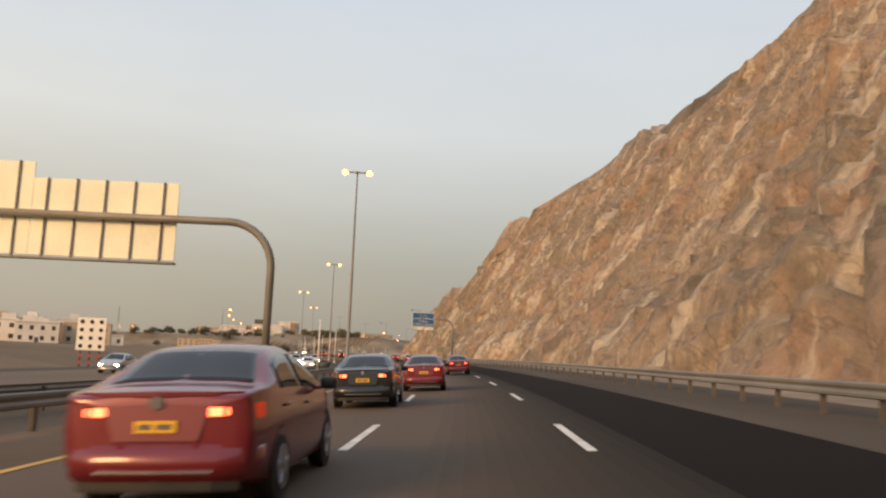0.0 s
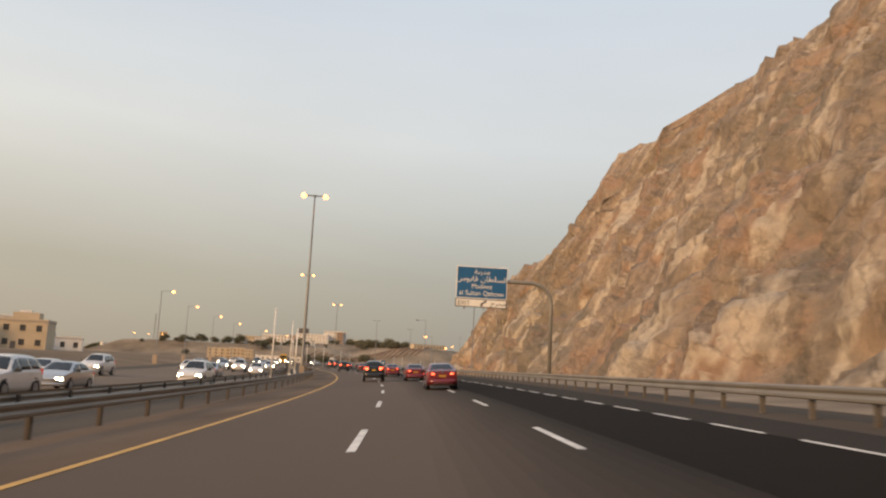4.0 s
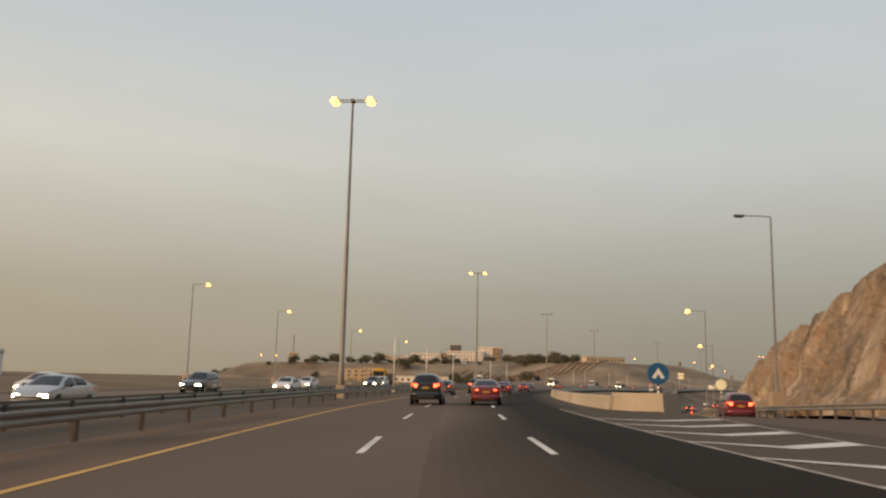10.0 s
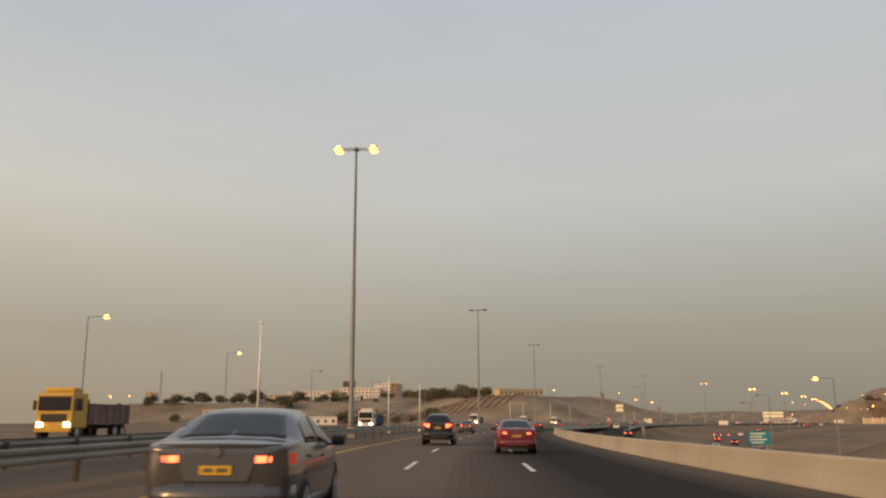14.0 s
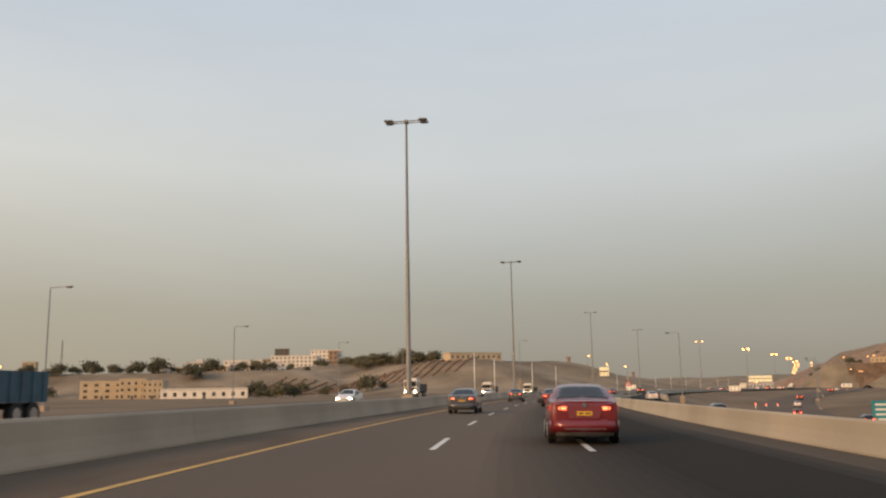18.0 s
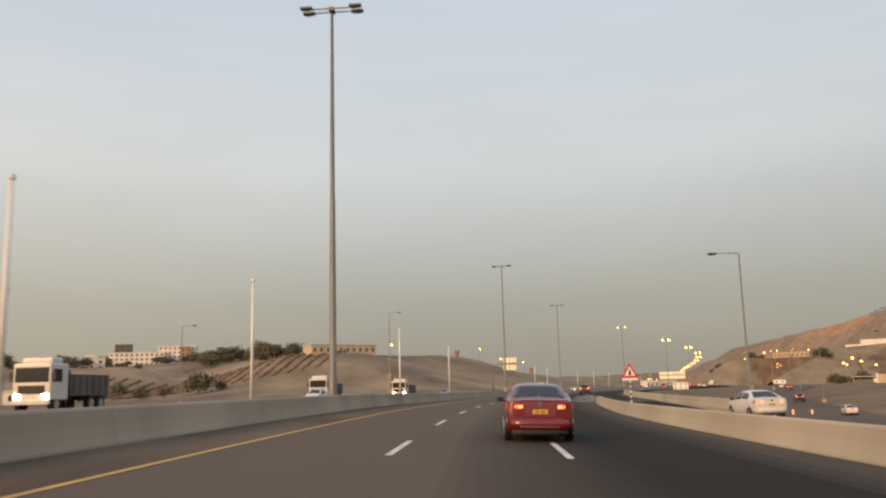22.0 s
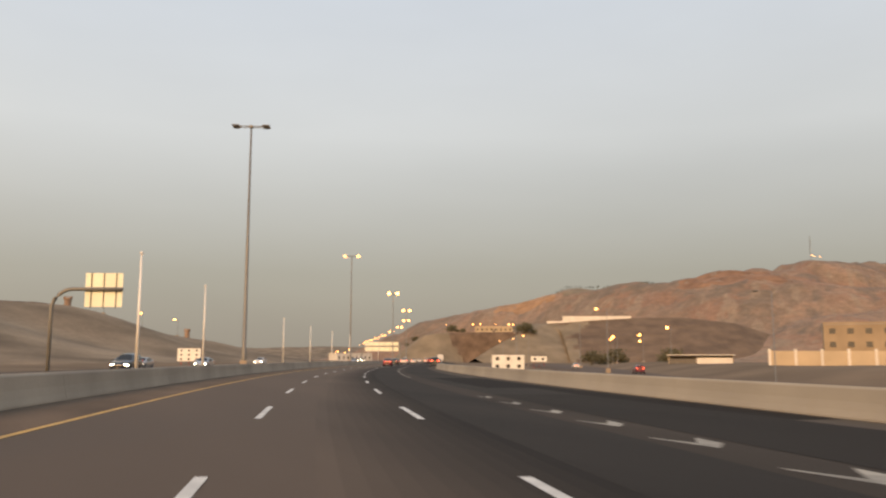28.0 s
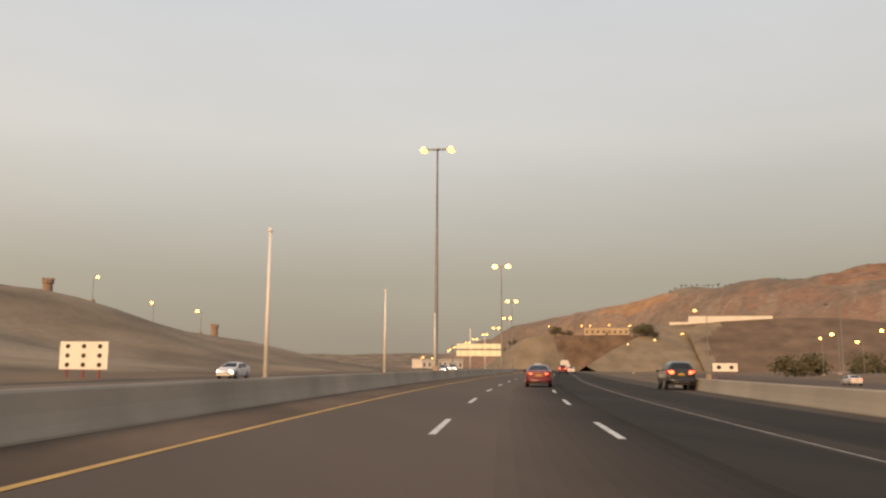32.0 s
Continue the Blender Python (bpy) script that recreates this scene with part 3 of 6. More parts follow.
for k in range(12):      # worn surface darkening by steps towards the newer lane
    q = (k / 11) ** 0.8
    tone = [a * (1 - q) + b * q for a, b in zip((0.098, 0.068, 0.047), (0.026, 0.0215, 0.0175))]
    ribbon("worn_seam", 0.26 * k - 0.52, 0.26 * k - 0.26, -180, 1700, material("worn_seam_asphalt", tone, 0.84 + 0.08 * q, shine=0.3 - 0.15 * q, scale=5, vary=0.24, bump=0.006, fine=55, stretch=(1, 0.08, 1)), lanes=1, parent=road, h=0.0003 * k)
LANE_R = [(-180, 5.5), (190, 5.4), (245, 5.0), (712, 5.15), (740, 9.2), (900, 8.6)]
SHOULDER_R = [(-180, 9.6), (150, 9.8), (195, 11.0), (250, 11.0), (300, 9.0), (640, 9.0), (655, 15.5), (700, 13.6), (735, 12.6), (840, 11.6), (900, 11.6)]
ribbon("fresh_lane", 2.6, LANE_R, -180, 248, M["asphalt_dark"], lanes=3, parent=road, h=0.004)
ribbon("recent_lane", 2.6, LANE_R, 248, 560, M["asphalt_recent"], lanes=3, parent=road, h=0.004)
ribbon("recent_lane", 2.6, LANE_R, 560, 660, M["asphalt_grey"], lanes=3, parent=road, h=0.004)
ribbon("greyed_lane", 2.6, LANE_R, 660, 1700, M["asphalt_mid"], lanes=3, parent=road, h=0.004)
ribbon("worn_island", 4.75, [(688, 4.8), (698, 7.4), (712, 6.6), (740, 5.8), (900, 5.5)], 688, 1200, M["asphalt_edge"], lanes=2, parent=road, h=0.0055)
ribbon("shoulder", LANE_R, SHOULDER_R, -180, 1700, M["shoulder"], lanes=4, parent=road, h=-0.004)
for q, paving in ((0.0, "asphalt_faded"), (0.35, "asphalt_edge"), (0.8, "asphalt_seam")):       # worn rim of the lane
    ribbon("worn_seam", [(a, b + q) for a, b in LANE_R], [(a, b + q + (0.35 if q < 0.3 else 0.45)) for a, b in LANE_R], 296, 642, M[paving], lanes=1, parent=road, h=0.002 - q * 0.001)
ribbon("exit_lane", [(95, 5.46), (190, 5.4), (240, 5.1)], [(95, 5.6), (112, 7.0), (150, 7.7), (195, 8.8), (240, 10.0)], 95, 240, M["asphalt_mid"], lanes=3, parent=road, h=0.003)
slip = thing("slip_road", "dark asphalt exit slip road curving down beside the rock", "road", kind="structure")


def slip_ribbon(name, centre, level, half, s0, s1, mat, h=0.0, step=5.0, joined=None):
    bm = bmesh.new()
    rings = []
    for s in np.arange(s0, s1 + 0.1, step):
        c, z = float(table(centre, s)), float(table(level, s))
        w0, w1 = (half if not isinstance(half, list) else float(table(half, s))), 0
        ring = []
        for i in range(4):
            q = c - w0 + 2 * w0 * i / 3
            x, y = road_xy(s, q)
            zr = float(road_z(s, q)) * float(table(joined, s)) if joined else float(road_z(s, min(c, 15))) * float(smoothstep(-s, -400, -300))
            ring.append(bm.verts.new((float(x), float(y), z + zr + h)))
        for q, place_ in ((c - w0 - 1.2, 0), (c + w0 + 1.2, len(ring) + 1)):
            x, y = road_xy(s, q)
            ring.insert(place_, bm.verts.new((float(x), float(y), ring[0 if place_ == 0 else -1].co.z - 0.7)))
        rings.append(ring)
    for r0, r1 in zip(rings, rings[1:]):
        for i in range(5):
            bm.faces.new((r0[i], r0[i + 1], r1[i + 1], r1[i]))
    return bm


part("slip_lane", slip_ribbon("slip", RAMP_D, RAMP_Z, [(195, 2.2), (260, 3.4), (420, 4.4), (520, 6.5), (1100, 6.5)], 235, 1100, None, 0.03), M["asphalt"], slip)
onslip = thing("entry_slip_road", "dark asphalt entry slip road climbing to the motorway", "road", kind="structure")
part("slip_lane", slip_ribbon("on", ON_D, ON_Z, [(470, 3.6), (640, 3.0), (700, 2.2), (770, 1.6)], 470, 770, None, 0.012, joined=[(470, 0), (520, 0.1), (600, 1)]), M["asphalt_recent"], onslip)
other = thing("opposite_road", "grey opposite carriageway beyond the median", "road", kind="structure")
ribbon("carriageway", -29.0, -13.2, -180, 1700, M["asphalt_headlit"], lanes=4, parent=other)
ribbon("median_strip", -13.2, -8.6, -180, 1700, M["shoulder"], lanes=2, parent=other, h=-0.03)
ribbon("shoulder", -33.0, -29.0, -180, 1700, M["shoulder"], lanes=2, parent=other, h=-0.03)


def mark(name, s0, s1, d, width, mat, parent, h=0.008):
    bm = bmesh.new()
    n = max(1, int((s1 - s0) / 6))
    rings = [[bm.verts.new(P(s, float(num(d, s)) + q, h)) for q in (-width / 2, width / 2)] for s in np.linspace(s0, s1, n + 1)]
    for r0, r1 in zip(rings, rings[1:]):
        bm.faces.new((r0[0], r0[1], r1[1], r1[0]))
    return part(name, bm, mat, parent)


mark("edge_line", -180, 1400, -5.54, 0.17, M["yellow_line"], road)
# starts of the dashes along both lane lines
DASHES = [(0, 12.3), (3, 54.4), (8, 126.9), (13, 198.0), (16, 240.6), (20, 297.9), (23, 339.8), (30, 438.4), (35, 507.0), (38, 548.0), (43, 617.9), (45, 645.8), (50, 715.7), (58, 826.3), (98, 1390.0)]
for k in range(-9, 80):
    s0 = 12.3 + 14.03 * k if k < 0 else float(table(DASHES, k))
    mark("lane_dash", s0, s0 + 4.7, -1.76, 0.15, M["white_line"], road)
    mark("lane_dash", s0 - 0.4, s0 + 4.3, 1.76, 0.15, M["white_line"], road)
for k in range(24):
    mark("exit_dash", 106 + 4.0 * k, 108.6 + 4.0 * k, 5.42, 0.13, M["white_line"], road)
mark("edge_line", 770, 1400, 4.95, 0.06, M["faded_line"], road)
GORE_R = [(200, 5.5), (212, 6.1), (234, 6.8), (246, 7.4), (260, 7.8), (272, 8.3), (292, 10.2)]
mark("gore_line", 200, 296, 5.0, 0.11, M["faded_line"], road)
mark("gore_line", 200, 290, GORE_R, 0.11, M["faded_line"], road)
MERGE_R = [(641, 8.7), (663, 8.7), (675, 8.4), (708, 6.4), (716, 6.0), (724, 5.75), (742, 5.3)]
ribbon("entry_lane", [(641, 8.8), (663, 8.8), (675, 8.5), (708, 6.6), (716, 6.2), (742, 5.8)], [(641, 9.5), (663, 12.4), (700, 11.4), (742, 9.2)], 641, 742, M["asphalt_grey"], lanes=3, parent=road, h=0.0105)


def chevron(s, d0, d1, knee, lead, parent, paint):
    """A bent bar of the painted island: a thin long arm from the left, a broad short one to the right."""
    bm = bmesh.new()
    da = d0 + (d1 - d0) * knee
    front = [P(s + lead, d0, 0.012), P(s, da, 0.012), P(s + lead * 0.42, d1, 0.012)]
    back = [P(s + lead + 0.2, d0, 0.012), P(s + 0.75, da, 0.012), P(s + lead * 0.42 + 1.0, d1, 0.012)]
    f, r = [bm.verts.new(v) for v in front], [bm.verts.new(v) for v in back]
    for i in range(2):
        bm.faces.new((f[i], f[i + 1], r[i + 1], r[i]))
    return part("island_stripe", bm, paint, parent)


for k in range(20):
    s = 204.2 + 4.1 * k
    chevron(s, 5.0, float(table(GORE_R, s)), 0.45, 2.2, road, M["white_line"])
for k in range(24):
    s = 645.7 + 4.05 * k
    chevron(s, 5.0, float(table(MERGE_R, s)), 0.5, 3.0 if s < 690 else 1.6, road, M["white_line"] if s < 700 else M["faded_line"])

# ---- barriers ----
JERSEY = [(-0.25, -0.3), (-0.25, 0.05), (-0.20, 0.22), (-0.15, 0.45), (-0.11, 0.80), (-0.07, 0.86), (0.07, 0.86), (0.11, 0.80), (0.15, 0.45), (0.20, 0.22), (0.25, 0.05), (0.25, -0.3)]
wall_l = thing("median_wall", "grey concrete safety barrier along the median", "barrier", kind="structure")
for k in range(36):
    s0 = 466 + 16 * k
    sweep("wall_panel", [(d - 8.35, h) for d, h in JERSEY], s0, s0 + 15.985, M["concrete_dark"], 4.0, wall_l)
wall_r = thing("bridge_wall", "pale concrete parapet along the embankment edge", "barrier", kind="structure")
for k in range(43):
    s0 = 296 + 8 * k
    sh = [(296, 7.6), (303, 7.35), (330, 7.25), (600, 7.3), (640, 7.75)]
    sweep("wall_panel", [(d * 0.9, h * 0.80) for d, h in JERSEY], s0, s0 + 7.985, M["concrete"], 4.0, wall_r, shift=sh)
nose = thing("barrier_nose", "pale concrete barrier turning back at the exit nose", "barrier", kind="structure")
bm = bmesh.new()
for dd, top in ((0.0, 0.84),):
    pts = [(296.4, 7.7), (294.0, 8.4), (293.2, 9.4), (294.6, 10.4), (299, 11.2), (308, 13.2), (320, 14.6), (340, 16.2), (365, 18.6), (400, 24.0), (440, 29.0)]
    rings = []
    for i, (s, d) in enumerate(pts):
        p = P(s, d)
        z0 = float(table(RAMP_Z, s)) if s > 300 else p.z
        a, b_ = P(*pts[max(i - 1, 0)]), P(*pts[min(i + 1, len(pts) - 1)])
        t = (b_ - a).to_2d().normalized()
        nrm = Vector((t.y, -t.x, 0))
        rings.append([bm.verts.new(Vector((p.x, p.y, z0 - 0.3 * (h == 0))) + nrm * q + Vector((0, 0, h))) for q, h in ((-0.25, 0), (-0.08, top), (0.08, top), (0.25, 0))])
    for r0, r1 in zip(rings, rings[1:]):
        for i in range(3):
            bm.faces.new((r0[i], r0[i + 1], r1[i + 1], r1[i]))
    bm.faces.new(rings[0])
    bm.faces.new(rings[-1][::-1])
    bmesh.ops.recalc_face_normals(bm, faces=bm.faces)
part("wall", bm, M["concrete"], nose)
wall_m = thing("entry_wall", "pale concrete barrier outside the entry slip road", "barrier", kind="structure")
for k in range(32):
    s0 = 618 + 8 * k
    if s0 > 868:
        break
    sweep("wall_panel", [(d * 0.9, h * 0.85) for d, h in JERSEY], s0, s0 + 7.985, M["concrete"], 4.0, wall_m,
          shift=[(618, 16.6), (640, 15.4), (662, 14.4), (700, 12.3), (730, 11.6), (770, 11.1), (834, 10.2), (880, 11.2)])

# ---- rock cutting beside the exit ----
CLIFF_D = [(-180, 14), (150, 14.5), (200, 17), (250, 20), (290, 24.5), (330, 28.5), (363, 31), (390, 34), (440, 44)]
CREST = [(-180, 84), (60, 82), (120, 78), (141, 72), (147, 61), (158, 55), (182, 57), (200, 63), (208, 68), (215, 71), (226, 72), (233, 67), (236.5, 58), (239, 47.5), (244, 46.5), (250.5, 46), (252, 35), (254, 32), (256, 28), (259, 26.5),
         (266, 25.5), (280, 25.5), (292, 24.5), (297, 21), (302, 19.5), (312, 18.5), (322, 17), (330, 15), (337, 14), (344, 12), (352, 10.5), (365, 9.3), (375, 8.5), (385, 5.5), (395, 1.5), (400, -0.5)]
SLOPE = [(-180, 1.22), (180, 1.22), (240, 1.5), (290, 1.8), (440, 1.8)]
KNEE = [(-180, 90), (180, 90), (215, 38), (236, 38), (239, 47), (251, 47), (254, 38), (440, 38)]      # above this height the face leans back


def cliff_d(s, h):
    """Metres across at which the face has risen by h."""
    k = float(table(KNEE, s))
    return float(table(CLIFF_D, s)) + min(h, k) / float(table(SLOPE, s)) + max(0.0, h - k) / 0.9


cliff = thing("rock_cutting", "steep cut cliff of brown and ochre layered rock", "cliff", kind="structure")
cs = np.concatenate([np.arange(-170, 20, 3.0), np.arange(20, 401, 0.9)])
rows_n = 124
BED = Vector((0.50, -0.62, 0.60)).normalized()       # across the bedding
JOINT = Vector((-0.25, 0.72, 0.65)).normalized()     # across the joints


def step_out(p, way, thick, seed):
    """Outcrop of tilted layers: each layer swells and breaks off sharply, by an amount of its own."""
    w = (p.dot(way) + 2.6 * noise.noise(p * 0.07 + Vector((seed, 0, 0))) + 0.7 * noise.noise(p * 0.25)) / thick
    k = math.floor(w)
    f = w - k
    return (f ** 1.6) * (0.35 + 0.9 * noise.cell(Vector((k + 0.5, seed, 0.5))))


verts = []
for s in cs:
    crest, m_ = float(table(CREST, s)), float(table(SLOPE, s))
    crest += (1.3 * noise.noise(Vector((s * 0.16, 3.1, 0))) + 0.7 * noise.noise(Vector((s * 0.5, 9.1, 0)))) * min(1.0, max(0.0, crest / 20))
    a = float(np.interp(s, S_, A_))
    right = Vector((math.cos(a), math.sin(a), 0))
    out_n = (Vector((0, 0, 1)) - right * m_).normalized()
    size = min(1.0, 0.25 + max(0.0, crest) / 30)
    for j in range(rows_n):
        u = j / (rows_n - 9)
        if u <= 1:
            z = crest * u ** 1.05 - 1.2
            d = cliff_d(s, max(0.0, z + 1.2)) - 0.9 * math.sin(min(1, u * 6) * math.pi)
        else:
            v = (j - (rows_n - 9)) / 8
            z = crest - 1.2 + crest * 0.05 * math.sin(v * 2.2) - crest * 0.9 * v * v
            d = cliff_d(s, max(0.0, crest)) + 40 * v
        x, y = road_xy(s, d)
        p = Vector((float(x), float(y), z))
        q = p * 0.045
        fold = noise.fractal(Vector((q.x * 1.0 + q.z * 0.5, q.y * 1.0, q.z * 0.45)), 0.9, 2.1, 5) * 1.7
        ridg = (1 - abs(noise.noise(Vector((p.x * 0.14 + p.z * 0.05, p.y * 0.14, p.z * 0.035))))) ** 2 * 1.3
        gully = -max(0.0, 0.16 - abs(noise.noise(Vector((p.x * 0.06 + 9.0, p.y * 0.075 + p.z * 0.012, p.z * 0.02))))) * 11
        beds = step_out(p, BED, 4.6, 3.3) * 1.5 + step_out(p, BED, 1.7, 8.1) * 0.45
        joints = step_out(p, JOINT, 6.5, 5.7) * 1.1
        g = GRAIN.inverted() @ p
        rib = noise.fractal(Vector((g.x * 0.30, g.y * 0.22, g.z * 0.035)), 0.8, 2.1, 3) * 0.7
        fine = noise.fractal(p * 0.5, 0.7, 2.2, 3) * 0.36
        amt = (fold + ridg + gully + beds + joints + rib + fine - 1.6) * size * float(smoothstep(u, 0.0, 0.05)) * (1.0 - 0.55 * float(smoothstep(u, 0.72, 1.0)))
        verts.append(p + out_n * amt)
ns_ = len(cs)
ci = np.arange(ns_ * rows_n).reshape(ns_, rows_n)
cf = np.stack([ci[:-1, :-1], ci[1:, :-1], ci[1:, 1:], ci[:-1, 1:]], -1).reshape(-1, 4)
me = bpy.data.meshes.new("rock_face")
me.from_pydata([tuple(v) for v in verts], [], cf[:, ::-1].tolist())
me.materials.append(M["rock"])
me.polygons.foreach_set("use_smooth", [True] * len(me.polygons))
ob = new("rock_face", me)
ob.parent = cliff
# scree ridge behind the crest
BACK = [(120, 60), (150, 66), (165, 68), (181, 68.3), (190, 67.5), (200, 66), (206, 62)]
xs_, zs_ = np.arange(120, 207, 1.5), np.arange(0, 31)
verts = []
for s in xs_:
    top_z, d0 = float(table(BACK, s)), float(table(CLIFF_D, s)) + 47
    for j in zs_:
        x, y = road_xy(s, d0 - 4 + j * 1.6)
        z = top_z - abs(j - 11) * 1.1 - 0.03 * (j - 11) ** 2 - max(0, 5 - j) * 5
        q = Vector((float(x), float(y), z))
        verts.append(q + Vector((0, 0, noise.fractal(q * 0.16, 0.8, 2.1, 4) * 1.3)))
k_ = np.arange(len(verts)).reshape(len(xs_), len(zs_))
me = bpy.data.meshes.new("scree_ridge")
me.from_pydata([tuple(v) for v in verts], [], np.stack([k_[:-1, :-1], k_[:-1, 1:], k_[1:, 1:], k_[1:, :-1]], -1).reshape(-1, 4)[:, ::-1].tolist())
me.materials.append(M["scrub"])
ob = new("scree_ridge", me)
ob.parent = cliff
ribbon("toe_gravel", [(-180, 9.6), (150, 9.8), (195, 11.0), (250, 14.2), (290, 19.0), (330, 23.0), (400, 30.0)],
       [(-180, 16.2), (150, 16.4), (200, 19.0), (250, 22.0), (290, 26.0), (330, 30.0), (400, 38.0)], -180, 400, M["gravel"], lanes=3, parent=cliff,
       hgt=[(-180, 0.0), (230, -0.02), (300, -0.2), (340, -1.6), (400, -4.1)])


# ---- hills ----
def hills(name, label, ridges, x0, x1, y0, y1, step, mat, rough=1.0, sink=6.0):
    xs, ys = np.arange(x0, x1 + 1, step), np.arange(y0, y1 + 1, step)
    XX, YY = np.meshgrid(xs, ys)
    x, y = XX.ravel(), YY.ravel()
    z = np.zeros(len(x))
    for ax, ay, ah, bx, by, bh, w in ridges:
        lx, ly = bx - ax, by - ay
        t = np.clip(((x - ax) * lx + (y - ay) * ly) / (lx * lx + ly * ly), 0, 1)
        r = np.hypot(x - ax - t * lx, y - ay - t * ly) / w
        z = np.maximum(z, (ah + (bh - ah) * t) * np.exp(-r * r * 1.6))
    zn = np.array([noise.fractal(Vector((a * 0.012, b * 0.012, 7.7)), 0.9, 2.1, 5) for a, b in zip(x, y)])
    gul = np.array([abs(noise.noise(Vector((a * 0.03, b * 0.03, 2.7)))) for a, b in zip(x, y)])
    z = z + (zn * 0.16 - gul * 0.12) * rough * z
    base = ground_z(x, y)
    zz = np.where(z > 0.7, base + z - 0.7, base - sink * np.clip(1 - z / 0.7, 0, 1) - 0.05)
    m = bpy.data.meshes.new(name)
    k = np.arange(len(x)).reshape(len(ys), len(xs))
    f = np.stack([k[:-1, :-1], k[:-1, 1:], k[1:, 1:], k[1:, :-1]], -1).reshape(-1, 4)
    f = f[(zz[f] > (base[f] - sink * 0.8)).any(1)]
    m.from_pydata(np.stack([x, y, zz], -1).tolist(), [], f.tolist())
    m.materials.append(mat)
    m.polygons.foreach_set("use_smooth", [True] * len(m.polygons))
    ob = tagged(new(name, m), label, "hill", kind="structure")
    return ob


LEFT_RIDGES = [(-620, 1500, 16, -330, 1330, 26, 150), (-330, 1330, 28, -190, 1130, 24, 140), (-190, 1130, 24, -95, 985, 22, 75), (-110, 985, 22, -40, 1035, 21, 62), (-40, 1035, 20, 8, 1050, 10, 45), (8, 1050, 8, 40, 1075, 3, 35), (-404, 945, 15, -335, 958, 16.5, 36), (-335, 958, 16.5, -215, 1010, 17, 52), (-385, 1352, 28, -225, 1322, 29, 62)]
hills("hill_west", "rounded grey-brown sandy hill beside the motorway", LEFT_RIDGES, -860, 130, 820, 1760, 9, M["hill"], 0.35)
RIGHT_RIDGES = [(1060, 1350, 135, 960, 1380, 112, 200), (960, 1380, 112, 740, 1374, 116, 190), (740, 1374, 116, 660, 1378, 100, 170), (660, 1378, 100, 600, 1385, 92, 160), (960, 1150, 70, 700, 1240, 74, 200), (700, 1240, 72, 600, 1330, 84, 170), (600, 1335, 86, 556, 1440, 88, 170),
                (556, 1440, 88, 512, 1545, 82, 150), (512, 1545, 82, 455, 1592, 71, 130), (455, 1592, 71, 402, 1652, 54, 95), (402, 1652, 52, 368, 1690, 34, 75), (368, 1690, 34, 345, 1740, 14, 60),
                (560, 1190, 40, 700, 1160, 60, 120), (310, 1380, 22, 350, 1350, 28, 60), (240, 1420, 14, 300, 1400, 20, 45)]
hills("hill_east", "long eroded ridge of reddish brown rock and soil", RIGHT_RIDGES, 130, 1300, 900, 2000, 9, M["hill_red"], 0.5)
FAR_RIDGES = [(-300, 3100, 22, 200, 3300, 30, 420), (200, 3300, 30, 1200, 2900, 44, 400)]
hills("far_ridge", "hazy low ridge on the horizon", FAR_RIDGES, -2700, 1900, 2000, 3900, 70, M["hill"], 0.8)


def earthwork(name, label, rows, mat, mat2, split):
    """Levelled earth: along, x, y, edge height, fall of the face, fall behind the edge; rows up to split take the second soil."""
    col = [[r[i] for r in rows] for i in range(6)]
    us, vs_ = np.arange(0, rows[-1][0] + 1, 4.0), np.concatenate([np.linspace(-70, 0, 10), np.linspace(2, 92, 26)])
    verts, soil = [], []
    for u in us:
        cx_, cy_, cz_, fall, back = [float(np.interp(u, col[0], col[i])) for i in (1, 2, 3, 4, 5)]
        qx, qy = [float(np.interp(u + 9, col[0], col[i])) - float(np.interp(u - 9, col[0], col[i])) for i in (1, 2)]
        out_ = Vector((qy, -qx, 0)).normalized()
        for v in vs_:
            p = Vector((cx_, cy_, 0)) + out_ * v
            g0 = float(ground_z(np.array([p.x]), np.array([p.y]))[0])
            wob = 0.35 * noise.noise(p * 0.05) + 0.6 * noise.noise(p * 0.16)
            z = cz_ - v * fall + wob if v > 0 else cz_ + back * v + wob * 0.2
            verts.append((p.x, p.y, max(z, g0 - 1.5)))
            soil.append(u + 26 * noise.noise(p * 0.05) < split)
    k_ = np.arange(len(verts)).reshape(len(us), len(vs_))
    me = bpy.data.meshes.new(name)
    me.from_pydata(verts, [], np.stack([k_[:-1, :-1], k_[:-1, 1:], k_[1:, 1:], k_[1:, :-1]], -1).reshape(-1, 4).tolist())
    me.materials.append(mat)
    me.materials.append(mat2)
    for p in me.polygons:
        p.use_smooth = True
        p.material_index = 1 if soil[p.vertices[0]] else 0
    tagged(new(name, me), label, "hill", kind="structure")


# levelled fill below the ridge: flat top, smooth steep face towards the motorway, its end running down in a pale nose
earthwork("fill_slope", "smooth reddish brown earth fill below the ridge",
          [(0, 250, 1264, 2, 0.4, 0.6), (28, 274, 1277, 11.5, 0.42, 0.6), (62, 306, 1290, 23, 0.42, 0.4), (92, 341, 1308, 31.5, 0.42, -0.02), (125, 372, 1291, 34, 0.42, -0.02), (160, 402, 1276, 36, 0.42, -0.02), (200, 436, 1250, 36, 0.42, -0.02), (245, 470, 1226, 31, 0.42, -0.02), (285, 498, 1208, 20, 0.42, 0), (330, 530, 1186, 6, 0.42, 0)],
          M["terrace"], M["pale_soil"], 108)
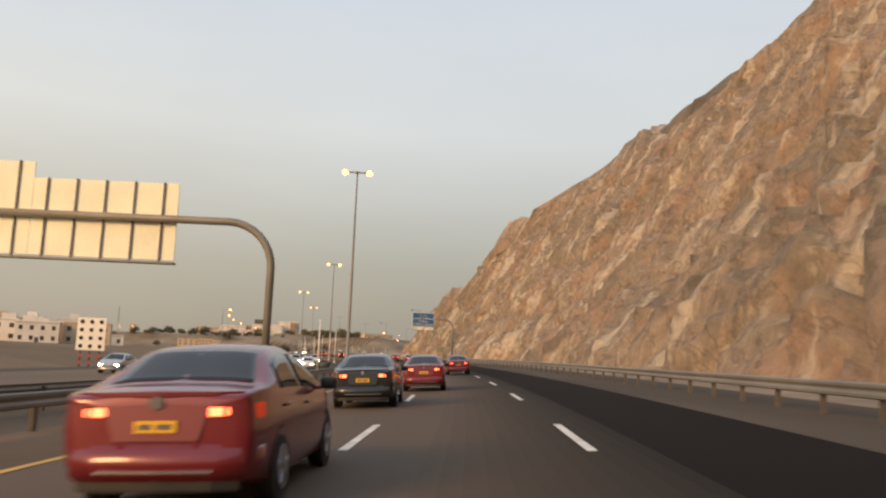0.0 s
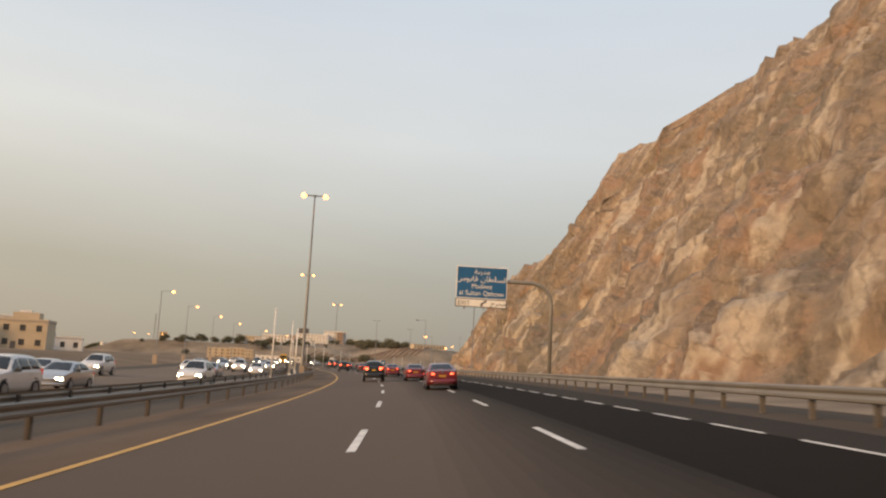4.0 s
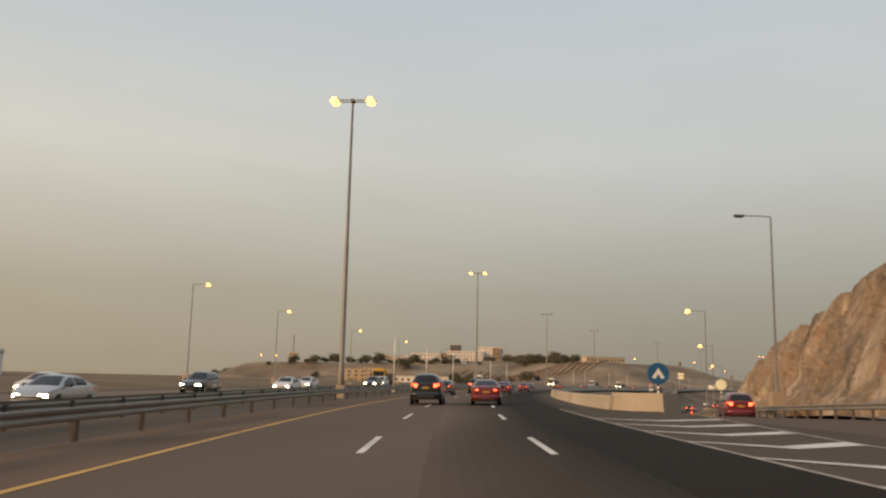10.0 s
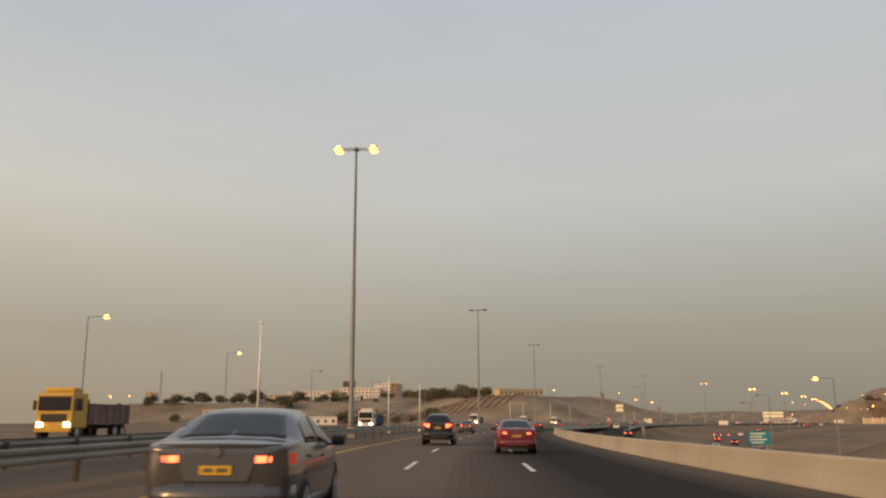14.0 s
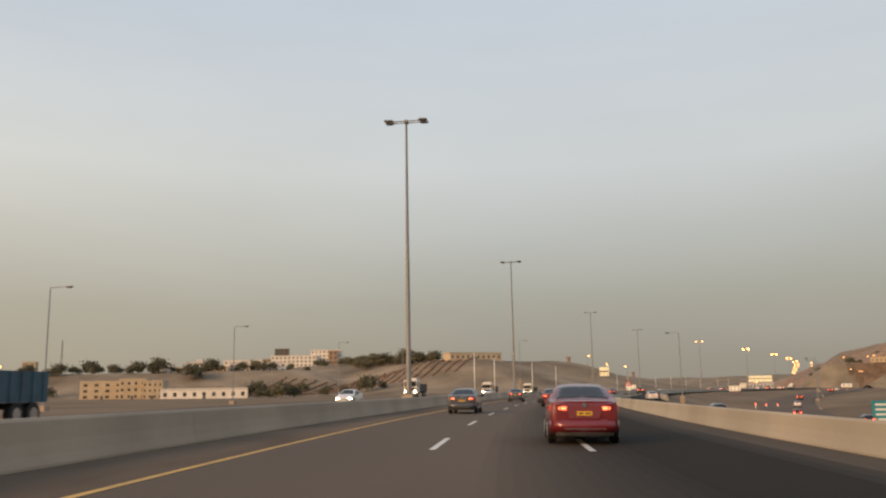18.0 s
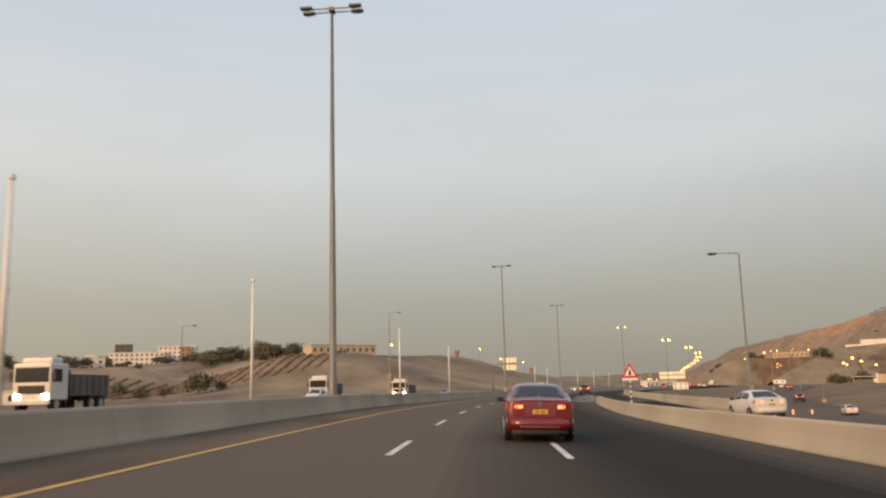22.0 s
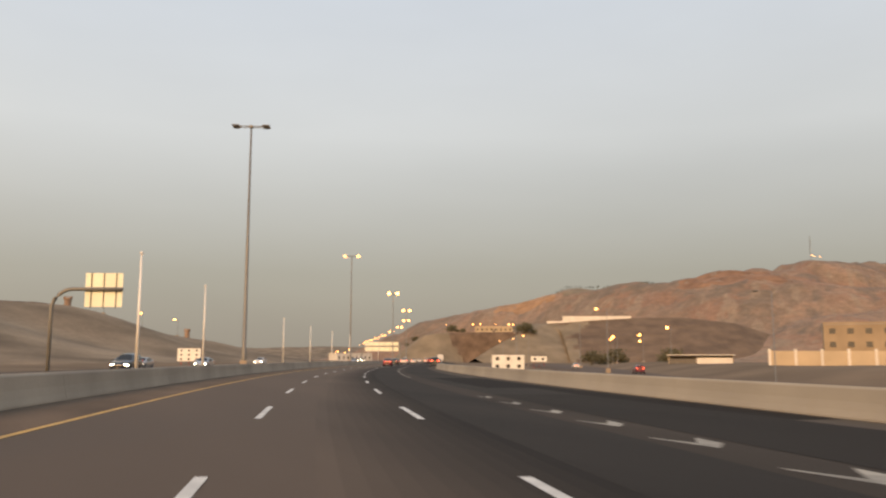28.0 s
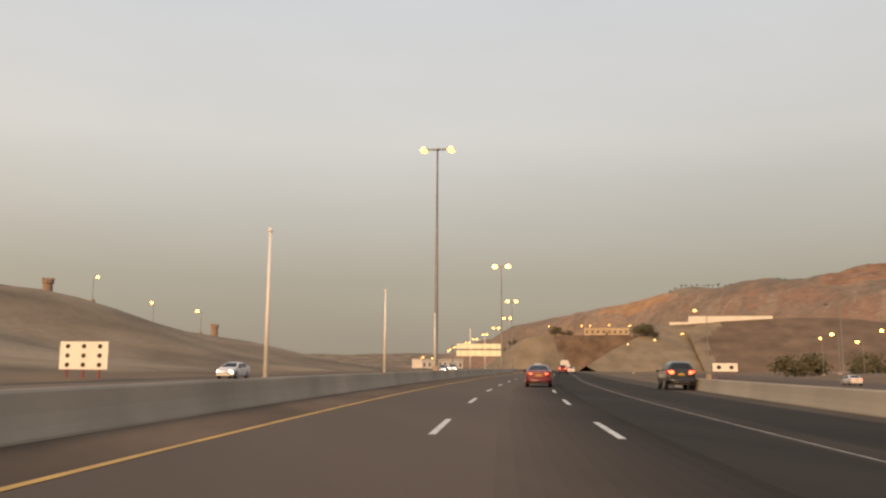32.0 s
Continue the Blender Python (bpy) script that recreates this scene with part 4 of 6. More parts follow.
# terrace of the pavilion: a dark steep cut between two pale noses
earthwork("terrace_slope", "steep brown cut below a levelled terrace",
          [(0, 225, 1352, 5, 0.8, 0), (24, 226, 1334, 13, 0.8, 0), (46, 230, 1314, 20.3, 0.75, 0), (58, 239, 1309, 21.8, 0.8, 0), (76, 258, 1307, 22.5, 1.5, 0), (104, 282, 1297, 22.9, 1.6, 0), (126, 298, 1290, 23.2, 1.4, 0), (138, 306, 1292, 23, 1.2, 0)],
          M["cut_soil"], M["pale_soil"], 70)

from mathutils.bvhtree import BVHTree


def surface(*names):
    trees = []
    for nme in names:
        m = bpy.data.objects[nme].data
        trees.append(BVHTree.FromPolygons([v.co for v in m.vertices], [tuple(p.vertices) for p in m.polygons]))

    def drop(x, y):
        best = -50.0
        for t in trees:
            hit_ = t.ray_cast(Vector((x, y, 400)), Vector((0, 0, -1)))
            if hit_[0] is not None:
                best = max(best, hit_[0].z)
        return best
    return drop


slope_of = surface("hill_east")


def graded(name, label, corners, mat, lift=0.7, over=slope_of):
    """A graded patch laid over the hillside between four corners in plan, with an uneven edge."""
    a, b, c, d = [Vector(q) for q in corners]
    n_ = 22
    verts = []
    for j in range(n_ + 1):
        for i in range(n_ + 1):
            u, v = i / n_, j / n_
            p = (a * (1 - u) + b * u) * (1 - v) + (d * (1 - u) + c * u) * v
            p = p + Vector((noise.noise((p.x * 0.05, p.y * 0.05, 1)), noise.noise((p.x * 0.05, p.y * 0.05, 5)))) * 5
            rim = min(u, 1 - u, v, 1 - v) * n_
            verts.append((p.x, p.y, over(p.x, p.y) + lift * min(1.0, rim / 1.5) - 0.4))
    k_ = np.arange(len(verts)).reshape(n_ + 1, n_ + 1)
    me = bpy.data.meshes.new(name)
    me.from_pydata(verts, [], np.stack([k_[:-1, :-1], k_[:-1, 1:], k_[1:, 1:], k_[1:, :-1]], -1).reshape(-1, 4).tolist())
    me.materials.append(mat)
    me.polygons.foreach_set("use_smooth", [True] * len(me.polygons))
    tagged(new(name, me), label, "hill", kind="structure")


graded("graded_slope", "smooth pale grey graded slope below the palms", [(505, 1562), (560, 1440), (546, 1424), (480, 1505)], M["pale_soil"])
graded("bare_cut", "bare orange-tan cut in the hillside", [(452, 1592), (508, 1552), (478, 1500), (420, 1560)], M["tan_soil"])
graded("bare_cut", "bare reddish cut in the hillside", [(566, 1392), (640, 1352), (600, 1275), (520, 1370)], M["rust_soil"])
# added dark strip on the crest stands for a farther ridge behind
graded("crest_soil", "dark brown strip on the crest, standing for a farther ridge", [(-112, 992), (-42, 1042), (-36, 1028), (-100, 974)], M["cut_soil"], 0.7, surface("hill_west"))
land = surface("ground", "hill_west", "hill_east", "fill_slope", "terrace_slope")


# ---- guard rails ----
BEAM = [(0.0, 0.46), (0.035, 0.49), (0.035, 0.545), (0.0, 0.60), (0.0, 0.625), (0.035, 0.68), (0.035, 0.735), (0.0, 0.77), (-0.012, 0.77), (0.02, 0.73), (0.02, 0.685), (-0.015, 0.625), (-0.015, 0.60), (0.02, 0.54), (0.02, 0.495), (-0.012, 0.46)]


def guard_rail(label, shift, s0, s1, side, spacing=2.6, level=0.0, steel="post_shaded"):
    rail = thing("guard_rail", label, "guard rail", "guard rails")
    for a in np.arange(s0, s1 - 1, 20.0):
        sweep("beam", [(d * -side, h) for d, h in BEAM], a, min(a + 19.99, s1), M["galv"], 2.5, rail, shift=shift, hgt=level)
    bm = bmesh.new()
    box(bm, -0.045, -0.07, -0.5, 0.045, 0.07, 0.70)
    post_me = mesh_of("post", bm, M[steel])
    for s in np.arange(s0 + 0.5, s1, spacing):
        ob = new("post", post_me)
        ob.parent = rail
        v = P(s, float(num(shift, s)) + 0.13 * side, float(num(level, s)))
        ob.matrix_world = pose(v.x, v.y, v.z, 0, 0, turn(s))
    return rail


RAIL_R = [(-180, 7.5), (100, 7.6), (130, 7.9), (167, 8.7), (194, 9.6), (230, 10.5), (250, 11.5), (262, 13.2), (287, 17.6), (312, 20.0), (363, 24.8), (400, 30.5)]
RAIL_RZ = [(-180, 0.0), (285, -0.05), (340, -1.5), (400, -4.0)]
guard_rail("galvanised steel guard rail at the foot of the rock", RAIL_R, -60, 398, 1, 2.6, RAIL_RZ, "post_paler")
guard_rail("galvanised steel guard rail along the median shoulder", [(-60, -8.3), (452, -8.3), (464, -7.95), (472, -7.95)], -60, 471, -1, 4.0)
guard_rail("grey steel guard rail beside the opposite carriageway", -12.3, -60, 470, 1, 4.0)


# ---- lamp posts ----
def head(bm_body, bm_lens, x, y, z, lx, ly, lit, size=1.0):
    box(bm_body, x - lx / 2, y - ly / 2, z, x + lx / 2, y + ly / 2, z + 0.13, 0.04)
    r = bmesh.ops.create_uvsphere(bm_lens, u_segments=12, v_segments=6, radius=1.0)
    # a lit lens is drawn oversized, the lamp's glare put into its shape
    bmesh.ops.scale(bm_lens, vec=(lx * 0.52 * size, ly * 0.75 * size, 0.26 * size) if lit else (lx * 0.44, ly * 0.42, 0.07), verts=r["verts"])
    bmesh.ops.translate(bm_lens, vec=(x, y, z - 0.02), verts=r["verts"])


def mast(lit, lens=None, size=1.0):
    t = thing("lamp_mast", "tall grey steel motorway lamp mast with %s twin heads" % ("glowing" if lit else "unlit"), "lamp post", "median lamp masts")
    H = 22.6
    bm = bmesh.new()
    tube(bm, [(0, 0, -2.0), (0, 0, 1.2), (0, 0, 1.25), (0, 0, 11), (0, 0, 11.05), (0, 0, H)], [0.24, 0.235, 0.20, 0.155, 0.14, 0.085], 14)
    part("pole", bm, M["pole"], t, smooth=True)
    bm = bmesh.new()
    box(bm, -0.32, -0.32, -2.5, 0.32, 0.32, 0.05, 0.03)
    part("base_plate", bm, M["concrete_dark"], t)
    bm = bmesh.new()
    tube(bm, [(-1.5, 0.25, H), (1.5, 0.25, H)], 0.045, 8)
    tube(bm, [(-1.5, -0.25, H), (1.5, -0.25, H)], 0.045, 8)
    box(bm, -0.14, -0.32, H - 0.12, 0.14, 0.32, H + 0.10, 0.02)
    part("crossbar", bm, M["pole"], t)
    for x in (-1.45, 1.45):
        for y in (-0.35, 0.35):
            b1, b2 = bmesh.new(), bmesh.new()
            head(b1, b2, x, y, H - 0.02, 0.72, 0.34, lit, size)
            h = part("lamp_head", b1, M["lamp_off"], t)
            part("lens", b2, (lens or M["lamp_on"]) if lit else M["window"], h, "glowing orange lens" if lit else "unlit lens")
    return t


def roadside_lamp(lit, H=12.6, reach=1.9, lens=None, size=1.0):
    t = thing("street_lamp", "single-arm grey street lamp, %s" % ("glowing orange" if lit else "unlit"), "street lamp", "roadside lamps")
    bm = bmesh.new()
    tube(bm, [(0, 0, -3.5), (0, 0, 1.0), (0, 0, 1.03), (0, 0, H)], [0.12, 0.12, 0.09, 0.055], 10)
    part("pole", bm, M["pole"], t, smooth=True)
    bm = bmesh.new()
    box(bm, -0.45, -0.45, -3.4, 0.45, 0.45, 0.55, 0.04)
    part("plinth", bm, M["concrete_dark"], t, "square concrete plinth")
    bm = bmesh.new()
    tube(bm, [(0, 0, H), (reach * 0.5, 0, H + 0.06), (reach, 0, H + 0.05)], 0.035, 8)
    part("arm", bm, M["pole"], t)
    b1, b2 = bmesh.new(), bmesh.new()
    head(b1, b2, reach + 0.25, 0, H, 0.75, 0.28, lit, size)
    h = part("lamp_head", b1, M["lamp_off"], t)
    part("lens", b2, (lens or M["lamp_on"]) if lit else M["window"], h, "glowing orange lens" if lit else "unlit lens")
    return t


mast_on, mast_off, mast_glare = mast(True), mast(False), mast(True, M["lamp_glare"], 1.5)
MASTS = [(-8, -9.7, 1), (100.4, -9.5, 1), (210.7, -9.9, 1), (317.6, -9.9, 1), (423.9, -10.1, 1), (527.0, -9.7, 0), (604.8, -8.7, 0), (715.7, -9.5, 0), (791.4, -9.7, 0)]
MAST_TOP = {100.4: 23.1, 210.7: 23.2, 317.6: 23.4, 423.9: 23.5, 527.0: 23.7, 604.8: 23.5, 715.7: 24.2, 791.4: 23.7, 895.3: 23.9}
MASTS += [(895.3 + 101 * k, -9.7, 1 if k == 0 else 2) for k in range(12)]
first = {0: mast_off, 1: mast_on, 2: mast_glare}
used = set()
for s, d, lit in MASTS:
    at = stand(s, d)
    at = pose(at.translation.x, at.translation.y, MAST_TOP[s] - 22.6 if s in MAST_TOP else at.translation.z + 0.8, 0, 0, turn(s))
    if lit in used:
        copy_thing(first[lit], at)
    else:
        first[lit].matrix_world = at
        used.add(lit)

lamp_on, lamp_off = roadside_lamp(True), roadside_lamp(False)
# along, across, lit, arm points: 0 right, 180 left
SIDE = [(266.6, -36.4, 1, 0), (312.4, -38.1, 1, 0), (362.0, -41.1, 1, 0), (399.5, -43.1, 1, 0), (446, -44, 1, 0), (492, -47, 1, 0), (540, -50, 0, 0), (590, -53, 0, 0), (640, -55, 0, 0), (684.7, -57, 0, 0), (721.5, -33.6, 0, 0),
        (222.3, 14.7, 0, 180), (312.4, 20.9, 0, 180), (363.3, 26.4, 1, 180), (412.4, 34.4, 1, 180), (470, 42, 1, 180), (540, 47, 0, 180), (600, 49.5, 0, 180), (630.4, 19.4, 0, 180), (690, 50, 0, 180),
        (760, 52, 0, 180), (815, 52, 0, 180), (884.0, 44.3, 1, 180), (952.9, 47.6, 0, 180), (975.5, 30.6, 1, 180), (1060, 42, 1, 180), (1120, 44, 1, 180), (1180, 44, 1, 180)]
# measured heights of some lamp heads
HEADS = {266.6: 13.1, 312.4: 13.2, 362.0: 13.5, 399.5: 13.2, 222.3: 13.6, 363.3: 10.9, 412.4: 8.8, 630.4: 11.9, 975.5: 12.2, 952.9: 11.6, 884.0: 11.6, 721.5: 16.9}
used = set()
for s, d, lit, spin in SIDE:
    x, y = road_xy(s, d)
    z = land(float(x), float(y))
    z = HEADS[s] - 12.6 if s in HEADS else z
    at = pose(float(x), float(y), z, 0, 0, turn(s) + spin)
    src = lamp_on if lit else lamp_off
    if lit in used:
        copy_thing(src, at)
    else:
        src.matrix_world = at
        used.add(lit)
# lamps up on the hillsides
small_lamp = roadside_lamp(True, 6.5, 0.9, M["lamp_glare"], 1.2)
spots = [(-70, 985), (-20, 1030), (-150, 1120), (-5, 1048), (8, 1046), (-398, 948), (-385, 952), (-372, 956), (364, 1392),
         (268, 1304), (285, 1296), (250, 1314), (275, 1301), (299, 1290), (150, 1280), (168, 1320), (258, 1658), (200, 1412), (232, 1560), (215, 1500), (205, 1460), (222, 1530), (728, 1366), (720, 1364), (735, 1368)]
for k, (x, y) in enumerate(spots):
    at = pose(x, y, land(x, y), 0, 0, 40 * k)
    if k:
        copy_thing(small_lamp, at)
    else:
        small_lamp.matrix_world = at

yard_lamp = roadside_lamp(True, 10.0, 1.2, M["lamp_glare"], 1.3)
for k, (x, y) in enumerate([(156, 962), (184, 982), (158, 949), (122, 891), (165, 977)]):
    at = pose(x, y, land(x, y), 0, 0, 130 + 20 * k)
    if k:
        copy_thing(yard_lamp, at)
    else:
        yard_lamp.matrix_world = at

# ---- white poles on the median ----
pole_w = thing("flag_pole", "slim white painted pole on the median", "pole", "median poles")
bm = bmesh.new()
tube(bm, [(0, 0, 0.15), (0, 0, 7.0)], [0.085, 0.05], 10)
part("shaft", bm, M["pole_white"], pole_w, smooth=True)
bm = bmesh.new()
box(bm, -0.16, -0.16, -0.35, 0.16, 0.16, 0.16, 0.02)
part("base", bm, M["pole_white"], pole_w)
bm = bmesh.new()
tube(bm, [(0, 0, 7.0), (0, 0, 7.05), (0, 0, 7.16), (0, 0, 7.2)], [0.05, 0.09, 0.08, 0.02], 8)
part("finial", bm, M["pole_white"], pole_w)
for k, s in enumerate([48, 75, 172, 196, 220, 243, 270, 350, 375, 400.8, 449, 473, 578, 597.5, 635.7, 666.5, 751.3, 769.0, 814.8, 840.0, 865.0, 890.0, 923, 945]):
    at = stand(s, -9.1 if s > 700 else -10.2 if s > 630 else -10.9, 0.30) @ Matrix.Diagonal((1, 1, 0.8 if s < 100 else 1.12 if 600 < s < 700 else 1.04, 1))
    if k:
        copy_thing(pole_w, at)
    else:
        pole_w.matrix_world = at


# ---- signs ----
def words(name, body, size, x, y, z, parent, mat, align="CENTER", stretch=1.0):
    cu = bpy.data.curves.new(name, "FONT")
    cu.body, cu.size, cu.align_x, cu.extrude = body, size, align, 0.004
    tmp = bpy.data.objects.new(name, cu)
    scene.collection.objects.link(tmp)
    me_ = bpy.data.meshes.new_from_object(tmp)
    bpy.data.objects.remove(tmp)
    me_.transform(Matrix.Diagonal((stretch, 1, 1, 1)))
    me_.materials.clear()
    me_.materials.append(mat)
    ob = new(name, me_)
    ob.parent = parent
    ob.matrix_local = pose(x, y, z, 90, 0, 0)
    return ob


def curved_arm(bm, pole_x, height, end_x, radius, r=0.17):
    """A post that bends over into a level arm, in the plane across the road."""
    sgn = 1 if end_x > pole_x else -1
    pts = [(pole_x, 0, -0.4), (pole_x, 0, height - radius)]
    for k in range(1, 9):
        a = k / 8 * math.pi / 2
        pts.append((pole_x + sgn * radius * (1 - math.cos(a)), 0, height - radius + radius * math.sin(a)))
    pts.append((end_x, 0, height))
    return tube(bm, pts, r, 14)


exit_sign = thing("exit_sign", "blue overhead exit sign with white lettering on a bent post", "road sign")
exit_sign.matrix_world = pose(*P(172, 0, 0), 0, 0, turn(172) - 2)
bm = bmesh.new()
curved_arm(bm, 12.9, 9.1, 4.6, 1.9, 0.17)
part("post", bm, M["gantry"], exit_sign, smooth=True)
bm = bmesh.new()
box(bm, 4.42, -0.36, 7.45, 8.90, -0.26, 10.26, 0.03)
panel = part("main_panel", bm, M["sign_white"], exit_sign, "white border of the blue panel")
bm = bmesh.new()
box(bm, 4.49, -0.372, 7.52, 8.83, -0.355, 10.19)
part("blue_face", bm, M["blue"], panel, "blue reflective face")
bm = bmesh.new()
box(bm, 4.42, -0.36, 6.70, 8.90, -0.26, 7.41, 0.02)
low = part("exit_panel", bm, M["black"], exit_sign, "black edge of the exit plate")
bm = bmesh.new()
box(bm, 4.48, -0.372, 6.76, 8.84, -0.355, 7.36)
part("white_face", bm, M["sign_white"], low, "white reflective face")
FRONT = -0.382
words("lettering", "\uFE94\uFEE8\uFEF3\uFEAA\uFEE3", 0.62, 6.66, FRONT, 9.60, panel, M["sign_white"], stretch=1.04)
words("lettering", "\uFEB1\uFEEE\uFE91\uFE8E\uFED7 \uFEE5\uFE8E\uFEC4\uFEE0\uFEB4\uFEDF\uFE8D", 0.62, 6.66, FRONT, 8.97, panel, M["sign_white"], stretch=1.15)
words("lettering", "Madinat", 0.57, 6.66, FRONT, 8.34, panel, M["sign_white"])
words("lettering", "al Sultan Qaboos", 0.57, 6.66, FRONT, 7.74, panel, M["sign_white"])
words("lettering", "EXIT", 0.52, 5.15, FRONT, 6.86, low, M["black"])
words("lettering", "\uFE9D\uFEAE\uFEA8\uFEE3", 0.52, 8.18, FRONT, 6.92, low, M["black"], stretch=1.2)
bm = bmesh.new()
bmv = [bm.verts.new((x, FRONT, z)) for x, z in ((6.62, 6.80), (6.80, 6.80), (6.80, 6.98), (7.02, 7.14), (7.02, 7.0), (7.18, 7.30), (6.86, 7.30), (6.98, 7.22), (6.62, 7.02))]
bm.faces.new(bmv)
part("arrow", bm, M["black"], low)
bm = bmesh.new()
for x in (5.2, 6.9, 8.6):
    box(bm, x - 0.05, -0.26, 6.60, x + 0.05, -0.17, 10.2)
    box(bm, x - 0.05, -0.55, 6.51, x + 0.05, -0.17, 6.61)
part("bracket", bm, M["gantry"], exit_sign)


def board_back(t, x0, x1, z0, z1, ribs, y=0.0):
    bm = bmesh.new()
    box(bm, x0, y - 0.05, z0, x1, y + 0.03, z1, 0.015)
    b = part("board", bm, M["board_back"], t)
    for k in range(ribs):
        x = x0 + (x1 - x0) * (k + 0.5) / ribs
        bm = bmesh.new()
        box(bm, x - 0.045, y - 0.14, z0 - 0.12, x + 0.045, y - 0.05, z1 + 0.02)
        part("rib", bm, M["rib"], b)
    return b


back_sign = thing("overhead_sign", "cream back of a wide overhead sign on a bent grey post", "road sign", "signs seen from behind")
back_sign.matrix_world = pose(*P(42.7, 0, -float(road_z(42.7, 0))), 0, 0, turn(42.7))
bm = bmesh.new()
curved_arm(bm, -9.75, 7.75, -25.8, 2.3, 0.20)
part("post", bm, M["gantry"], back_sign, smooth=True)
board_back(back_sign, -22.3, -14.8, 5.65, 9.66, 5, 0.30)
board_back(back_sign, -25.4, -22.32, 5.65, 10.5, 2, 0.30)
bm = bmesh.new()
box(bm, -25.5, -0.3, 5.42, -14.7, 0.35, 5.52)
part("walkway", bm, M["gantry"], back_sign)

back2 = thing("overhead_sign", "cream back of a two-row overhead sign on a bent grey post", "road sign", "signs seen from behind")
x, y = road_xy(800.5, 0)
back2.matrix_world = pose(float(x), float(y), 0, 0, 0, turn(800.5))
bm = bmesh.new()
curved_arm(bm, -31.2, 8.5, -24.0, 2.2, 0.20)
part("post", bm, M["gantry"], back2, smooth=True)
board_back(back2, -27.95, -24.1, 8.48, 10.22, 3, 0.30)
board_back(back2, -27.95, -24.1, 6.65, 8.38, 3, 0.30)

gantry = thing("overhead_sign", "pale overhead gantry with two rows of boards over the road", "road sign", "signs seen from behind")
gantry.matrix_world = pose(*P(1107, 0, 0), 0, 0, turn(1107))
bm = bmesh.new()
tube(bm, [(-30.5, 0, -0.5), (-30.5, 0, 9.0)], 0.22, 10)
tube(bm, [(-12.6, 0, -0.5), (-12.6, 0, 9.0)], 0.22, 10)
tube(bm, [(-30.5, 0, 7.4), (-12.6, 0, 7.4)], 0.16, 8)
part("frame", bm, M["gantry"], gantry)
board_back(gantry, -29.2, -13.6, 7.3, 9.3, 6, 0.25)
board_back(gantry, -29.2, -13.6, 5.0, 7.0, 6, 0.25)


def dotted_board(s, d, z, w, h, cols, rows_, legs, spin=0.0):
    """A white board with rows of black reflectors on short legs."""
    t = thing("marker_board", "white marker board with rows of black squares on short striped legs", "marker board", "marker boards")
    x, y = road_xy(s, d)
    gz = land(float(x), float(y))
    t.matrix_world = pose(float(x), float(y), gz, 0, 0, turn(s) + spin)
    zb = z - h / 2 - gz
    zb = max(zb, 0.25)
    bm = bmesh.new()
    box(bm, -w / 2, -0.06, zb, w / 2, 0.06, zb + h, 0.02)
    b = part("board", bm, M["sign_white"], t)
    for i in range(cols):
        for j in range(rows_):
            cx, cz = -w / 2 + w * (i + 0.5) / cols, zb + h * (j + 0.5) / rows_
            q = min(w / cols, h / rows_) * 0.27
            bm = bmesh.new()
            bmesh.ops.create_cone(bm, cap_ends=True, segments=6, radius1=q, radius2=q, depth=0.05)
            bmesh.ops.rotate(bm, verts=bm.verts, cent=(0, 0, 0), matrix=Matrix.Rotation(math.pi / 2, 3, "X"))
            bmesh.ops.translate(bm, verts=bm.verts, vec=(cx, -0.075, cz))
            part("reflector", bm, M["black"], b)
    for i in range(legs):
        cx = -w / 2 + w * (i + 0.5) / legs
        bm = bmesh.new()
        box(bm, cx - 0.06, -0.04, -0.4, cx + 0.06, 0.04, zb)
        lg = part("leg", bm, M["black"], t)
        for k in range(3):
            z0_ = k * max(zb, 0.3) / 3
            bm = bmesh.new()
            box(bm, cx - 0.065, -0.05, z0_, cx + 0.065, 0.05, z0_ + max(zb, 0.3) / 6)
            part("band", bm, M["sign_red"], lg, "red band")
    return t


dotted_board(80.1, -32.3, 2.1, 2.6, 3.0, 3, 4, 3)
dotted_board(884.5, -41.5, 2.1, 4.8, 2.6, 3, 3, 3)
dotted_board(825.2, 19.6, 0.9, 4.4, 2.0, 3, 2, 4)
dotted_board(1012, 41, 1.5, 5.6, 1.9, 2, 1, 3)


def striped_post(t, H, z0=-0.3, x=0.0):
    n_ = 6
    bm = bmesh.new()
    tube(bm, [(x, 0, z0), (x, 0, H)], 0.05, 10)
    p_ = part("post", bm, M["black"], t)
    for k in range(n_):
        bm = bmesh.new()
        a = z0 + 0.3 + (H - z0 - 0.3) * k / n_
        tube(bm, [(x, 0, a), (x, 0, a + (H - z0) / n_ / 2)], 0.054, 10)
        part("band", bm, M["sign_white"], p_, "white bands")


def flat_shape(pts, y0, y1):
    bm = bmesh.new()
    a = [bm.verts.new((x, y0, z)) for x, z in pts]
    b = [bm.verts.new((x, y1, z)) for x, z in pts]
    bm.faces.new(a)
    bm.faces.new(b[::-1])
    for i in range(len(pts)):
        j = (i + 1) % len(pts)
        bm.faces.new((a[i], b[i], b[j], a[j]))
    bmesh.ops.recalc_face_normals(bm, faces=bm.faces)
    return bm


tri = thing("warning_sign", "red-bordered triangular warning sign on a black and white banded post", "road sign")
tri.matrix_world = stand(626.6, 9.6, -0.1)
striped_post(tri, 2.35)
p_ = part("plate", flat_shape([(-0.68, 2.35), (0.68, 2.35), (0.0, 3.52)], -0.05, -0.03), M["sign_red"], tri)
part("face", flat_shape([(-0.42, 2.50), (0.42, 2.50), (0.0, 3.22)], -0.062, -0.05), M["sign_white"], p_, "white face")
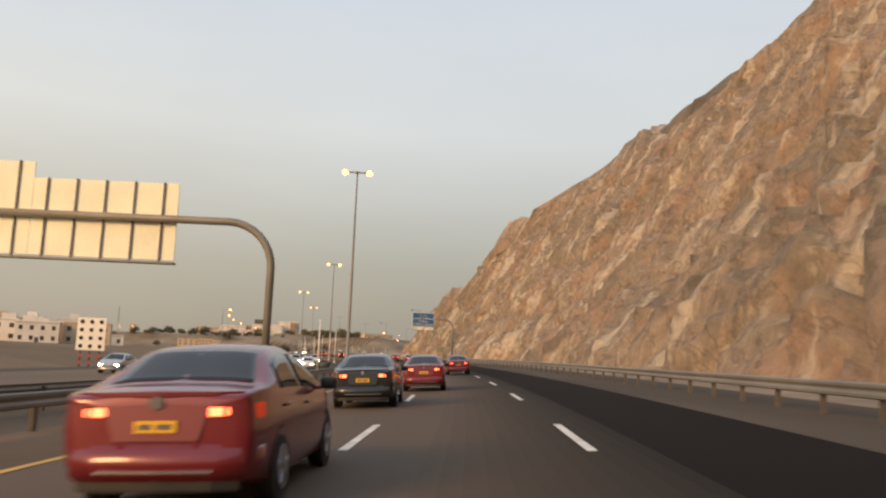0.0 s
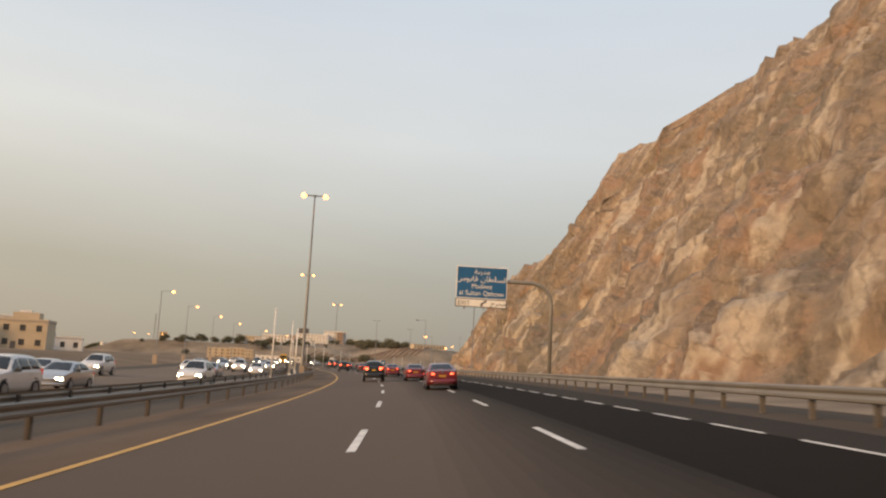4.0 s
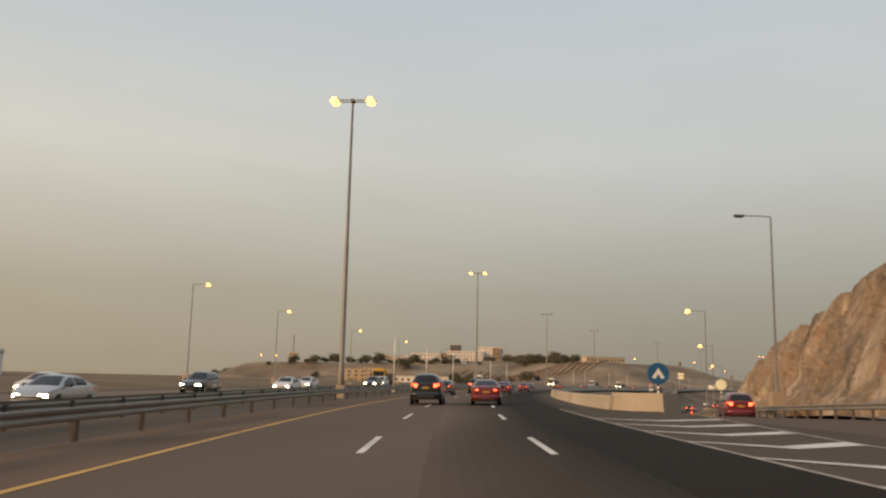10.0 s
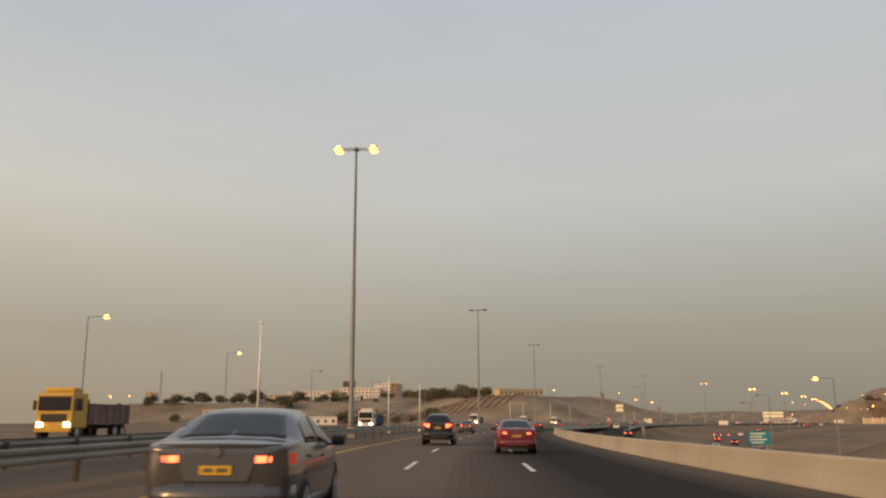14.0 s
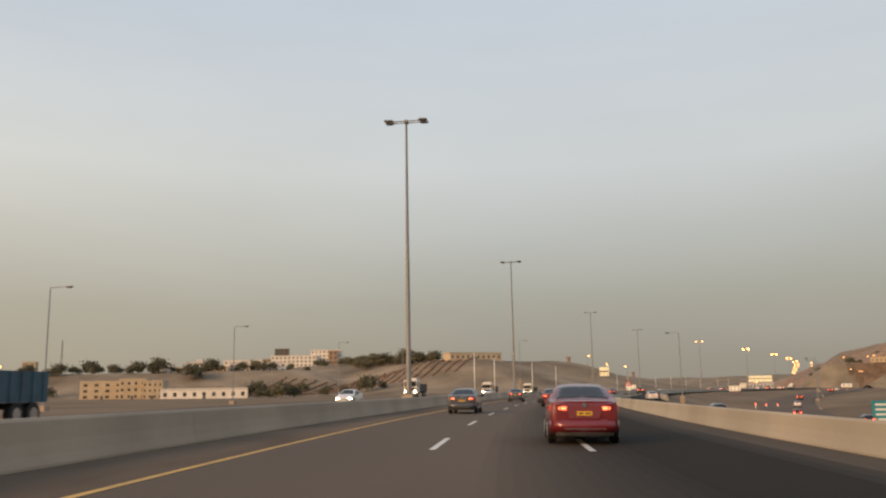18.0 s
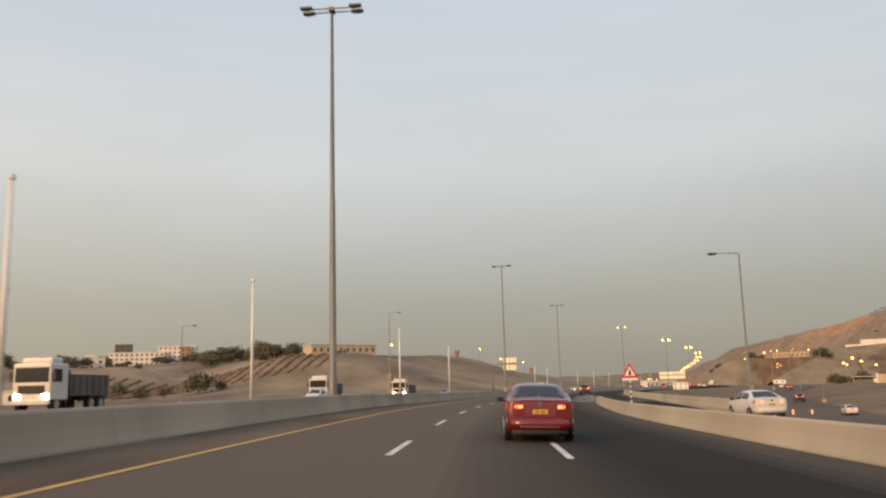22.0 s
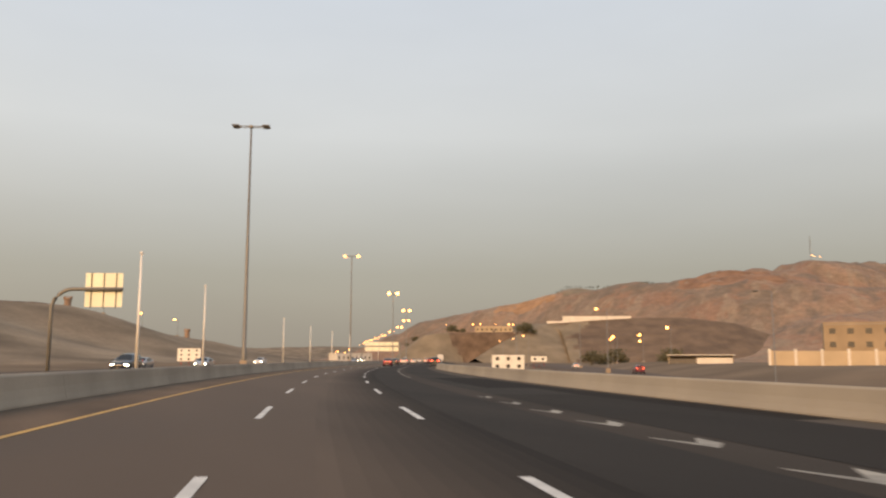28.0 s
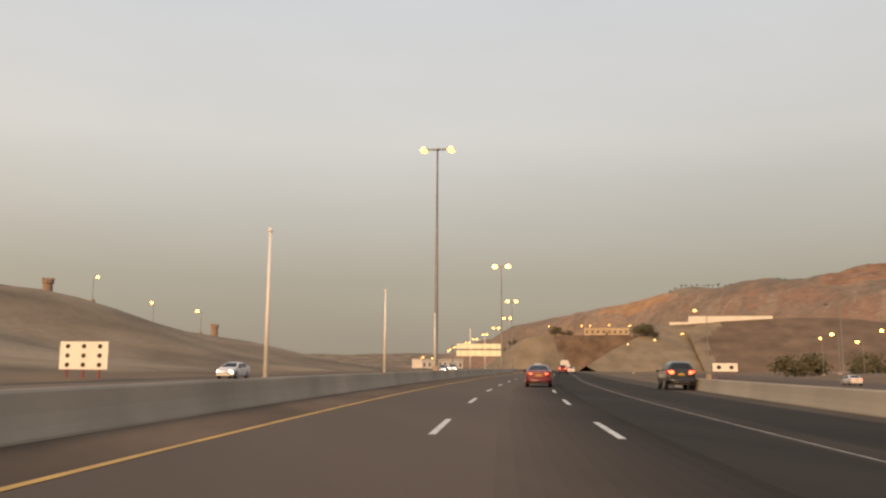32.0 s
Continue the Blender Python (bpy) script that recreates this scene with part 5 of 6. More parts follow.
part("symbol", flat_shape([(-0.10, 2.55), (0.12, 2.55), (0.10, 2.75), (0.03, 2.98), (-0.05, 2.98), (-0.08, 2.75)], -0.07, -0.062), M["black"], p_, "black symbol")
part("lower_plate", flat_shape([(-0.6, 2.14), (0.6, 2.14), (0.6, 2.32), (-0.6, 2.32)], -0.07, -0.055), M["sign_white"], tri)

chev = thing("direction_sign", "blue round sign with a white chevron on a post", "road sign")
chev.matrix_world = stand(294.6, 9.55, -0.1)
striped_post(chev, 1.35)
p_ = part("plate", flat_shape([(math.cos(a) * 0.52, 1.85 + math.sin(a) * 0.52) for a in [2 * math.pi * k / 20 for k in range(20)]], -0.07, -0.055), M["blue"], chev)
part("chevron", flat_shape([(-0.30, 1.66), (-0.14, 1.60), (0.0, 1.84), (0.14, 1.60), (0.30, 1.66), (0.0, 2.12)], -0.085, -0.07), M["sign_white"], p_, "white chevron")

limit = thing("speed_sign", "round cream sign on a black and white banded post", "road sign")
x, y = road_xy(328.1, 20.9)
limit.matrix_world = pose(float(x), float(y), -0.69, 0, 0, turn(328) - 8)
striped_post(limit, 1.9, -0.5)
p_ = part("plate", flat_shape([(math.cos(a) * 0.46, 2.3 + math.sin(a) * 0.46) for a in [2 * math.pi * k / 20 for k in range(20)]], -0.07, -0.055), M["board_back"], limit)
part("face", flat_shape([(math.cos(a) * 0.42, 2.3 + math.sin(a) * 0.42) for a in [2 * math.pi * k / 20 for k in range(20)]], -0.082, -0.07), M["board_back"], p_, "cream face")

dsign = thing("direction_sign", "turquoise direction board on banded black legs", "road sign")
x, y = road_xy(615.1, 52.0)
gz = land(float(x), float(y))
dsign.matrix_world = pose(float(x), float(y), gz, 0, 0, turn(615) + 12)
bm = bmesh.new()
box(bm, -3.0, -0.05, 1.5, 3.0, 0.05, 5.2, 0.03)
b = part("board", bm, M["green_blue"], dsign)
for k, (x0, x1, z) in enumerate([(-2.5, 1.5, 4.4), (-2.5, 0.6, 3.6), (-2.5, 1.9, 2.8), (-2.2, 1.0, 2.0)]):
    bm = bmesh.new()
    box(bm, x0, -0.075, z, x1, -0.055, z + 0.35)
    part("bar", bm, M["sign_white"], b, "white bars of writing")
for x in (-2.0, 0.0, 2.0):
    striped_post(dsign, 1.5, x=x)

bollard = thing("bollard", "red and white bollard with a red lamp beside the slip road", "bollard", "lit bollards")
bm = bmesh.new()
tube(bm, [(0, 0, -0.3), (0, 0, 0.85), (0, 0, 0.95)], [0.14, 0.12, 0.05], 12)
part("body", bm, M["sign_white"], bollard)
bm = bmesh.new()
tube(bm, [(0, 0, 0.95), (0, 0, 1.22), (0, 0, 1.28)], [0.10, 0.10, 0.03], 10)
part("lamp", bm, M["lens_red"], bollard, "glowing red lamp")
for k, (x, y) in enumerate([(-3.3, 687.0), (-1.0, 685.5), (1.6, 684.5)]):
    at = pose(float(x), float(y), land(float(x), float(y)))
    if k:
        copy_thing(bollard, at)
    else:
        bollard.matrix_world = at

# ---- vehicles ----
def smooth_table(rows, col, y, width=0.10):
    """A table's column at y, with its corners rounded over a width."""
    ys, vs = [r[0] for r in rows], [r[col] for r in rows]
    k = np.linspace(-width, width, 7)
    return float(np.mean(np.interp(y + k, ys, vs)))


# y, half width, underside, belt, top
SEDAN = dict(kind="sedan car", cat="car", shape=[(-2.16, 0.80, 0.40, 0.97, 1.02), (-2.05, 0.825, 0.30, 1.00, 1.06), (-1.78, 0.85, 0.22, 1.01, 1.075), (-1.60, 0.86, 0.20, 1.01, 1.09), (-0.95, 0.87, 0.19, 0.99, 1.40), (-0.60, 0.87, 0.19, 0.98, 1.455), (0.0, 0.87, 0.19, 0.96, 1.465), (0.32, 0.87, 0.19, 0.95, 1.42),
                    (1.12, 0.86, 0.19, 0.91, 1.00), (1.5, 0.85, 0.20, 0.84, 0.92), (1.9, 0.79, 0.26, 0.74, 0.80), (2.12, 0.66, 0.34, 0.62, 0.68), (2.2, 0.52, 0.42, 0.56, 0.60)],
             roof=(-0.95, 0.32), rear_glass=(-1.60, -0.93), front_glass=(0.34, 1.10), side=[(-1.18, -0.20), (-0.12, 0.86)], wheels=(-1.32, 1.30), r=0.315, lamp=(0.81, 0.925), lip=1.02, bump=(0.30, 0.60))
SUV = dict(kind="suv", cat="car", shape=[(-2.28, 0.84, 0.44, 1.06, 1.12), (-2.18, 0.88, 0.36, 1.10, 1.50), (-2.0, 0.91, 0.30, 1.11, 1.69), (-1.6, 0.92, 0.28, 1.11, 1.75), (-0.5, 0.925, 0.27, 1.09, 1.77), (0.15, 0.925, 0.27, 1.07, 1.71), (0.95, 0.92, 0.27, 1.05, 1.14), (1.5, 0.90, 0.29, 1.00, 1.06), (2.0, 0.84, 0.35, 0.88, 0.96), (2.26, 0.72, 0.44, 0.74, 0.80), (2.34, 0.60, 0.50, 0.66, 0.70)],
           roof=(-2.05, 0.15), rear_glass=(-2.265, -2.05), front_glass=(0.2, 0.92), side=[(-1.95, -1.12), (-1.04, -0.12), (-0.04, 0.74)], wheels=(-1.42, 1.42), r=0.37, lamp=(0.96, 1.20), lip=1.10, bump=(0.40, 0.74))
PICKUP = dict(kind="pickup", cat="car", shape=[(-2.6, 0.86, 0.50, 1.00, 1.05), (-2.5, 0.89, 0.44, 1.01, 1.06), (-0.95, 0.90, 0.34, 1.02, 1.08), (-0.80, 0.90, 0.33, 1.04, 1.30), (-0.62, 0.90, 0.33, 1.05, 1.70), (-0.2, 0.90, 0.32, 1.05, 1.77), (0.4, 0.90, 0.32, 1.04, 1.70), (1.15, 0.90, 0.32, 1.02, 1.12), (1.8, 0.87, 0.36, 0.96, 1.04), (2.35, 0.78, 0.44, 0.84, 0.90), (2.5, 0.64, 0.52, 0.74, 0.78)],
              roof=(-0.70, 0.40), rear_glass=(-0.90, -0.64), front_glass=(0.44, 1.12), side=[(-0.62, 0.10), (0.18, 0.92)], wheels=(-1.6, 1.6), r=0.38, lamp=(0.78, 1.02), lip=1.05, bump=(0.48, 0.70))


def section(spec, y):
    """Half outline of the shell at y, from the sill up to the middle of the roof."""
    hw, zb, belt, top = [smooth_table(spec["shape"], c, y) for c in (1, 2, 3, 4)]
    rise = max(0.0, top - belt - 0.08)
    edge = hw * 0.93 - rise * 0.50
    return [(hw * 0.86, zb), (hw * 0.965, zb + 0.05), (hw * 0.985, zb + 0.20), (hw, zb + (belt - zb) * 0.55), (hw * 0.992, zb + (belt - zb) * 0.62), (hw * 0.975, belt - 0.05), (hw * 0.955, belt),
            (edge + 0.03, belt + (top - belt) * 0.80 - 0.01), (edge - 0.07, top - 0.025), (edge * 0.55, top + 0.002), (0.0, top + 0.012)]


def skin(spec, y, v):
    sec = section(spec, y)
    i = min(int(v), len(sec) - 2)
    f = v - i
    return Vector((sec[i][0] * (1 - f) + sec[i + 1][0] * f, y, sec[i][1] * (1 - f) + sec[i + 1][1] * f))


def shell_patch(spec, y0, y1, v0, v1, side, ny, nv, lift, both=False):
    """A pane that lies on the shell, slightly proud, with its rim turned in."""
    bm = bmesh.new()
    grid = []
    for a in range(ny + 1):
        row = []
        y = y0 + (y1 - y0) * a / ny
        span = [(v0 + (v1 - v0) * k / nv, side) for k in range(nv + 1)]
        if both:
            span = [(v0 + (v1 - v0) * k / nv, 1) for k in range(nv + 1)] + [(v1 + (v0 - v1) * k / nv, -1) for k in range(1, nv + 1)]
        for v, sg in span:
            p = skin(spec, y, v)
            e = 0.01
            du = skin(spec, y + e, v) - skin(spec, y - e, v)
            dv = skin(spec, y, min(v + e, 9.99)) - skin(spec, y, v - e)
            nrm = du.cross(dv).normalized()
            if nrm.x * 1.0 + nrm.z < 0:
                nrm = -nrm
            p = p + nrm * lift
            row.append(bm.verts.new((p.x * sg, p.y, p.z)))
        grid.append(row)
    for a in range(ny):
        for k in range(len(grid[0]) - 1):
            bm.faces.new((grid[a][k], grid[a + 1][k], grid[a + 1][k + 1], grid[a][k + 1]))
    bmesh.ops.recalc_face_normals(bm, faces=bm.faces)
    up = sum((f.normal.z + f.normal.x * (side if not both else 0) + (f.normal.y * 0)) for f in bm.faces)
    if up < 0:
        bmesh.ops.reverse_faces(bm, faces=bm.faces)
    rim_e = [e for e in bm.edges if len(e.link_faces) == 1]
    r = bmesh.ops.extrude_edge_only(bm, edges=rim_e)
    mid = sum((v.co for v in bm.verts), Vector()) / len(bm.verts)
    for v in [g for g in r["geom"] if isinstance(g, bmesh.types.BMVert)]:
        v.co += (mid - v.co).normalized() * 0.004 - Vector((0.02 * (1 if v.co.x > 0 else -1) if not both else 0, 0, 0.02 if both else 0))
    return bm


def wrap(bm, pts, z0, z1, depth, bev=0.012):
    """A band that follows the plan points, from z0 to z1, with thickness inward."""
    ps = [Vector((*p, 0)) for p in pts]
    segs = [Vector((-(b - a).y, (b - a).x, 0)).normalized() for a, b in zip(ps, ps[1:])]
    nrm = [(segs[max(i - 1, 0)] + segs[min(i, len(segs) - 1)]).normalized() * depth for i in range(len(ps))]
    rings = [[bm.verts.new((p.x, p.y, z0)), bm.verts.new((p.x + q.x, p.y + q.y, z0)), bm.verts.new((p.x + q.x, p.y + q.y, z1)), bm.verts.new((p.x, p.y, z1))] for p, q in zip(ps, nrm)]
    for a, b in zip(rings, rings[1:]):
        for i in range(4):
            j = (i + 1) % 4
            bm.faces.new((a[i], a[j], b[j], b[i]))
    bm.faces.new(rings[0][::-1])
    bm.faces.new(rings[-1])
    bmesh.ops.recalc_face_normals(bm, faces=bm.faces)
    if bev:
        bmesh.ops.bevel(bm, geom=[e for e in bm.edges if len(e.link_faces) == 2 and e.calc_face_angle(0) > 0.9], offset=bev, segments=2, affect="EDGES")


def vehicle(spec, paint, label, rear_lit=True, front_lit=False, group="moving traffic"):
    t = thing(spec["kind"].replace(" ", "_"), label, spec["cat"], group)
    ys = [r[0] for r in spec["shape"]]
    yr, yf = ys[0], ys[-1]
    st = sorted(set([yr, yr + 0.03, yr + 0.08] + list(np.linspace(yr + 0.15, yf - 0.12, 44)) + [yf - 0.06, yf - 0.02, yf]))
    bm = bmesh.new()
    rings = []
    for y in st:
        sec = section(spec, y)
        rings.append([bm.verts.new((x, y, z)) for x, z in sec] + [bm.verts.new((-x, y, z)) for x, z in sec[-2::-1]])
    for a, b in zip(rings, rings[1:]):
        for i in range(len(a) - 1):
            bm.faces.new((a[i], a[i + 1], b[i + 1], b[i]))
        bm.faces.new((a[-1], a[0], b[0], b[-1]))
    for ring, way in ((rings[0], -1), (rings[-1], 1)):     # rounded tail and nose
        c = sum((v.co for v in ring), Vector()) / len(ring)
        prev = ring
        for k, out_ in ((0.93, 0.035), (0.80, 0.05), (0.5, 0.06)):
            cur = [bm.verts.new((c.x + (v.co.x - c.x) * k, v.co.y + way * out_, c.z + (v.co.z - c.z) * k)) for v in ring]
            for i in range(len(ring)):
                j = (i + 1) % len(ring)
                bm.faces.new((prev[i], prev[j], cur[j], cur[i]))
            prev = cur
        bm.faces.new(prev)
    bmesh.ops.recalc_face_normals(bm, faces=bm.faces)
    part("body", bm, paint, t, smooth=True)
    g = spec["rear_glass"]
    part("rear_window", shell_patch(spec, g[0] + 0.02, g[1], 8.25, 10, 1, 8, 5, 0.008, True), M["glass"], t, "dark tinted glass", smooth=True)
    g = spec["front_glass"]
    part("windscreen", shell_patch(spec, g[0], g[1], 8.2, 10, 1, 8, 5, 0.008, True), M["glass"], t, "dark tinted glass", smooth=True)
    for sg in (1, -1):
        for y0, y1 in spec["side"]:
            part("side_window", shell_patch(spec, y0, y1, 6.12, 7.05, sg, 8, 3, 0.007), M["glass"], t, "dark tinted glass", smooth=True)
    r = spec["r"]
    for y in spec["wheels"]:
        hw = section(spec, y)[2][0]
        for sx in (-1, 1):
            q = bmesh.new()
            disc(q, (0, 0, 0), r, "x", 0.21, 24)
            bmesh.ops.bevel(q, geom=[e for e in q.edges if len(e.link_faces) == 2 and e.calc_face_angle(0) > 1.0], offset=0.03, segments=2, affect="EDGES")
            w = part("wheel", q, M["tyre"], t, "black tyre")
            w.matrix_local = pose(sx * (hw - 0.085), y, r)
            q = bmesh.new()
            disc(q, (sx * 0.10, 0, 0), r * 0.64, "x", 0.03, 20)
            for k in range(5):
                a = 2 * math.pi * k / 5
                q2 = bmesh.ops.create_cube(q, size=1.0)
                bmesh.ops.scale(q, vec=(0.02, r * 0.14, r * 0.55), verts=q2["verts"])
                bmesh.ops.translate(q, vec=(sx * 0.117, 0, r * 0.32), verts=q2["verts"])
                bmesh.ops.rotate(q, verts=q2["verts"], cent=(0, 0, 0), matrix=Matrix.Rotation(a, 3, "X"))
            part("rim", q, M["rim"], w, "grey alloy rim")
            # shade of the wheel opening, put on as a black disc
            q = bmesh.new()
            disc(q, (sx * (hw - 0.025), y, r + 0.02), r * 1.15, "x", 0.07, 24)
            part("wheel_arch", q, M["black"], t)
    hw = spec["shape"][1][1]
    z0, z1 = spec["lamp"]
    for sx in (-1, 1):
        q = bmesh.new()
        plan = [(hw * 0.50, yr - 0.055), (hw * 0.74, yr - 0.045), (hw * 0.93, yr - 0.0), (hw * 1.005, yr + 0.13), (hw * 1.025, yr + 0.27)]
        wrap(q, [(x * sx, y) for x, y in plan], z0 - 0.01, z1 + 0.01, 0.07 * sx)
        tl = part("tail_light", q, M["lens_dim"], t, "red lens")
        if rear_lit:
            for a, b in ((0.53, 0.68), (0.71, 0.90)):
                q = bmesh.new()
                ya = yr - 0.058 if a < 0.6 else yr - 0.05
                yb = yr - 0.052 if a < 0.6 else yr - 0.012
                wrap(q, [(hw * a * sx, ya - 0.008), (hw * b * sx, yb - 0.008)], z0 + 0.02, z1 - 0.02, 0.03 * sx, 0.006)
                part("bulb", q, M["lens_red"], tl, "glowing red bulb")
        fw = spec["shape"][-2][1]
        q = bmesh.new()
        wrap(q, [(sx * fw * 0.62, yf + 0.0), (sx * fw * 0.95, yf - 0.07), (sx * fw * 1.10, yf - 0.20)], spec["shape"][-2][3] - 0.11, spec["shape"][-2][3] + 0.04, -0.07 * sx)
        part("headlight", q, M["head_on"] if front_lit else M["head_off"], t, "glowing white lens" if front_lit else "clear lens")
        ym = spec["side"][-1][1] - 0.16
        bx, zm = section(spec, ym)[6][0], section(spec, ym)[6][1]
        q = bmesh.new()
        box(q, sx * (bx - 0.03), ym - 0.02, zm + 0.02, sx * (bx + 0.07), ym + 0.03, zm + 0.06, 0.01)
        arm = part("mirror", q, paint, t)
        q = bmesh.new()
        box(q, sx * (bx + 0.05), ym - 0.05, zm + 0.02, sx * (bx + 0.24), ym + 0.10, zm + 0.16, 0.045)
        part("mirror_housing", q, M["black"], arm, "dark mirror housing")
        for y0, y1 in spec["side"][-2:]:
            q = bmesh.new()
            p = skin(spec, y0 + 0.10, 4.7)
            box(q, sx * (p.x - 0.005), y0 + 0.02, p.z - 0.012, sx * (p.x + 0.03), y0 + 0.20, p.z + 0.018, 0.008)
            part("door_handle", q, paint, t)
    # tail: lid lip, recess with the plate, bumper, strip, badge
    lip, (b0, b1) = spec["lip"], spec["bump"]
    q = bmesh.new()
    wrap(q, [(-hw * 0.88, yr + 0.06), (-hw * 0.6, yr - 0.045), (0, yr - 0.075), (hw * 0.6, yr - 0.045), (hw * 0.88, yr + 0.06)], lip - 0.035, lip + 0.012, 0.12, 0.014)
    part("boot_lip", q, paint, t)
    zp0, zp1 = b1 + 0.03, z1 - 0.02
    q = bmesh.new()
    front = [(-0.36, yr - 0.085, zp0), (0.36, yr - 0.085, zp0), (0.44, yr - 0.062, zp1), (-0.44, yr - 0.062, zp1)]
    back = [(x, yr + 0.05, z) for x, y, z in front]
    vs = [q.verts.new(v) for v in front + back]
    for f in ((0, 1, 2, 3), (1, 5, 6, 2), (5, 4, 7, 6), (4, 0, 3, 7), (3, 2, 6, 7), (4, 5, 1, 0)):
        q.faces.new([vs[i] for i in f])
    bmesh.ops.recalc_face_normals(q, faces=q.faces)
    rec = part("plate_panel", q, paint, t)
    pz = (zp0 + zp1) / 2 - 0.02
    q = bmesh.new()
    box(q, -0.18, yr - 0.098, pz - 0.05, 0.18, yr - 0.082, pz + 0.05, 0.004)
    pl = part("number_plate", q, M["plate"], t, "yellow plate with plain bars")
    q = bmesh.new()
    box(q, -0.14, yr - 0.101, pz - 0.022, -0.03, yr - 0.0975, pz + 0.022)
    box(q, 0.01, yr - 0.101, pz - 0.022, 0.14, yr - 0.0975, pz + 0.022)
    part("bar", q, M["rib"], pl)
    rim_ = [(-hw * 1.03, yr + 0.42), (-hw * 1.02, yr + 0.18), (-hw * 0.90, yr - 0.03), (-hw * 0.6, yr - 0.10), (0, yr - 0.125), (hw * 0.6, yr - 0.10), (hw * 0.90, yr - 0.03), (hw * 1.02, yr + 0.18), (hw * 1.03, yr + 0.42)]
    q = bmesh.new()
    wrap(q, rim_, b0, b1, 0.10, 0.03)
    part("bumper", q, paint, t, smooth=True)
    q = bmesh.new()
    wrap(q, [(x * 0.95, y + 0.03) for x, y in rim_[2:-2]], b0 - 0.09, b0 + 0.06, 0.09, 0.02)
    part("valance", q, M["black"], t, "black plastic lower edge")
    q = bmesh.new()
    wrap(q, [(-0.50, yr - 0.122), (0, yr - 0.138), (0.50, yr - 0.122)], b0 + 0.07, b0 + 0.09, 0.03, 0.004)
    part("trim_strip", q, M["chrome"], t, "thin bright strip")
    q = bmesh.new()
    disc(q, (0, yr - 0.072, lip - 0.075), 0.055, "y", 0.03, 14)
    part("badge", q, M["chrome"], t, "plain bright badge")
    # nose
    q = bmesh.new()
    fw = spec["shape"][-1][1]
    wrap(q, [(fw * 0.85, yf - 0.01), (0, yf + 0.055), (-fw * 0.85, yf - 0.01)], spec["shape"][-1][2] + 0.0, spec["shape"][-1][3] + 0.0, 0.09, 0.015)
    part("grille", q, M["black"], t)
    q = bmesh.new()
    fw2 = spec["shape"][-3][1]
    wrap(q, [(fw2 * 1.0, yf - 0.34), (fw2 * 0.92, yf - 0.08), (fw2 * 0.5, yf + 0.06), (0, yf + 0.09), (-fw2 * 0.5, yf + 0.06), (-fw2 * 0.92, yf - 0.08), (-fw2 * 1.0, yf - 0.34)], spec["shape"][-1][2] - 0.18, spec["shape"][-1][2] + 0.02, 0.10, 0.025)
    part("front_bumper", q, paint, t, smooth=True)
    return t


def truck(cab_paint, bed_paint, label, lit=True, long=5.2):
    t = thing("truck", label, "truck", "moving traffic")
    q = bmesh.new()
    box(q, -1.22, 0.0, 0.75, 1.22, 2.0, 3.0, 0.10)
    part("cab", q, cab_paint, t)
    q = bmesh.new()
    box(q, -1.08, 1.97, 1.85, 1.08, 2.03, 2.75, 0.04)
    part("windscreen", q, M["glass"], t, "dark glass")
    for sx in (-1, 1):
        q = bmesh.new()
        box(q, sx * 1.20, 0.75, 1.85, sx * 1.235, 1.75, 2.65, 0.02)
        part("side_window", q, M["glass"], t, "dark glass")
        q = bmesh.new()
        box(q, sx * 0.72, 1.98, 0.85, sx * 1.08, 2.06, 1.12, 0.03)
        part("headlight", q, M["head_on"] if lit else M["head_off"], t, "glowing white lens")
        q = bmesh.new()
        box(q, sx * 1.25, 1.85, 1.9, sx * 1.48, 1.95, 2.5, 0.03)
        part("mirror", q, M["black"], t)
    q = bmesh.new()
    box(q, -0.85, 1.99, 1.15, 0.85, 2.05, 1.65, 0.03)
    part("grille", q, M["black"], t)
    q = bmesh.new()
    box(q, -1.2, 1.9, 0.5, 1.2, 2.12, 0.80, 0.05)
    part("bumper", q, cab_paint, t)
    q = bmesh.new()
    box(q, -1.0, 0.3, 3.0, 1.0, 1.5, 3.35, 0.12)
    part("visor", q, cab_paint, t)
    q = bmesh.new()
    box(q, -0.45, -long, 0.70, 0.45, 0.4, 0.98, 0.02)
    part("chassis", q, M["black"], t)
    q = bmesh.new()
    L0, L1, zb, zt, hw, th = -long, -0.25, 1.0, 2.35, 1.22, 0.07
    box(q, -hw, L0, zb, hw, L1, zb + th)
    box(q, -hw, L0, zb + th, -hw + th, L1, zt)
    box(q, hw - th, L0, zb + th, hw, L1, zt)
    box(q, -hw + th, L0, zb + th, hw - th, L0 + th, zt)
    box(q, -hw + th, L1 - th, zb + th, hw - th, L1, zt + 0.25)
    for k in range(6):
        y = L0 + (L1 - L0) * (k + 0.5) / 6
        box(q, hw, y - 0.05, zb, hw + 0.05, y + 0.05, zt)
        box(q, -hw - 0.05, y - 0.05, zb, -hw, y + 0.05, zt)
    part("load_body", q, bed_paint, t)
    for y in (1.25, -long + 1.0, -long + 2.25):
        for sx in (-1, 1):
            q = bmesh.new()
            disc(q, (sx * 1.05, y, 0.5), 0.5, "x", 0.30, 22)
            w = part("wheel", q, M["tyre"], t, "black tyre")
            q = bmesh.new()
            disc(q, (sx * 1.21, y, 0.5), 0.28, "x", 0.04, 16)
            part("rim", q, M["rim"], w, "grey rim")
    return t


def on_road(s, d, forward=True):
    v = P(s, d, 0.004)
    lean = math.degrees(math.atan(float(np.interp(s, S_, B_)))) if -13 <= d <= 15 else 0.0
    return pose(v.x, v.y, v.z, 0, -lean if forward else lean, turn(s) + (0 if forward else 180))


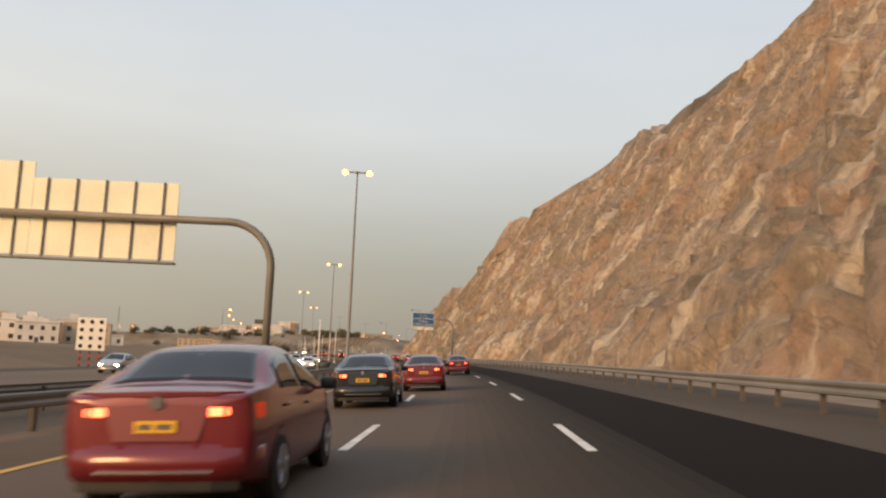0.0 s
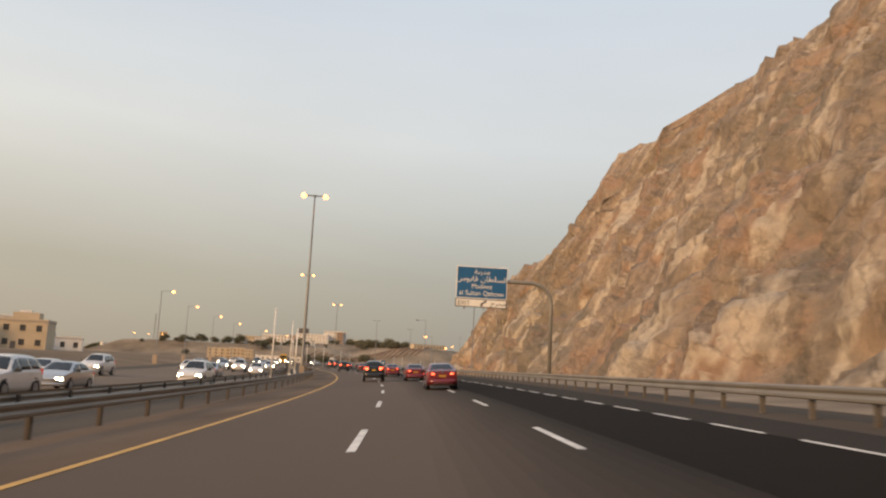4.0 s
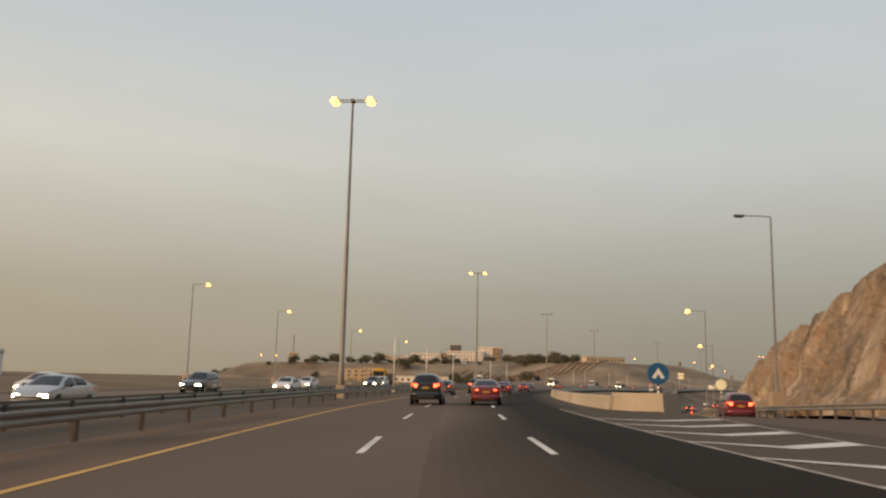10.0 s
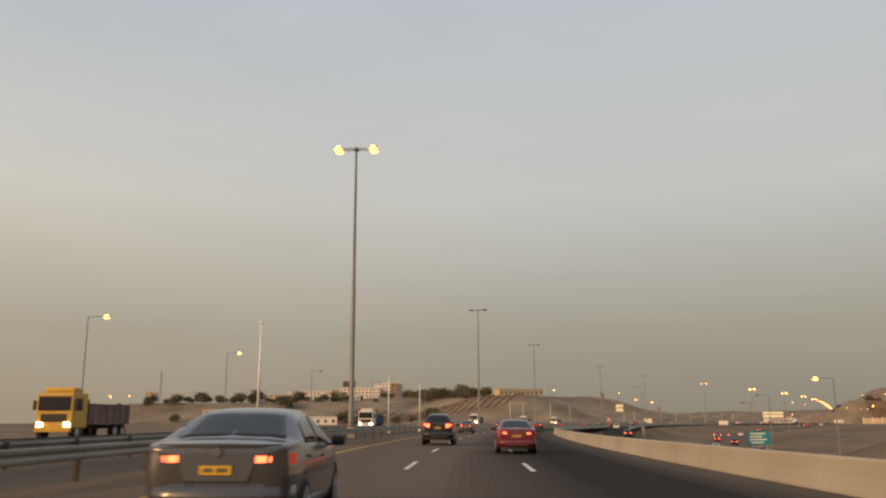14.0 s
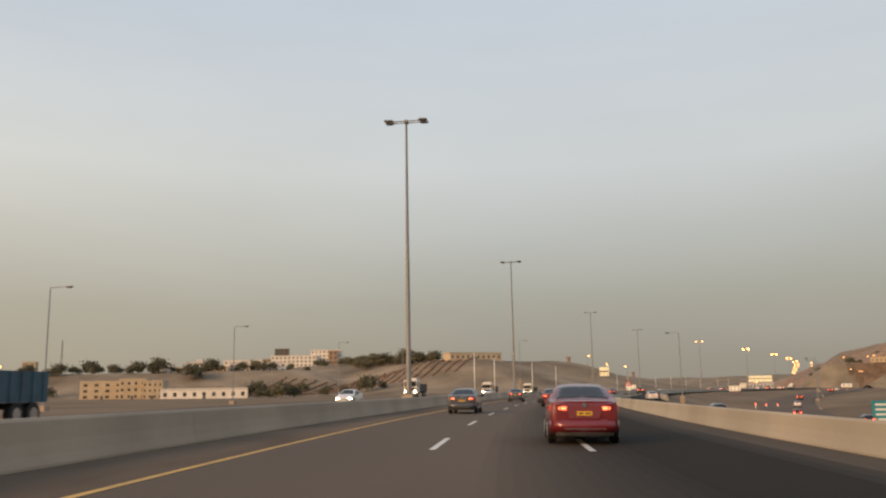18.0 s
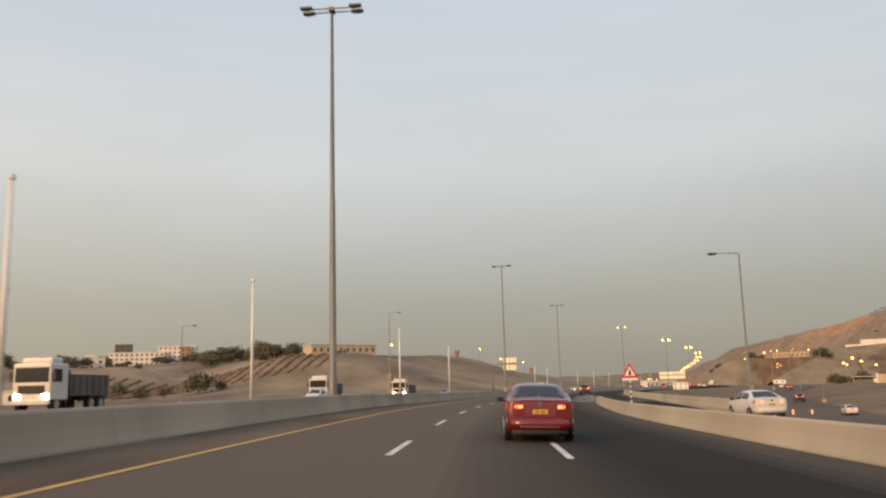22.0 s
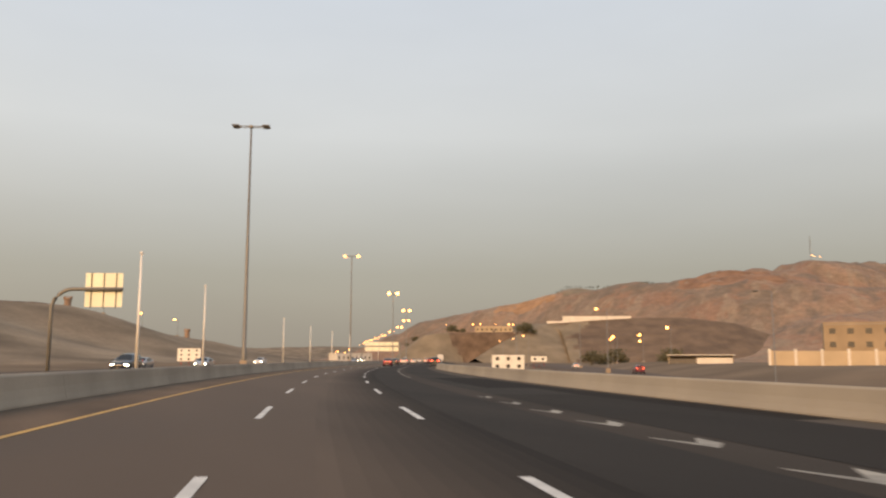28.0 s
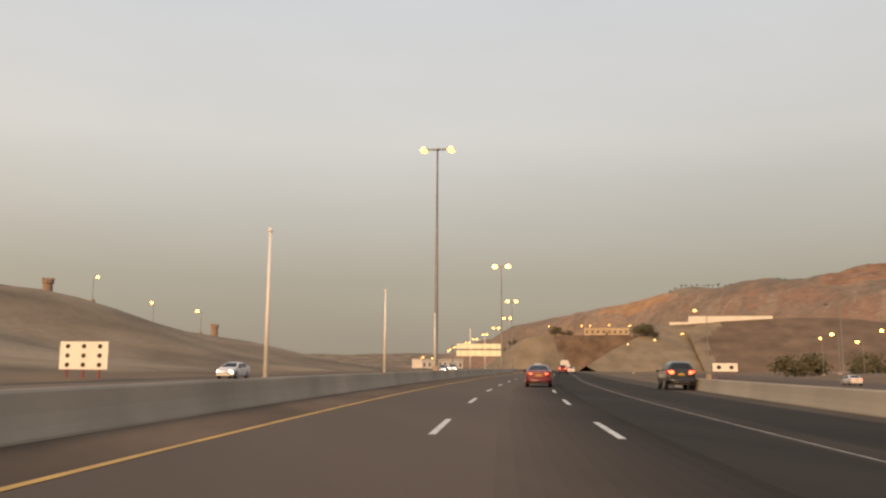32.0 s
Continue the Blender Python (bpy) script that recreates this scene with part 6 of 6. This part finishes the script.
red = vehicle(SEDAN, M["car_red"], "dark red sedan with glowing tail lights and yellow plate")
black = vehicle(SUV, M["car_black"], "black suv with glowing tail lights")
grey = vehicle(SEDAN, M["car_grey"], "dark grey sedan with glowing tail lights")


def place(src, spots, forward=True):
    for k, (s, d) in enumerate(spots):
        at = on_road(s, d, forward)
        if k:
            copy_thing(src, at)
        else:
            src.matrix_world = at


def beside(spots, side=1):
    """Keep a gap beside the driven line."""
    return [(s, max(d, float(table(DRIFT, s)) + 1.38) if side > 0 else min(d, float(table(DRIFT, s)) - 1.5)) for s, d in spots]


place(red, [(9.3, -2.55), (36.4, -1.5)] + beside([(65.5, 0.0), (147.5, 1.48), (174.2, 1.4), (200.0, 0.9), (252.0, 1.36), (304.2, 1.3), (356.4, 1.5), (397.0, 1.9), (483.5, 1.8), (532.6, 1.1), (582.7, 1.2), (633.8, 1.2), (683.5, 0.8), (868.0, 0)]))
place(black, beside([(173.6, -2.2), (251.4, -2.1), (303.8, -2.0), (356.0, -1.8), (409, -2.2)], -1) + [(866.0, 9.7), (707.0, 5.5)])
place(grey, [(339.6, -3.8), (370, -2.95), (462, -3.4), (512, -3.5), (561, -3.5), (688, -3.6)])
dark = vehicle(SEDAN, M["car_black"], "black sedan with glowing tail lights")
place(dark, [(25.0, -2.75), (893, 0.4)])
small_red = vehicle(SUV, M["car_red"], "red hatchback suv with glowing tail lights")
place(small_red, [(985, 3.4)])
ahead_white = vehicle(PICKUP, M["car_white"], "white pickup seen from behind with glowing tail lights")
place(ahead_white, [(926, -0.2), (1040, 0.2)])
far_white = vehicle(SEDAN, M["car_white"], "white sedan far ahead on the motorway")
place(far_white, [(985, -2.0), (1010, 5.7), (1080, -3.4)])
box_truck = truck(M["car_white"], M["car_white"], "white box truck far ahead on the motorway", False, 6.5)
place(box_truck, [(1052, 5.6)])

# oncoming traffic
on_white = vehicle(SEDAN, M["car_white"], "white oncoming sedan with headlights on", False, True, "oncoming traffic")
place(on_white, [(118, -14.9), (205, -15.2), (196, -21.8), (283, -25.4), (352, -21.6), (95, -18), (150, -21.5), (234, -25.5), (303, -25), (330, -17.5), (446, -20), (540, -18), (883, -26.3), (655, -24)], False)
on_suv = vehicle(SUV, M["car_white"], "white oncoming suv with headlights on", False, True, "oncoming traffic")
place(on_suv, [(160, -14.8), (219, -18.4), (172, -25.2), (76, -21), (135, -17.5), (268, -21), (392, -21.5), (418, -17), (1010, -22)], False)
on_silver = vehicle(SEDAN, M["car_silver"], "silver oncoming sedan with headlights on", False, True, "oncoming traffic")
place(on_silver, [(144, -18.2), (248, -15.0), (232, -21.6), (64, -24.5), (182, -17.5), (289, -17), (818, -27), (960, -18), (707, -19), (820.5, -20.0)], False)
on_dark = vehicle(SUV, M["car_black"], "dark oncoming suv with headlights on", False, True, "oncoming traffic")
place(on_dark, [(318, -21), (110, -25), (372, -18), (790, -20)], False)
yellow_truck = truck(M["truck_yellow"], M["truck_bed"], "yellow oncoming dump truck with a brown load body", True, 6.5)
place(yellow_truck, [(413, -27.0)], False)
white_truck = truck(M["car_white"], M["rib"], "white oncoming flatbed truck with headlights on")
place(white_truck, [(668, -27.5), (702, -25.5), (610, -28)], False)
blue_truck = truck(M["car_white"], M["truck_blue"], "oncoming truck with a blue load body")
place(blue_truck, [(492, -22.5)], False)


def on_slip(s, forward=True, off=0.0):
    d = float(table(RAMP_D, s)) + off
    x, y = road_xy(s, d)
    x1, y1 = road_xy(s + 4, float(table(RAMP_D, s + 4)) + off)
    z = float(table(RAMP_Z, s)) + 0.035
    return pose(float(x), float(y), z, 0, 0, math.degrees(math.atan2(-(x1 - x), y1 - y)) + (0 if forward else 180))


for src, spots in ((small_red, [(309, 0), (430, 1), (520, 3), (640, -2), (880, 3)]), (far_white, [(560, -3), (700, 2), (940, -3)]), (black, [(600, 3), (480, -2), (760, 3)])):
    for s, off in spots:
        copy_thing(src, on_slip(s, True, off))
for s, dd in ((560, 18.8), (606, 13.9)):
    v = P(s, dd)
    copy_thing(black if s < 600 else far_white, pose(v.x, v.y, float(table(ON_Z, s)) + 0.02, 0, 0, turn(s) + 6))

# ---- buildings ----
def building(w, d, h, storeys, bays, wall, label, parapet=0.5, category="house", group="", annex=None, name="house", glaze=(0.36, 0.42)):
    """A flat-roofed block with recessed windows, sills, a door and a parapet; it faces -y."""
    t = thing(name, label, category, group)
    bm = bmesh.new()
    fh = h / storeys
    ww, wh = w / bays * glaze[0], fh * glaze[1]
    # front wall with real openings
    xs = [-w / 2]
    for b in range(bays):
        c = -w / 2 + w * (b + 0.5) / bays
        xs += [c - ww / 2, c + ww / 2]
    xs.append(w / 2)
    zs = [-7.0]
    for s in range(storeys):
        z0 = s * fh + fh * 0.32
        zs += [z0, z0 + wh]
    zs.append(h)
    for side in (0, 1):
        y = -d / 2 if side == 0 else d / 2
        yi = y + (0.25 if side == 0 else -0.25)
        for i in range(len(xs) - 1):
            for j in range(len(zs) - 1):
                a, b_, c, e = xs[i], xs[i + 1], zs[j], zs[j + 1]
                if i % 2 == 1 and j % 2 == 1:
                    for (p, q) in (((a, c), (b_, c)), ((b_, c), (b_, e)), ((b_, e), (a, e)), ((a, e), (a, c))):
                        bm.faces.new([bm.verts.new(v) for v in ((p[0], y, p[1]), (q[0], y, q[1]), (q[0], yi, q[1]), (p[0], yi, p[1]))])
                else:
                    bm.faces.new([bm.verts.new(v) for v in ((a, y, c), (b_, y, c), (b_, y, e), (a, y, e))])
    for x in (-w / 2, w / 2):
        bm.faces.new([bm.verts.new(v) for v in ((x, -d / 2, -7), (x, d / 2, -7), (x, d / 2, h), (x, -d / 2, h))])
    bmesh.ops.remove_doubles(bm, verts=bm.verts, dist=0.001)
    bmesh.ops.recalc_face_normals(bm, faces=bm.faces)
    part("wall", bm, wall, t)
    bm = bmesh.new()
    box(bm, -w / 2 - 0.15, -d / 2 - 0.15, h, w / 2 + 0.15, d / 2 + 0.15, h + 0.22)
    roof = part("roof", bm, M["roof_grey"], t)
    bm = bmesh.new()
    if parapet:
        box(bm, -w / 2 - 0.1, -d / 2 - 0.1, h + 0.22, w / 2 + 0.1, -d / 2 + 0.15, h + 0.22 + parapet)
        box(bm, -w / 2 - 0.1, d / 2 - 0.15, h + 0.22, w / 2 + 0.1, d / 2 + 0.1, h + 0.22 + parapet)
        box(bm, -w / 2 - 0.1, -d / 2 + 0.15, h + 0.22, -w / 2 + 0.15, d / 2 - 0.15, h + 0.22 + parapet)
        box(bm, w / 2 - 0.15, -d / 2 + 0.15, h + 0.22, w / 2 + 0.1, d / 2 - 0.15, h + 0.22 + parapet)
        part("parapet", bm, wall, roof)
    if annex:
        bm = bmesh.new()
        ax, aw, ad, ah = annex
        box(bm, ax - aw / 2, -ad / 2, h + 0.22, ax + aw / 2, ad / 2, h + 0.22 + ah, 0.05)
        part("roof_room", bm, wall, roof)
    for s in range(storeys):
        for b in range(bays):
            c = -w / 2 + w * (b + 0.5) / bays
            z0 = s * fh + fh * 0.32
            bm = bmesh.new()
            box(bm, c - ww / 2 + 0.02, -d / 2 + 0.16, z0 + 0.02, c + ww / 2 - 0.02, -d / 2 + 0.22, z0 + wh - 0.02)
            win = part("window", bm, M["window"], t, "dark glazed window")
            bm = bmesh.new()
            box(bm, c - ww / 2 - 0.1, -d / 2 - 0.14, z0 - 0.14, c + ww / 2 + 0.1, -d / 2 + 0.1, z0 - 0.005)
            part("sill", bm, wall, win)
    bm = bmesh.new()
    box(bm, -0.7, -d / 2 - 0.05, 0.0, 0.7, -d / 2 - 0.01, min(2.3, fh * 0.3 + 1.2))
    part("door", bm, M["rib"], t, "dark door")
    return t


def put(ob, x, y, yaw, sink=0.3, z=None):
    ob.matrix_world = pose(x, y, (land(x, y) if z is None else z) - sink, 0, 0, yaw)
    return ob


# white villas beside the first stretch
put(building(17, 13, 8.0, 2, 4, M["beige_wall"], "two-storey beige villa with a flat roof", annex=(2, 7, 6, 2.4), group="villas"), -146, 330, 20)
put(building(15, 12, 7.6, 2, 4, M["white_wall"], "two-storey white villa with a flat roof", annex=(-3, 5, 5, 2.4), group="villas"), -160, 318, 24)
put(building(14, 12, 8.2, 2, 3, M["white_wall"], "two-storey white villa with a stair tower", annex=(3, 5, 5, 2.6), group="villas"), -178, 324, 22)
put(building(16, 12, 7.4, 2, 4, M["brown_wall"], "two-storey brown villa with a flat roof", group="villas"), -172, 354, 18)
put(building(20, 10, 4.2, 1, 5, M["white_wall"], "low white house with dark windows", group="villas"), -158, 368, 26)
put(building(18, 12, 5.0, 1, 4, M["beige_wall"], "low beige house with a flat roof", group="villas"), -215, 400, 28)
for k, (x, y, w, h, mat) in enumerate([(-186, 342, 11, 8.5, "white_wall"), (-166, 334, 9, 7.0, "white_wall"), (-196, 362, 12, 10, "beige_wall"), (-205, 350, 12, 10, "white_wall"), (-190, 372, 11, 10.5, "white_wall"), (-150, 346, 9, 5, "white_wall"), (-176, 378, 10, 10.5, "white_wall")]):
    put(building(w, 10, h, 2, 3, M[mat], "%s villa with a stair tower among its neighbours" % ("white" if mat == "white_wall" else "beige"), annex=(2 - k % 3 * 2, 4, 4, 2.6), group="villas"), x, y, 18 + 3 * (k % 4))
# terraced beige blocks below the hill
for k, (x, y, w, h) in enumerate([(-283, 884, 22, 9), (-264.5, 879.5, 13.5, 10), (-252.5, 876.5, 10, 9)]):
    put(building(w, 14, h, 3, 4, M["beige_wall"], "three-storey beige apartment block", group="apartment blocks", name="apartment_block"), x, y, 12)
put(building(41, 9, 4.5, 1, 9, M["white_wall"], "long low white building with dark windows", group="apartment blocks"), -218, 856, 12)
put(building(40, 12, 8, 2, 8, M["beige_wall"], "beige house stepping up the hill", group="apartment blocks", annex=(4, 12, 8, 3.0)), -321, 1120, 14, z=16.3)
# houses and a tower on the western bank
for k, (x, y) in enumerate([(-296, 985), (-275, 992), (-252, 1006), (-232, 1015)]):
    put(building(14 + 3 * (k % 2), 11, 6.5, 2, 4, M["white_wall"], "white house on the crest of the bank", group="bank houses", annex=(1, 5, 5, 2.2)), x, y, 18)
put(building(8, 8, 9, 3, 2, M["beige_wall"], "square pinkish beige tower on the bank", group="bank houses", name="tower_house"), -376, 967, 20, z=15.2)
# white institution on the hill
for k, (x, y, w, d, h, st, bays, mat, z) in enumerate([(-356, 1327, 40, 16, 9, 2, 9, "white_wall", 28.5), (-331, 1332, 11, 14, 9.8, 2, 2, "brown_wall", 28.5), (-302, 1327, 47, 18, 11.5, 3, 11, "white_wall", 29.6),
                                                       (-271, 1343, 33, 16, 15.2, 4, 8, "white_wall", 32), (-262, 1334, 9, 6, 14, 3, 2, "brown_wall", 32), (-232, 1300, 26, 14, 8, 2, 6, "white_wall", 27), (-410, 1372, 34, 16, 9, 2, 7, "beige_wall", 26)]):
    put(building(w, d, h, st, bays, M[mat], "%s institutional block on the hilltop" % {"white_wall": "white", "brown_wall": "brown", "beige_wall": "beige"}[mat], group="hilltop blocks", name="office_block",
                 glaze=(0.45, 0.42)), x, y, 8, 0.0, z)
put(building(14, 9, 8.0, 2, 3, M["rib"], "dark plant room on the roof of the white block", group="hilltop blocks", name="plant_room", parapet=0), -316, 1329, 8, 0.0, 41.35)
for k, (x, y) in enumerate([(-470, 1180), (-520, 1230), (-440, 1120), (-560, 1190), (-395, 1090), (-600, 1300), (-350, 1050)]):
    put(building(22, 14, 6 + (k % 3) * 2, 2, 5, M["white_wall" if k % 2 else "beige_wall"], "pale house among trees below the hill", group="far houses"), x, y, 20 + 5 * k)
put(building(36, 10, 4.2, 1, 10, M["beige_wall"], "long low beige building on the hill crest", name="barracks", category="building"), -95, 986, 30, 0.8)
# east side: compound wall, house, pavilion
put(building(40, 14, 7.2, 2, 9, M["dun_wall"], "two-storey beige house behind a compound wall", annex=(9, 14, 9, 2.6)), 172, 856, -48, 0, 3.6)
shed = thing("shed", "low open-fronted shed with a pale flat roof", "shed")
put(shed, 128, 886, -42, 0.4)
# the last panel is dark, put in for the shade of the open half
for nme, mat, x0, y0, z0, x1, y1, z1 in (("back_wall", "beige_wall", -8.5, 3.8, -3, 8.5, 4.0, 2.6), ("side_wall", "beige_wall", -8.5, -4, -3, -8.3, 3.8, 2.6), ("side_wall", "beige_wall", 8.3, -4, -3, 8.5, 3.8, 2.6), ("front_wall", "white_wall", -1.0, -4, -3, 8.3, -3.8, 2.0), ("post", "rib", -8.3, -4, -3, -8.1, -3.8, 2.6), ("post", "rib", -4.8, -4, -3, -4.6, -3.8, 2.6), ("roof", "white_wall", -9, -4.6, 2.6, 9, 4.4, 2.85), ("gate", "rib", -8.1, -3.95, -3, -1.0, -3.85, 1.7)):
    bm = bmesh.new()
    box(bm, x0, y0, z0, x1, y1, z1, 0.02)
    part(nme, bm, M[mat], shed)
wall_c = thing("compound_wall", "long beige compound wall with pale piers", "wall")
put(wall_c, 120, 806, -43, 0, land(120, 806) + 0.4)
bm = bmesh.new()
box(bm, -34, -0.12, -5.0, 34, 0.12, 2.4)
part("panel_wall", bm, M["beige_wall"], wall_c)
for k in range(15):
    x = -34 + 68 * k / 14
    bm = bmesh.new()
    box(bm, x - 0.25, -0.25, -5.0, x + 0.25, 0.25, 2.8, 0.03)
    part("pier", bm, M["white_wall"], wall_c)
terr = thing("retaining_wall", "long white retaining wall on the edge of the fill", "wall")
for a, b, low_, high in (((341, 1308, 31.5), (352, 1301, 32.5), -2.5, 1.4), ((352, 1301, 32.5), (376, 1289, 34.2), -2.5, 4.2), ((376, 1289, 34.2), (403, 1275.5, 36), -2.0, 2.6)):
    a, b = Vector(a), Vector(b)
    bm = bmesh.new()
    box(bm, -(b - a).length / 2, -0.4, low_, (b - a).length / 2, 0.4, high, 0.05)
    w_ = part("wall_bay", bm, M["white_wall"], terr)
    m_ = (a + b) / 2
    w_.matrix_world = pose(m_.x, m_.y, m_.z, 0, 0, math.degrees(math.atan2(b.y - a.y, b.x - a.x)))
put(building(30, 9, 4.2, 1, 8, M["beige_wall"], "long low pale building on the far hillside", name="pavilion", category="building"), 288, 1304, -29, 0, 23.0)
put(building(30, 9, 5.0, 1, 8, M["white_wall"], "white shed among the far lamps", name="shed", category="building"), 150, 1255, 20)
comm = thing("radio_mast", "thin lattice radio mast on the ridge", "mast")
put(comm, 728, 1374, 0, 0.5)
for a in range(3):
    x, y = math.cos(a * 2.1) * 0.9, math.sin(a * 2.1) * 0.9
    bm = bmesh.new()
    tube(bm, [(x, y, 0), (x * 0.25, y * 0.25, 30)], 0.10, 6)
    part("leg", bm, M["rib"], comm)
bm = bmesh.new()
for k in range(14):
    z, r = 1 + 2 * k, 0.9 * (1 - k / 19)
    pts = [(math.cos(a * 2.1) * r, math.sin(a * 2.1) * r, z + (a % 2)) for a in range(4)]
    tube(bm, pts, 0.05, 5)
part("bracing", bm, M["sign_white"], comm)
copy_thing(comm, pose(-493, 1210, land(-493, 1210) - 0.5, 0, 0, 20) @ Matrix.Scale((56 - land(-493, 1210)) / 30, 4))
tower = thing("lookout", "small stone watch tower on the hill crest", "tower", "hill towers")
bm = bmesh.new()
tube(bm, [(0, 0, -1), (0, 0, 3.4), (0, 0, 3.5), (0, 0, 4.3)], [1.4, 1.2, 1.5, 1.5], 10)
part("shaft", bm, M["brown_wall"], tower)
bm = bmesh.new()
for a in range(8):
    box(bm, math.cos(a * 0.785) * 1.3 - 0.25, math.sin(a * 0.785) * 1.3 - 0.25, 4.28, math.cos(a * 0.785) * 1.3 + 0.25, math.sin(a * 0.785) * 1.3 + 0.25, 4.9)
part("battlement", bm, M["brown_wall"], tower)
put(tower, -32, 1042, 0)
for x, y in ((12, 1048),):
    copy_thing(tower, pose(x, y, land(x, y) - 0.3) @ Matrix.Scale(0.8, 4))


# ---- trees ----
def tree(seed, H, spread, leaves=420, mat=None):
    rnd = random.Random(seed)
    t = thing("tree", "bushy dusty green tree", "tree", "trees")
    bm = bmesh.new()
    top = H * 0.45
    tube(bm, [(0, 0, -0.4), (0.05 * H * 0.3, 0, top * 0.5), (0, 0.02 * H, top)], [H * 0.035, H * 0.028, H * 0.02], 7)
    tips = []
    for k in range(6):
        a = k * 1.05 + rnd.random() * 0.5
        tip = Vector((math.cos(a) * spread * 0.55, math.sin(a) * spread * 0.55, H * (0.42 + 0.36 * rnd.random())))
        tips.append(tip)
        tube(bm, [(0, 0.02 * H, top * (0.75 + 0.2 * rnd.random())), tip * 0.6 + Vector((0, 0, top * 0.35)), tip], [H * 0.014, H * 0.010, H * 0.004], 5)
    tips.append(Vector((0, 0, H * 0.85)))
    part("trunk", bm, M["bark"], t)
    bm = bmesh.new()
    for k in range(leaves):
        c = rnd.choice(tips)
        r = spread * 0.50
        p = c + Vector((rnd.gauss(0, 1), rnd.gauss(0, 1), rnd.gauss(0, 0.75))) * r * 0.62
        if p.z < H * 0.12:
            continue
        s = H * 0.05 * (0.6 + rnd.random())
        q = Euler((rnd.random() * 6.3, rnd.random() * 6.3, rnd.random() * 6.3)).to_matrix()
        pts = [p + q @ Vector(v) * s for v in ((-1, -0.6, 0), (1, -0.6, 0.15), (1.2, 0.6, 0), (-0.8, 0.7, -0.15))]
        bm.faces.new([bm.verts.new(v) for v in pts])
    part("crown", bm, mat or M["leaf"], t)
    return t


def palm(seed, H):
    rnd = random.Random(seed)
    t = thing("palm_tree", "date palm on the ridge", "palm", "ridge palms")
    bm = bmesh.new()
    tube(bm, [(0, 0, -0.5), (0.1, 0, H * 0.5), (0, 0.1, H * 0.8)], [0.3, 0.24, 0.2], 7)
    part("trunk", bm, M["bark"], t)
    bm = bmesh.new()
    for k in range(22):
        a, e = rnd.random() * 6.28, rnd.random()
        L = H * 0.42
        prev = None
        for i in range(5):
            u = i / 4
            r = L * u
            z = H * 0.8 + L * (0.75 * e) * u - L * 0.55 * u * u * (1.2 - e * 0.4)
            w = 0.32 * (1 - abs(u - 0.4)) + 0.03
            c = Vector((math.cos(a) * r, math.sin(a) * r, z))
            n_ = Vector((-math.sin(a), math.cos(a), 0)) * w
            cur = (bm.verts.new(c - n_ + Vector((0, 0, -0.1))), bm.verts.new(c + n_ + Vector((0, 0, -0.1))))
            if prev:
                bm.faces.new((prev[0], prev[1], cur[1], cur[0]))
            prev = cur
    part("crown", bm, M["palm"], t)
    return t


kinds = [tree(3, 5.0, 3.3, 900), tree(8, 4.2, 3.0, 800), tree(11, 5.4, 3.6, 950)]
spots = [(-183, 855), (-187, 859), (-179, 852), (-190, 853), (-175, 858), (-194, 862), (-160, 905), (-172, 912), (-150, 918), (-185, 900), (-142, 925)]
rnd = random.Random(5)
for k in range(42):      # dark tree belt along the crest
    u = k / 41
    spots.append((-122 - 75 * u + rnd.uniform(-4, 4), 1002 + 105 * u + rnd.uniform(-5, 5)))
for k in range(46):      # trees among the houses
    spots.append((rnd.uniform(-330, -170), rnd.uniform(920, 1200)))
for k in range(30):      # trees along the western bank
    u = k / 29
    spots.append((-372 + 140 * u + rnd.uniform(-5, 5), 938 + 62 * u + rnd.uniform(-4, 8)))
for k in range(20):
    spots.append((rnd.uniform(-520, -300), rnd.uniform(900, 1150)))
for x, y in ((309, 1288), (312, 1290), (316, 1288), (306, 1292), (262, 1318), (266, 1316), (258, 1321), (230, 1330), (226, 1338), (164, 990), (172, 996), (180, 1002), (188, 1006), (196, 1012), (250, 1050), (260, 1056), (270, 1062), (282, 1069)):
    spots.append((x, y))
done = set()
for k, (x, y) in enumerate(spots):
    sc = rnd.uniform(0.75, 1.35)
    at = pose(x, y, land(x, y) - 0.1, 0, 0, rnd.uniform(0, 360)) @ Matrix.Scale(sc, 4)
    i = k % 3
    if i in done:
        copy_thing(kinds[i], at)
    else:
        kinds[i].matrix_world = at
        done.add(i)
pm = palm(4, 6.5)
for k in range(26):
    u = (k / 25) ** 1.25
    x, y = 562 - 58 * u + rnd.uniform(-1.5, 1.5), 1444 + 124 * u + rnd.uniform(-1.5, 1.5)
    at = pose(x, y, land(x, y) - 0.2, 0, 0, 50 * k) @ Matrix.Scale(rnd.uniform(0.75, 1.15), 4)
    if k:
        copy_thing(pm, at)
    else:
        pm.matrix_world = at

# rows of young plants up the terraced slope
bm = bmesh.new()
for k in range(-6, 15):
    x0, y0 = -190 + 6.2 * k, 930 + 1.0 * k
    for j in range(26):
        x, y = x0 + 0.55 * j + rnd.uniform(-0.4, 0.4), y0 + 2.3 * j
        z = land(x, y)
        r_ = bmesh.ops.create_icosphere(bm, subdivisions=1, radius=rnd.uniform(0.7, 1.0))
        bmesh.ops.scale(bm, vec=(1.0, 1.3, 0.8), verts=r_["verts"])
        for v in r_["verts"]:
            v.co += v.co.normalized() * rnd.uniform(-0.2, 0.25)
        bmesh.ops.translate(bm, vec=(x, y, z + 0.35), verts=r_["verts"])
tagged(part("planted_rows", bm, M["row_soil"]), "rows of reddish brown shrubs on the terraced slope", "shrubs", kind="stuff")
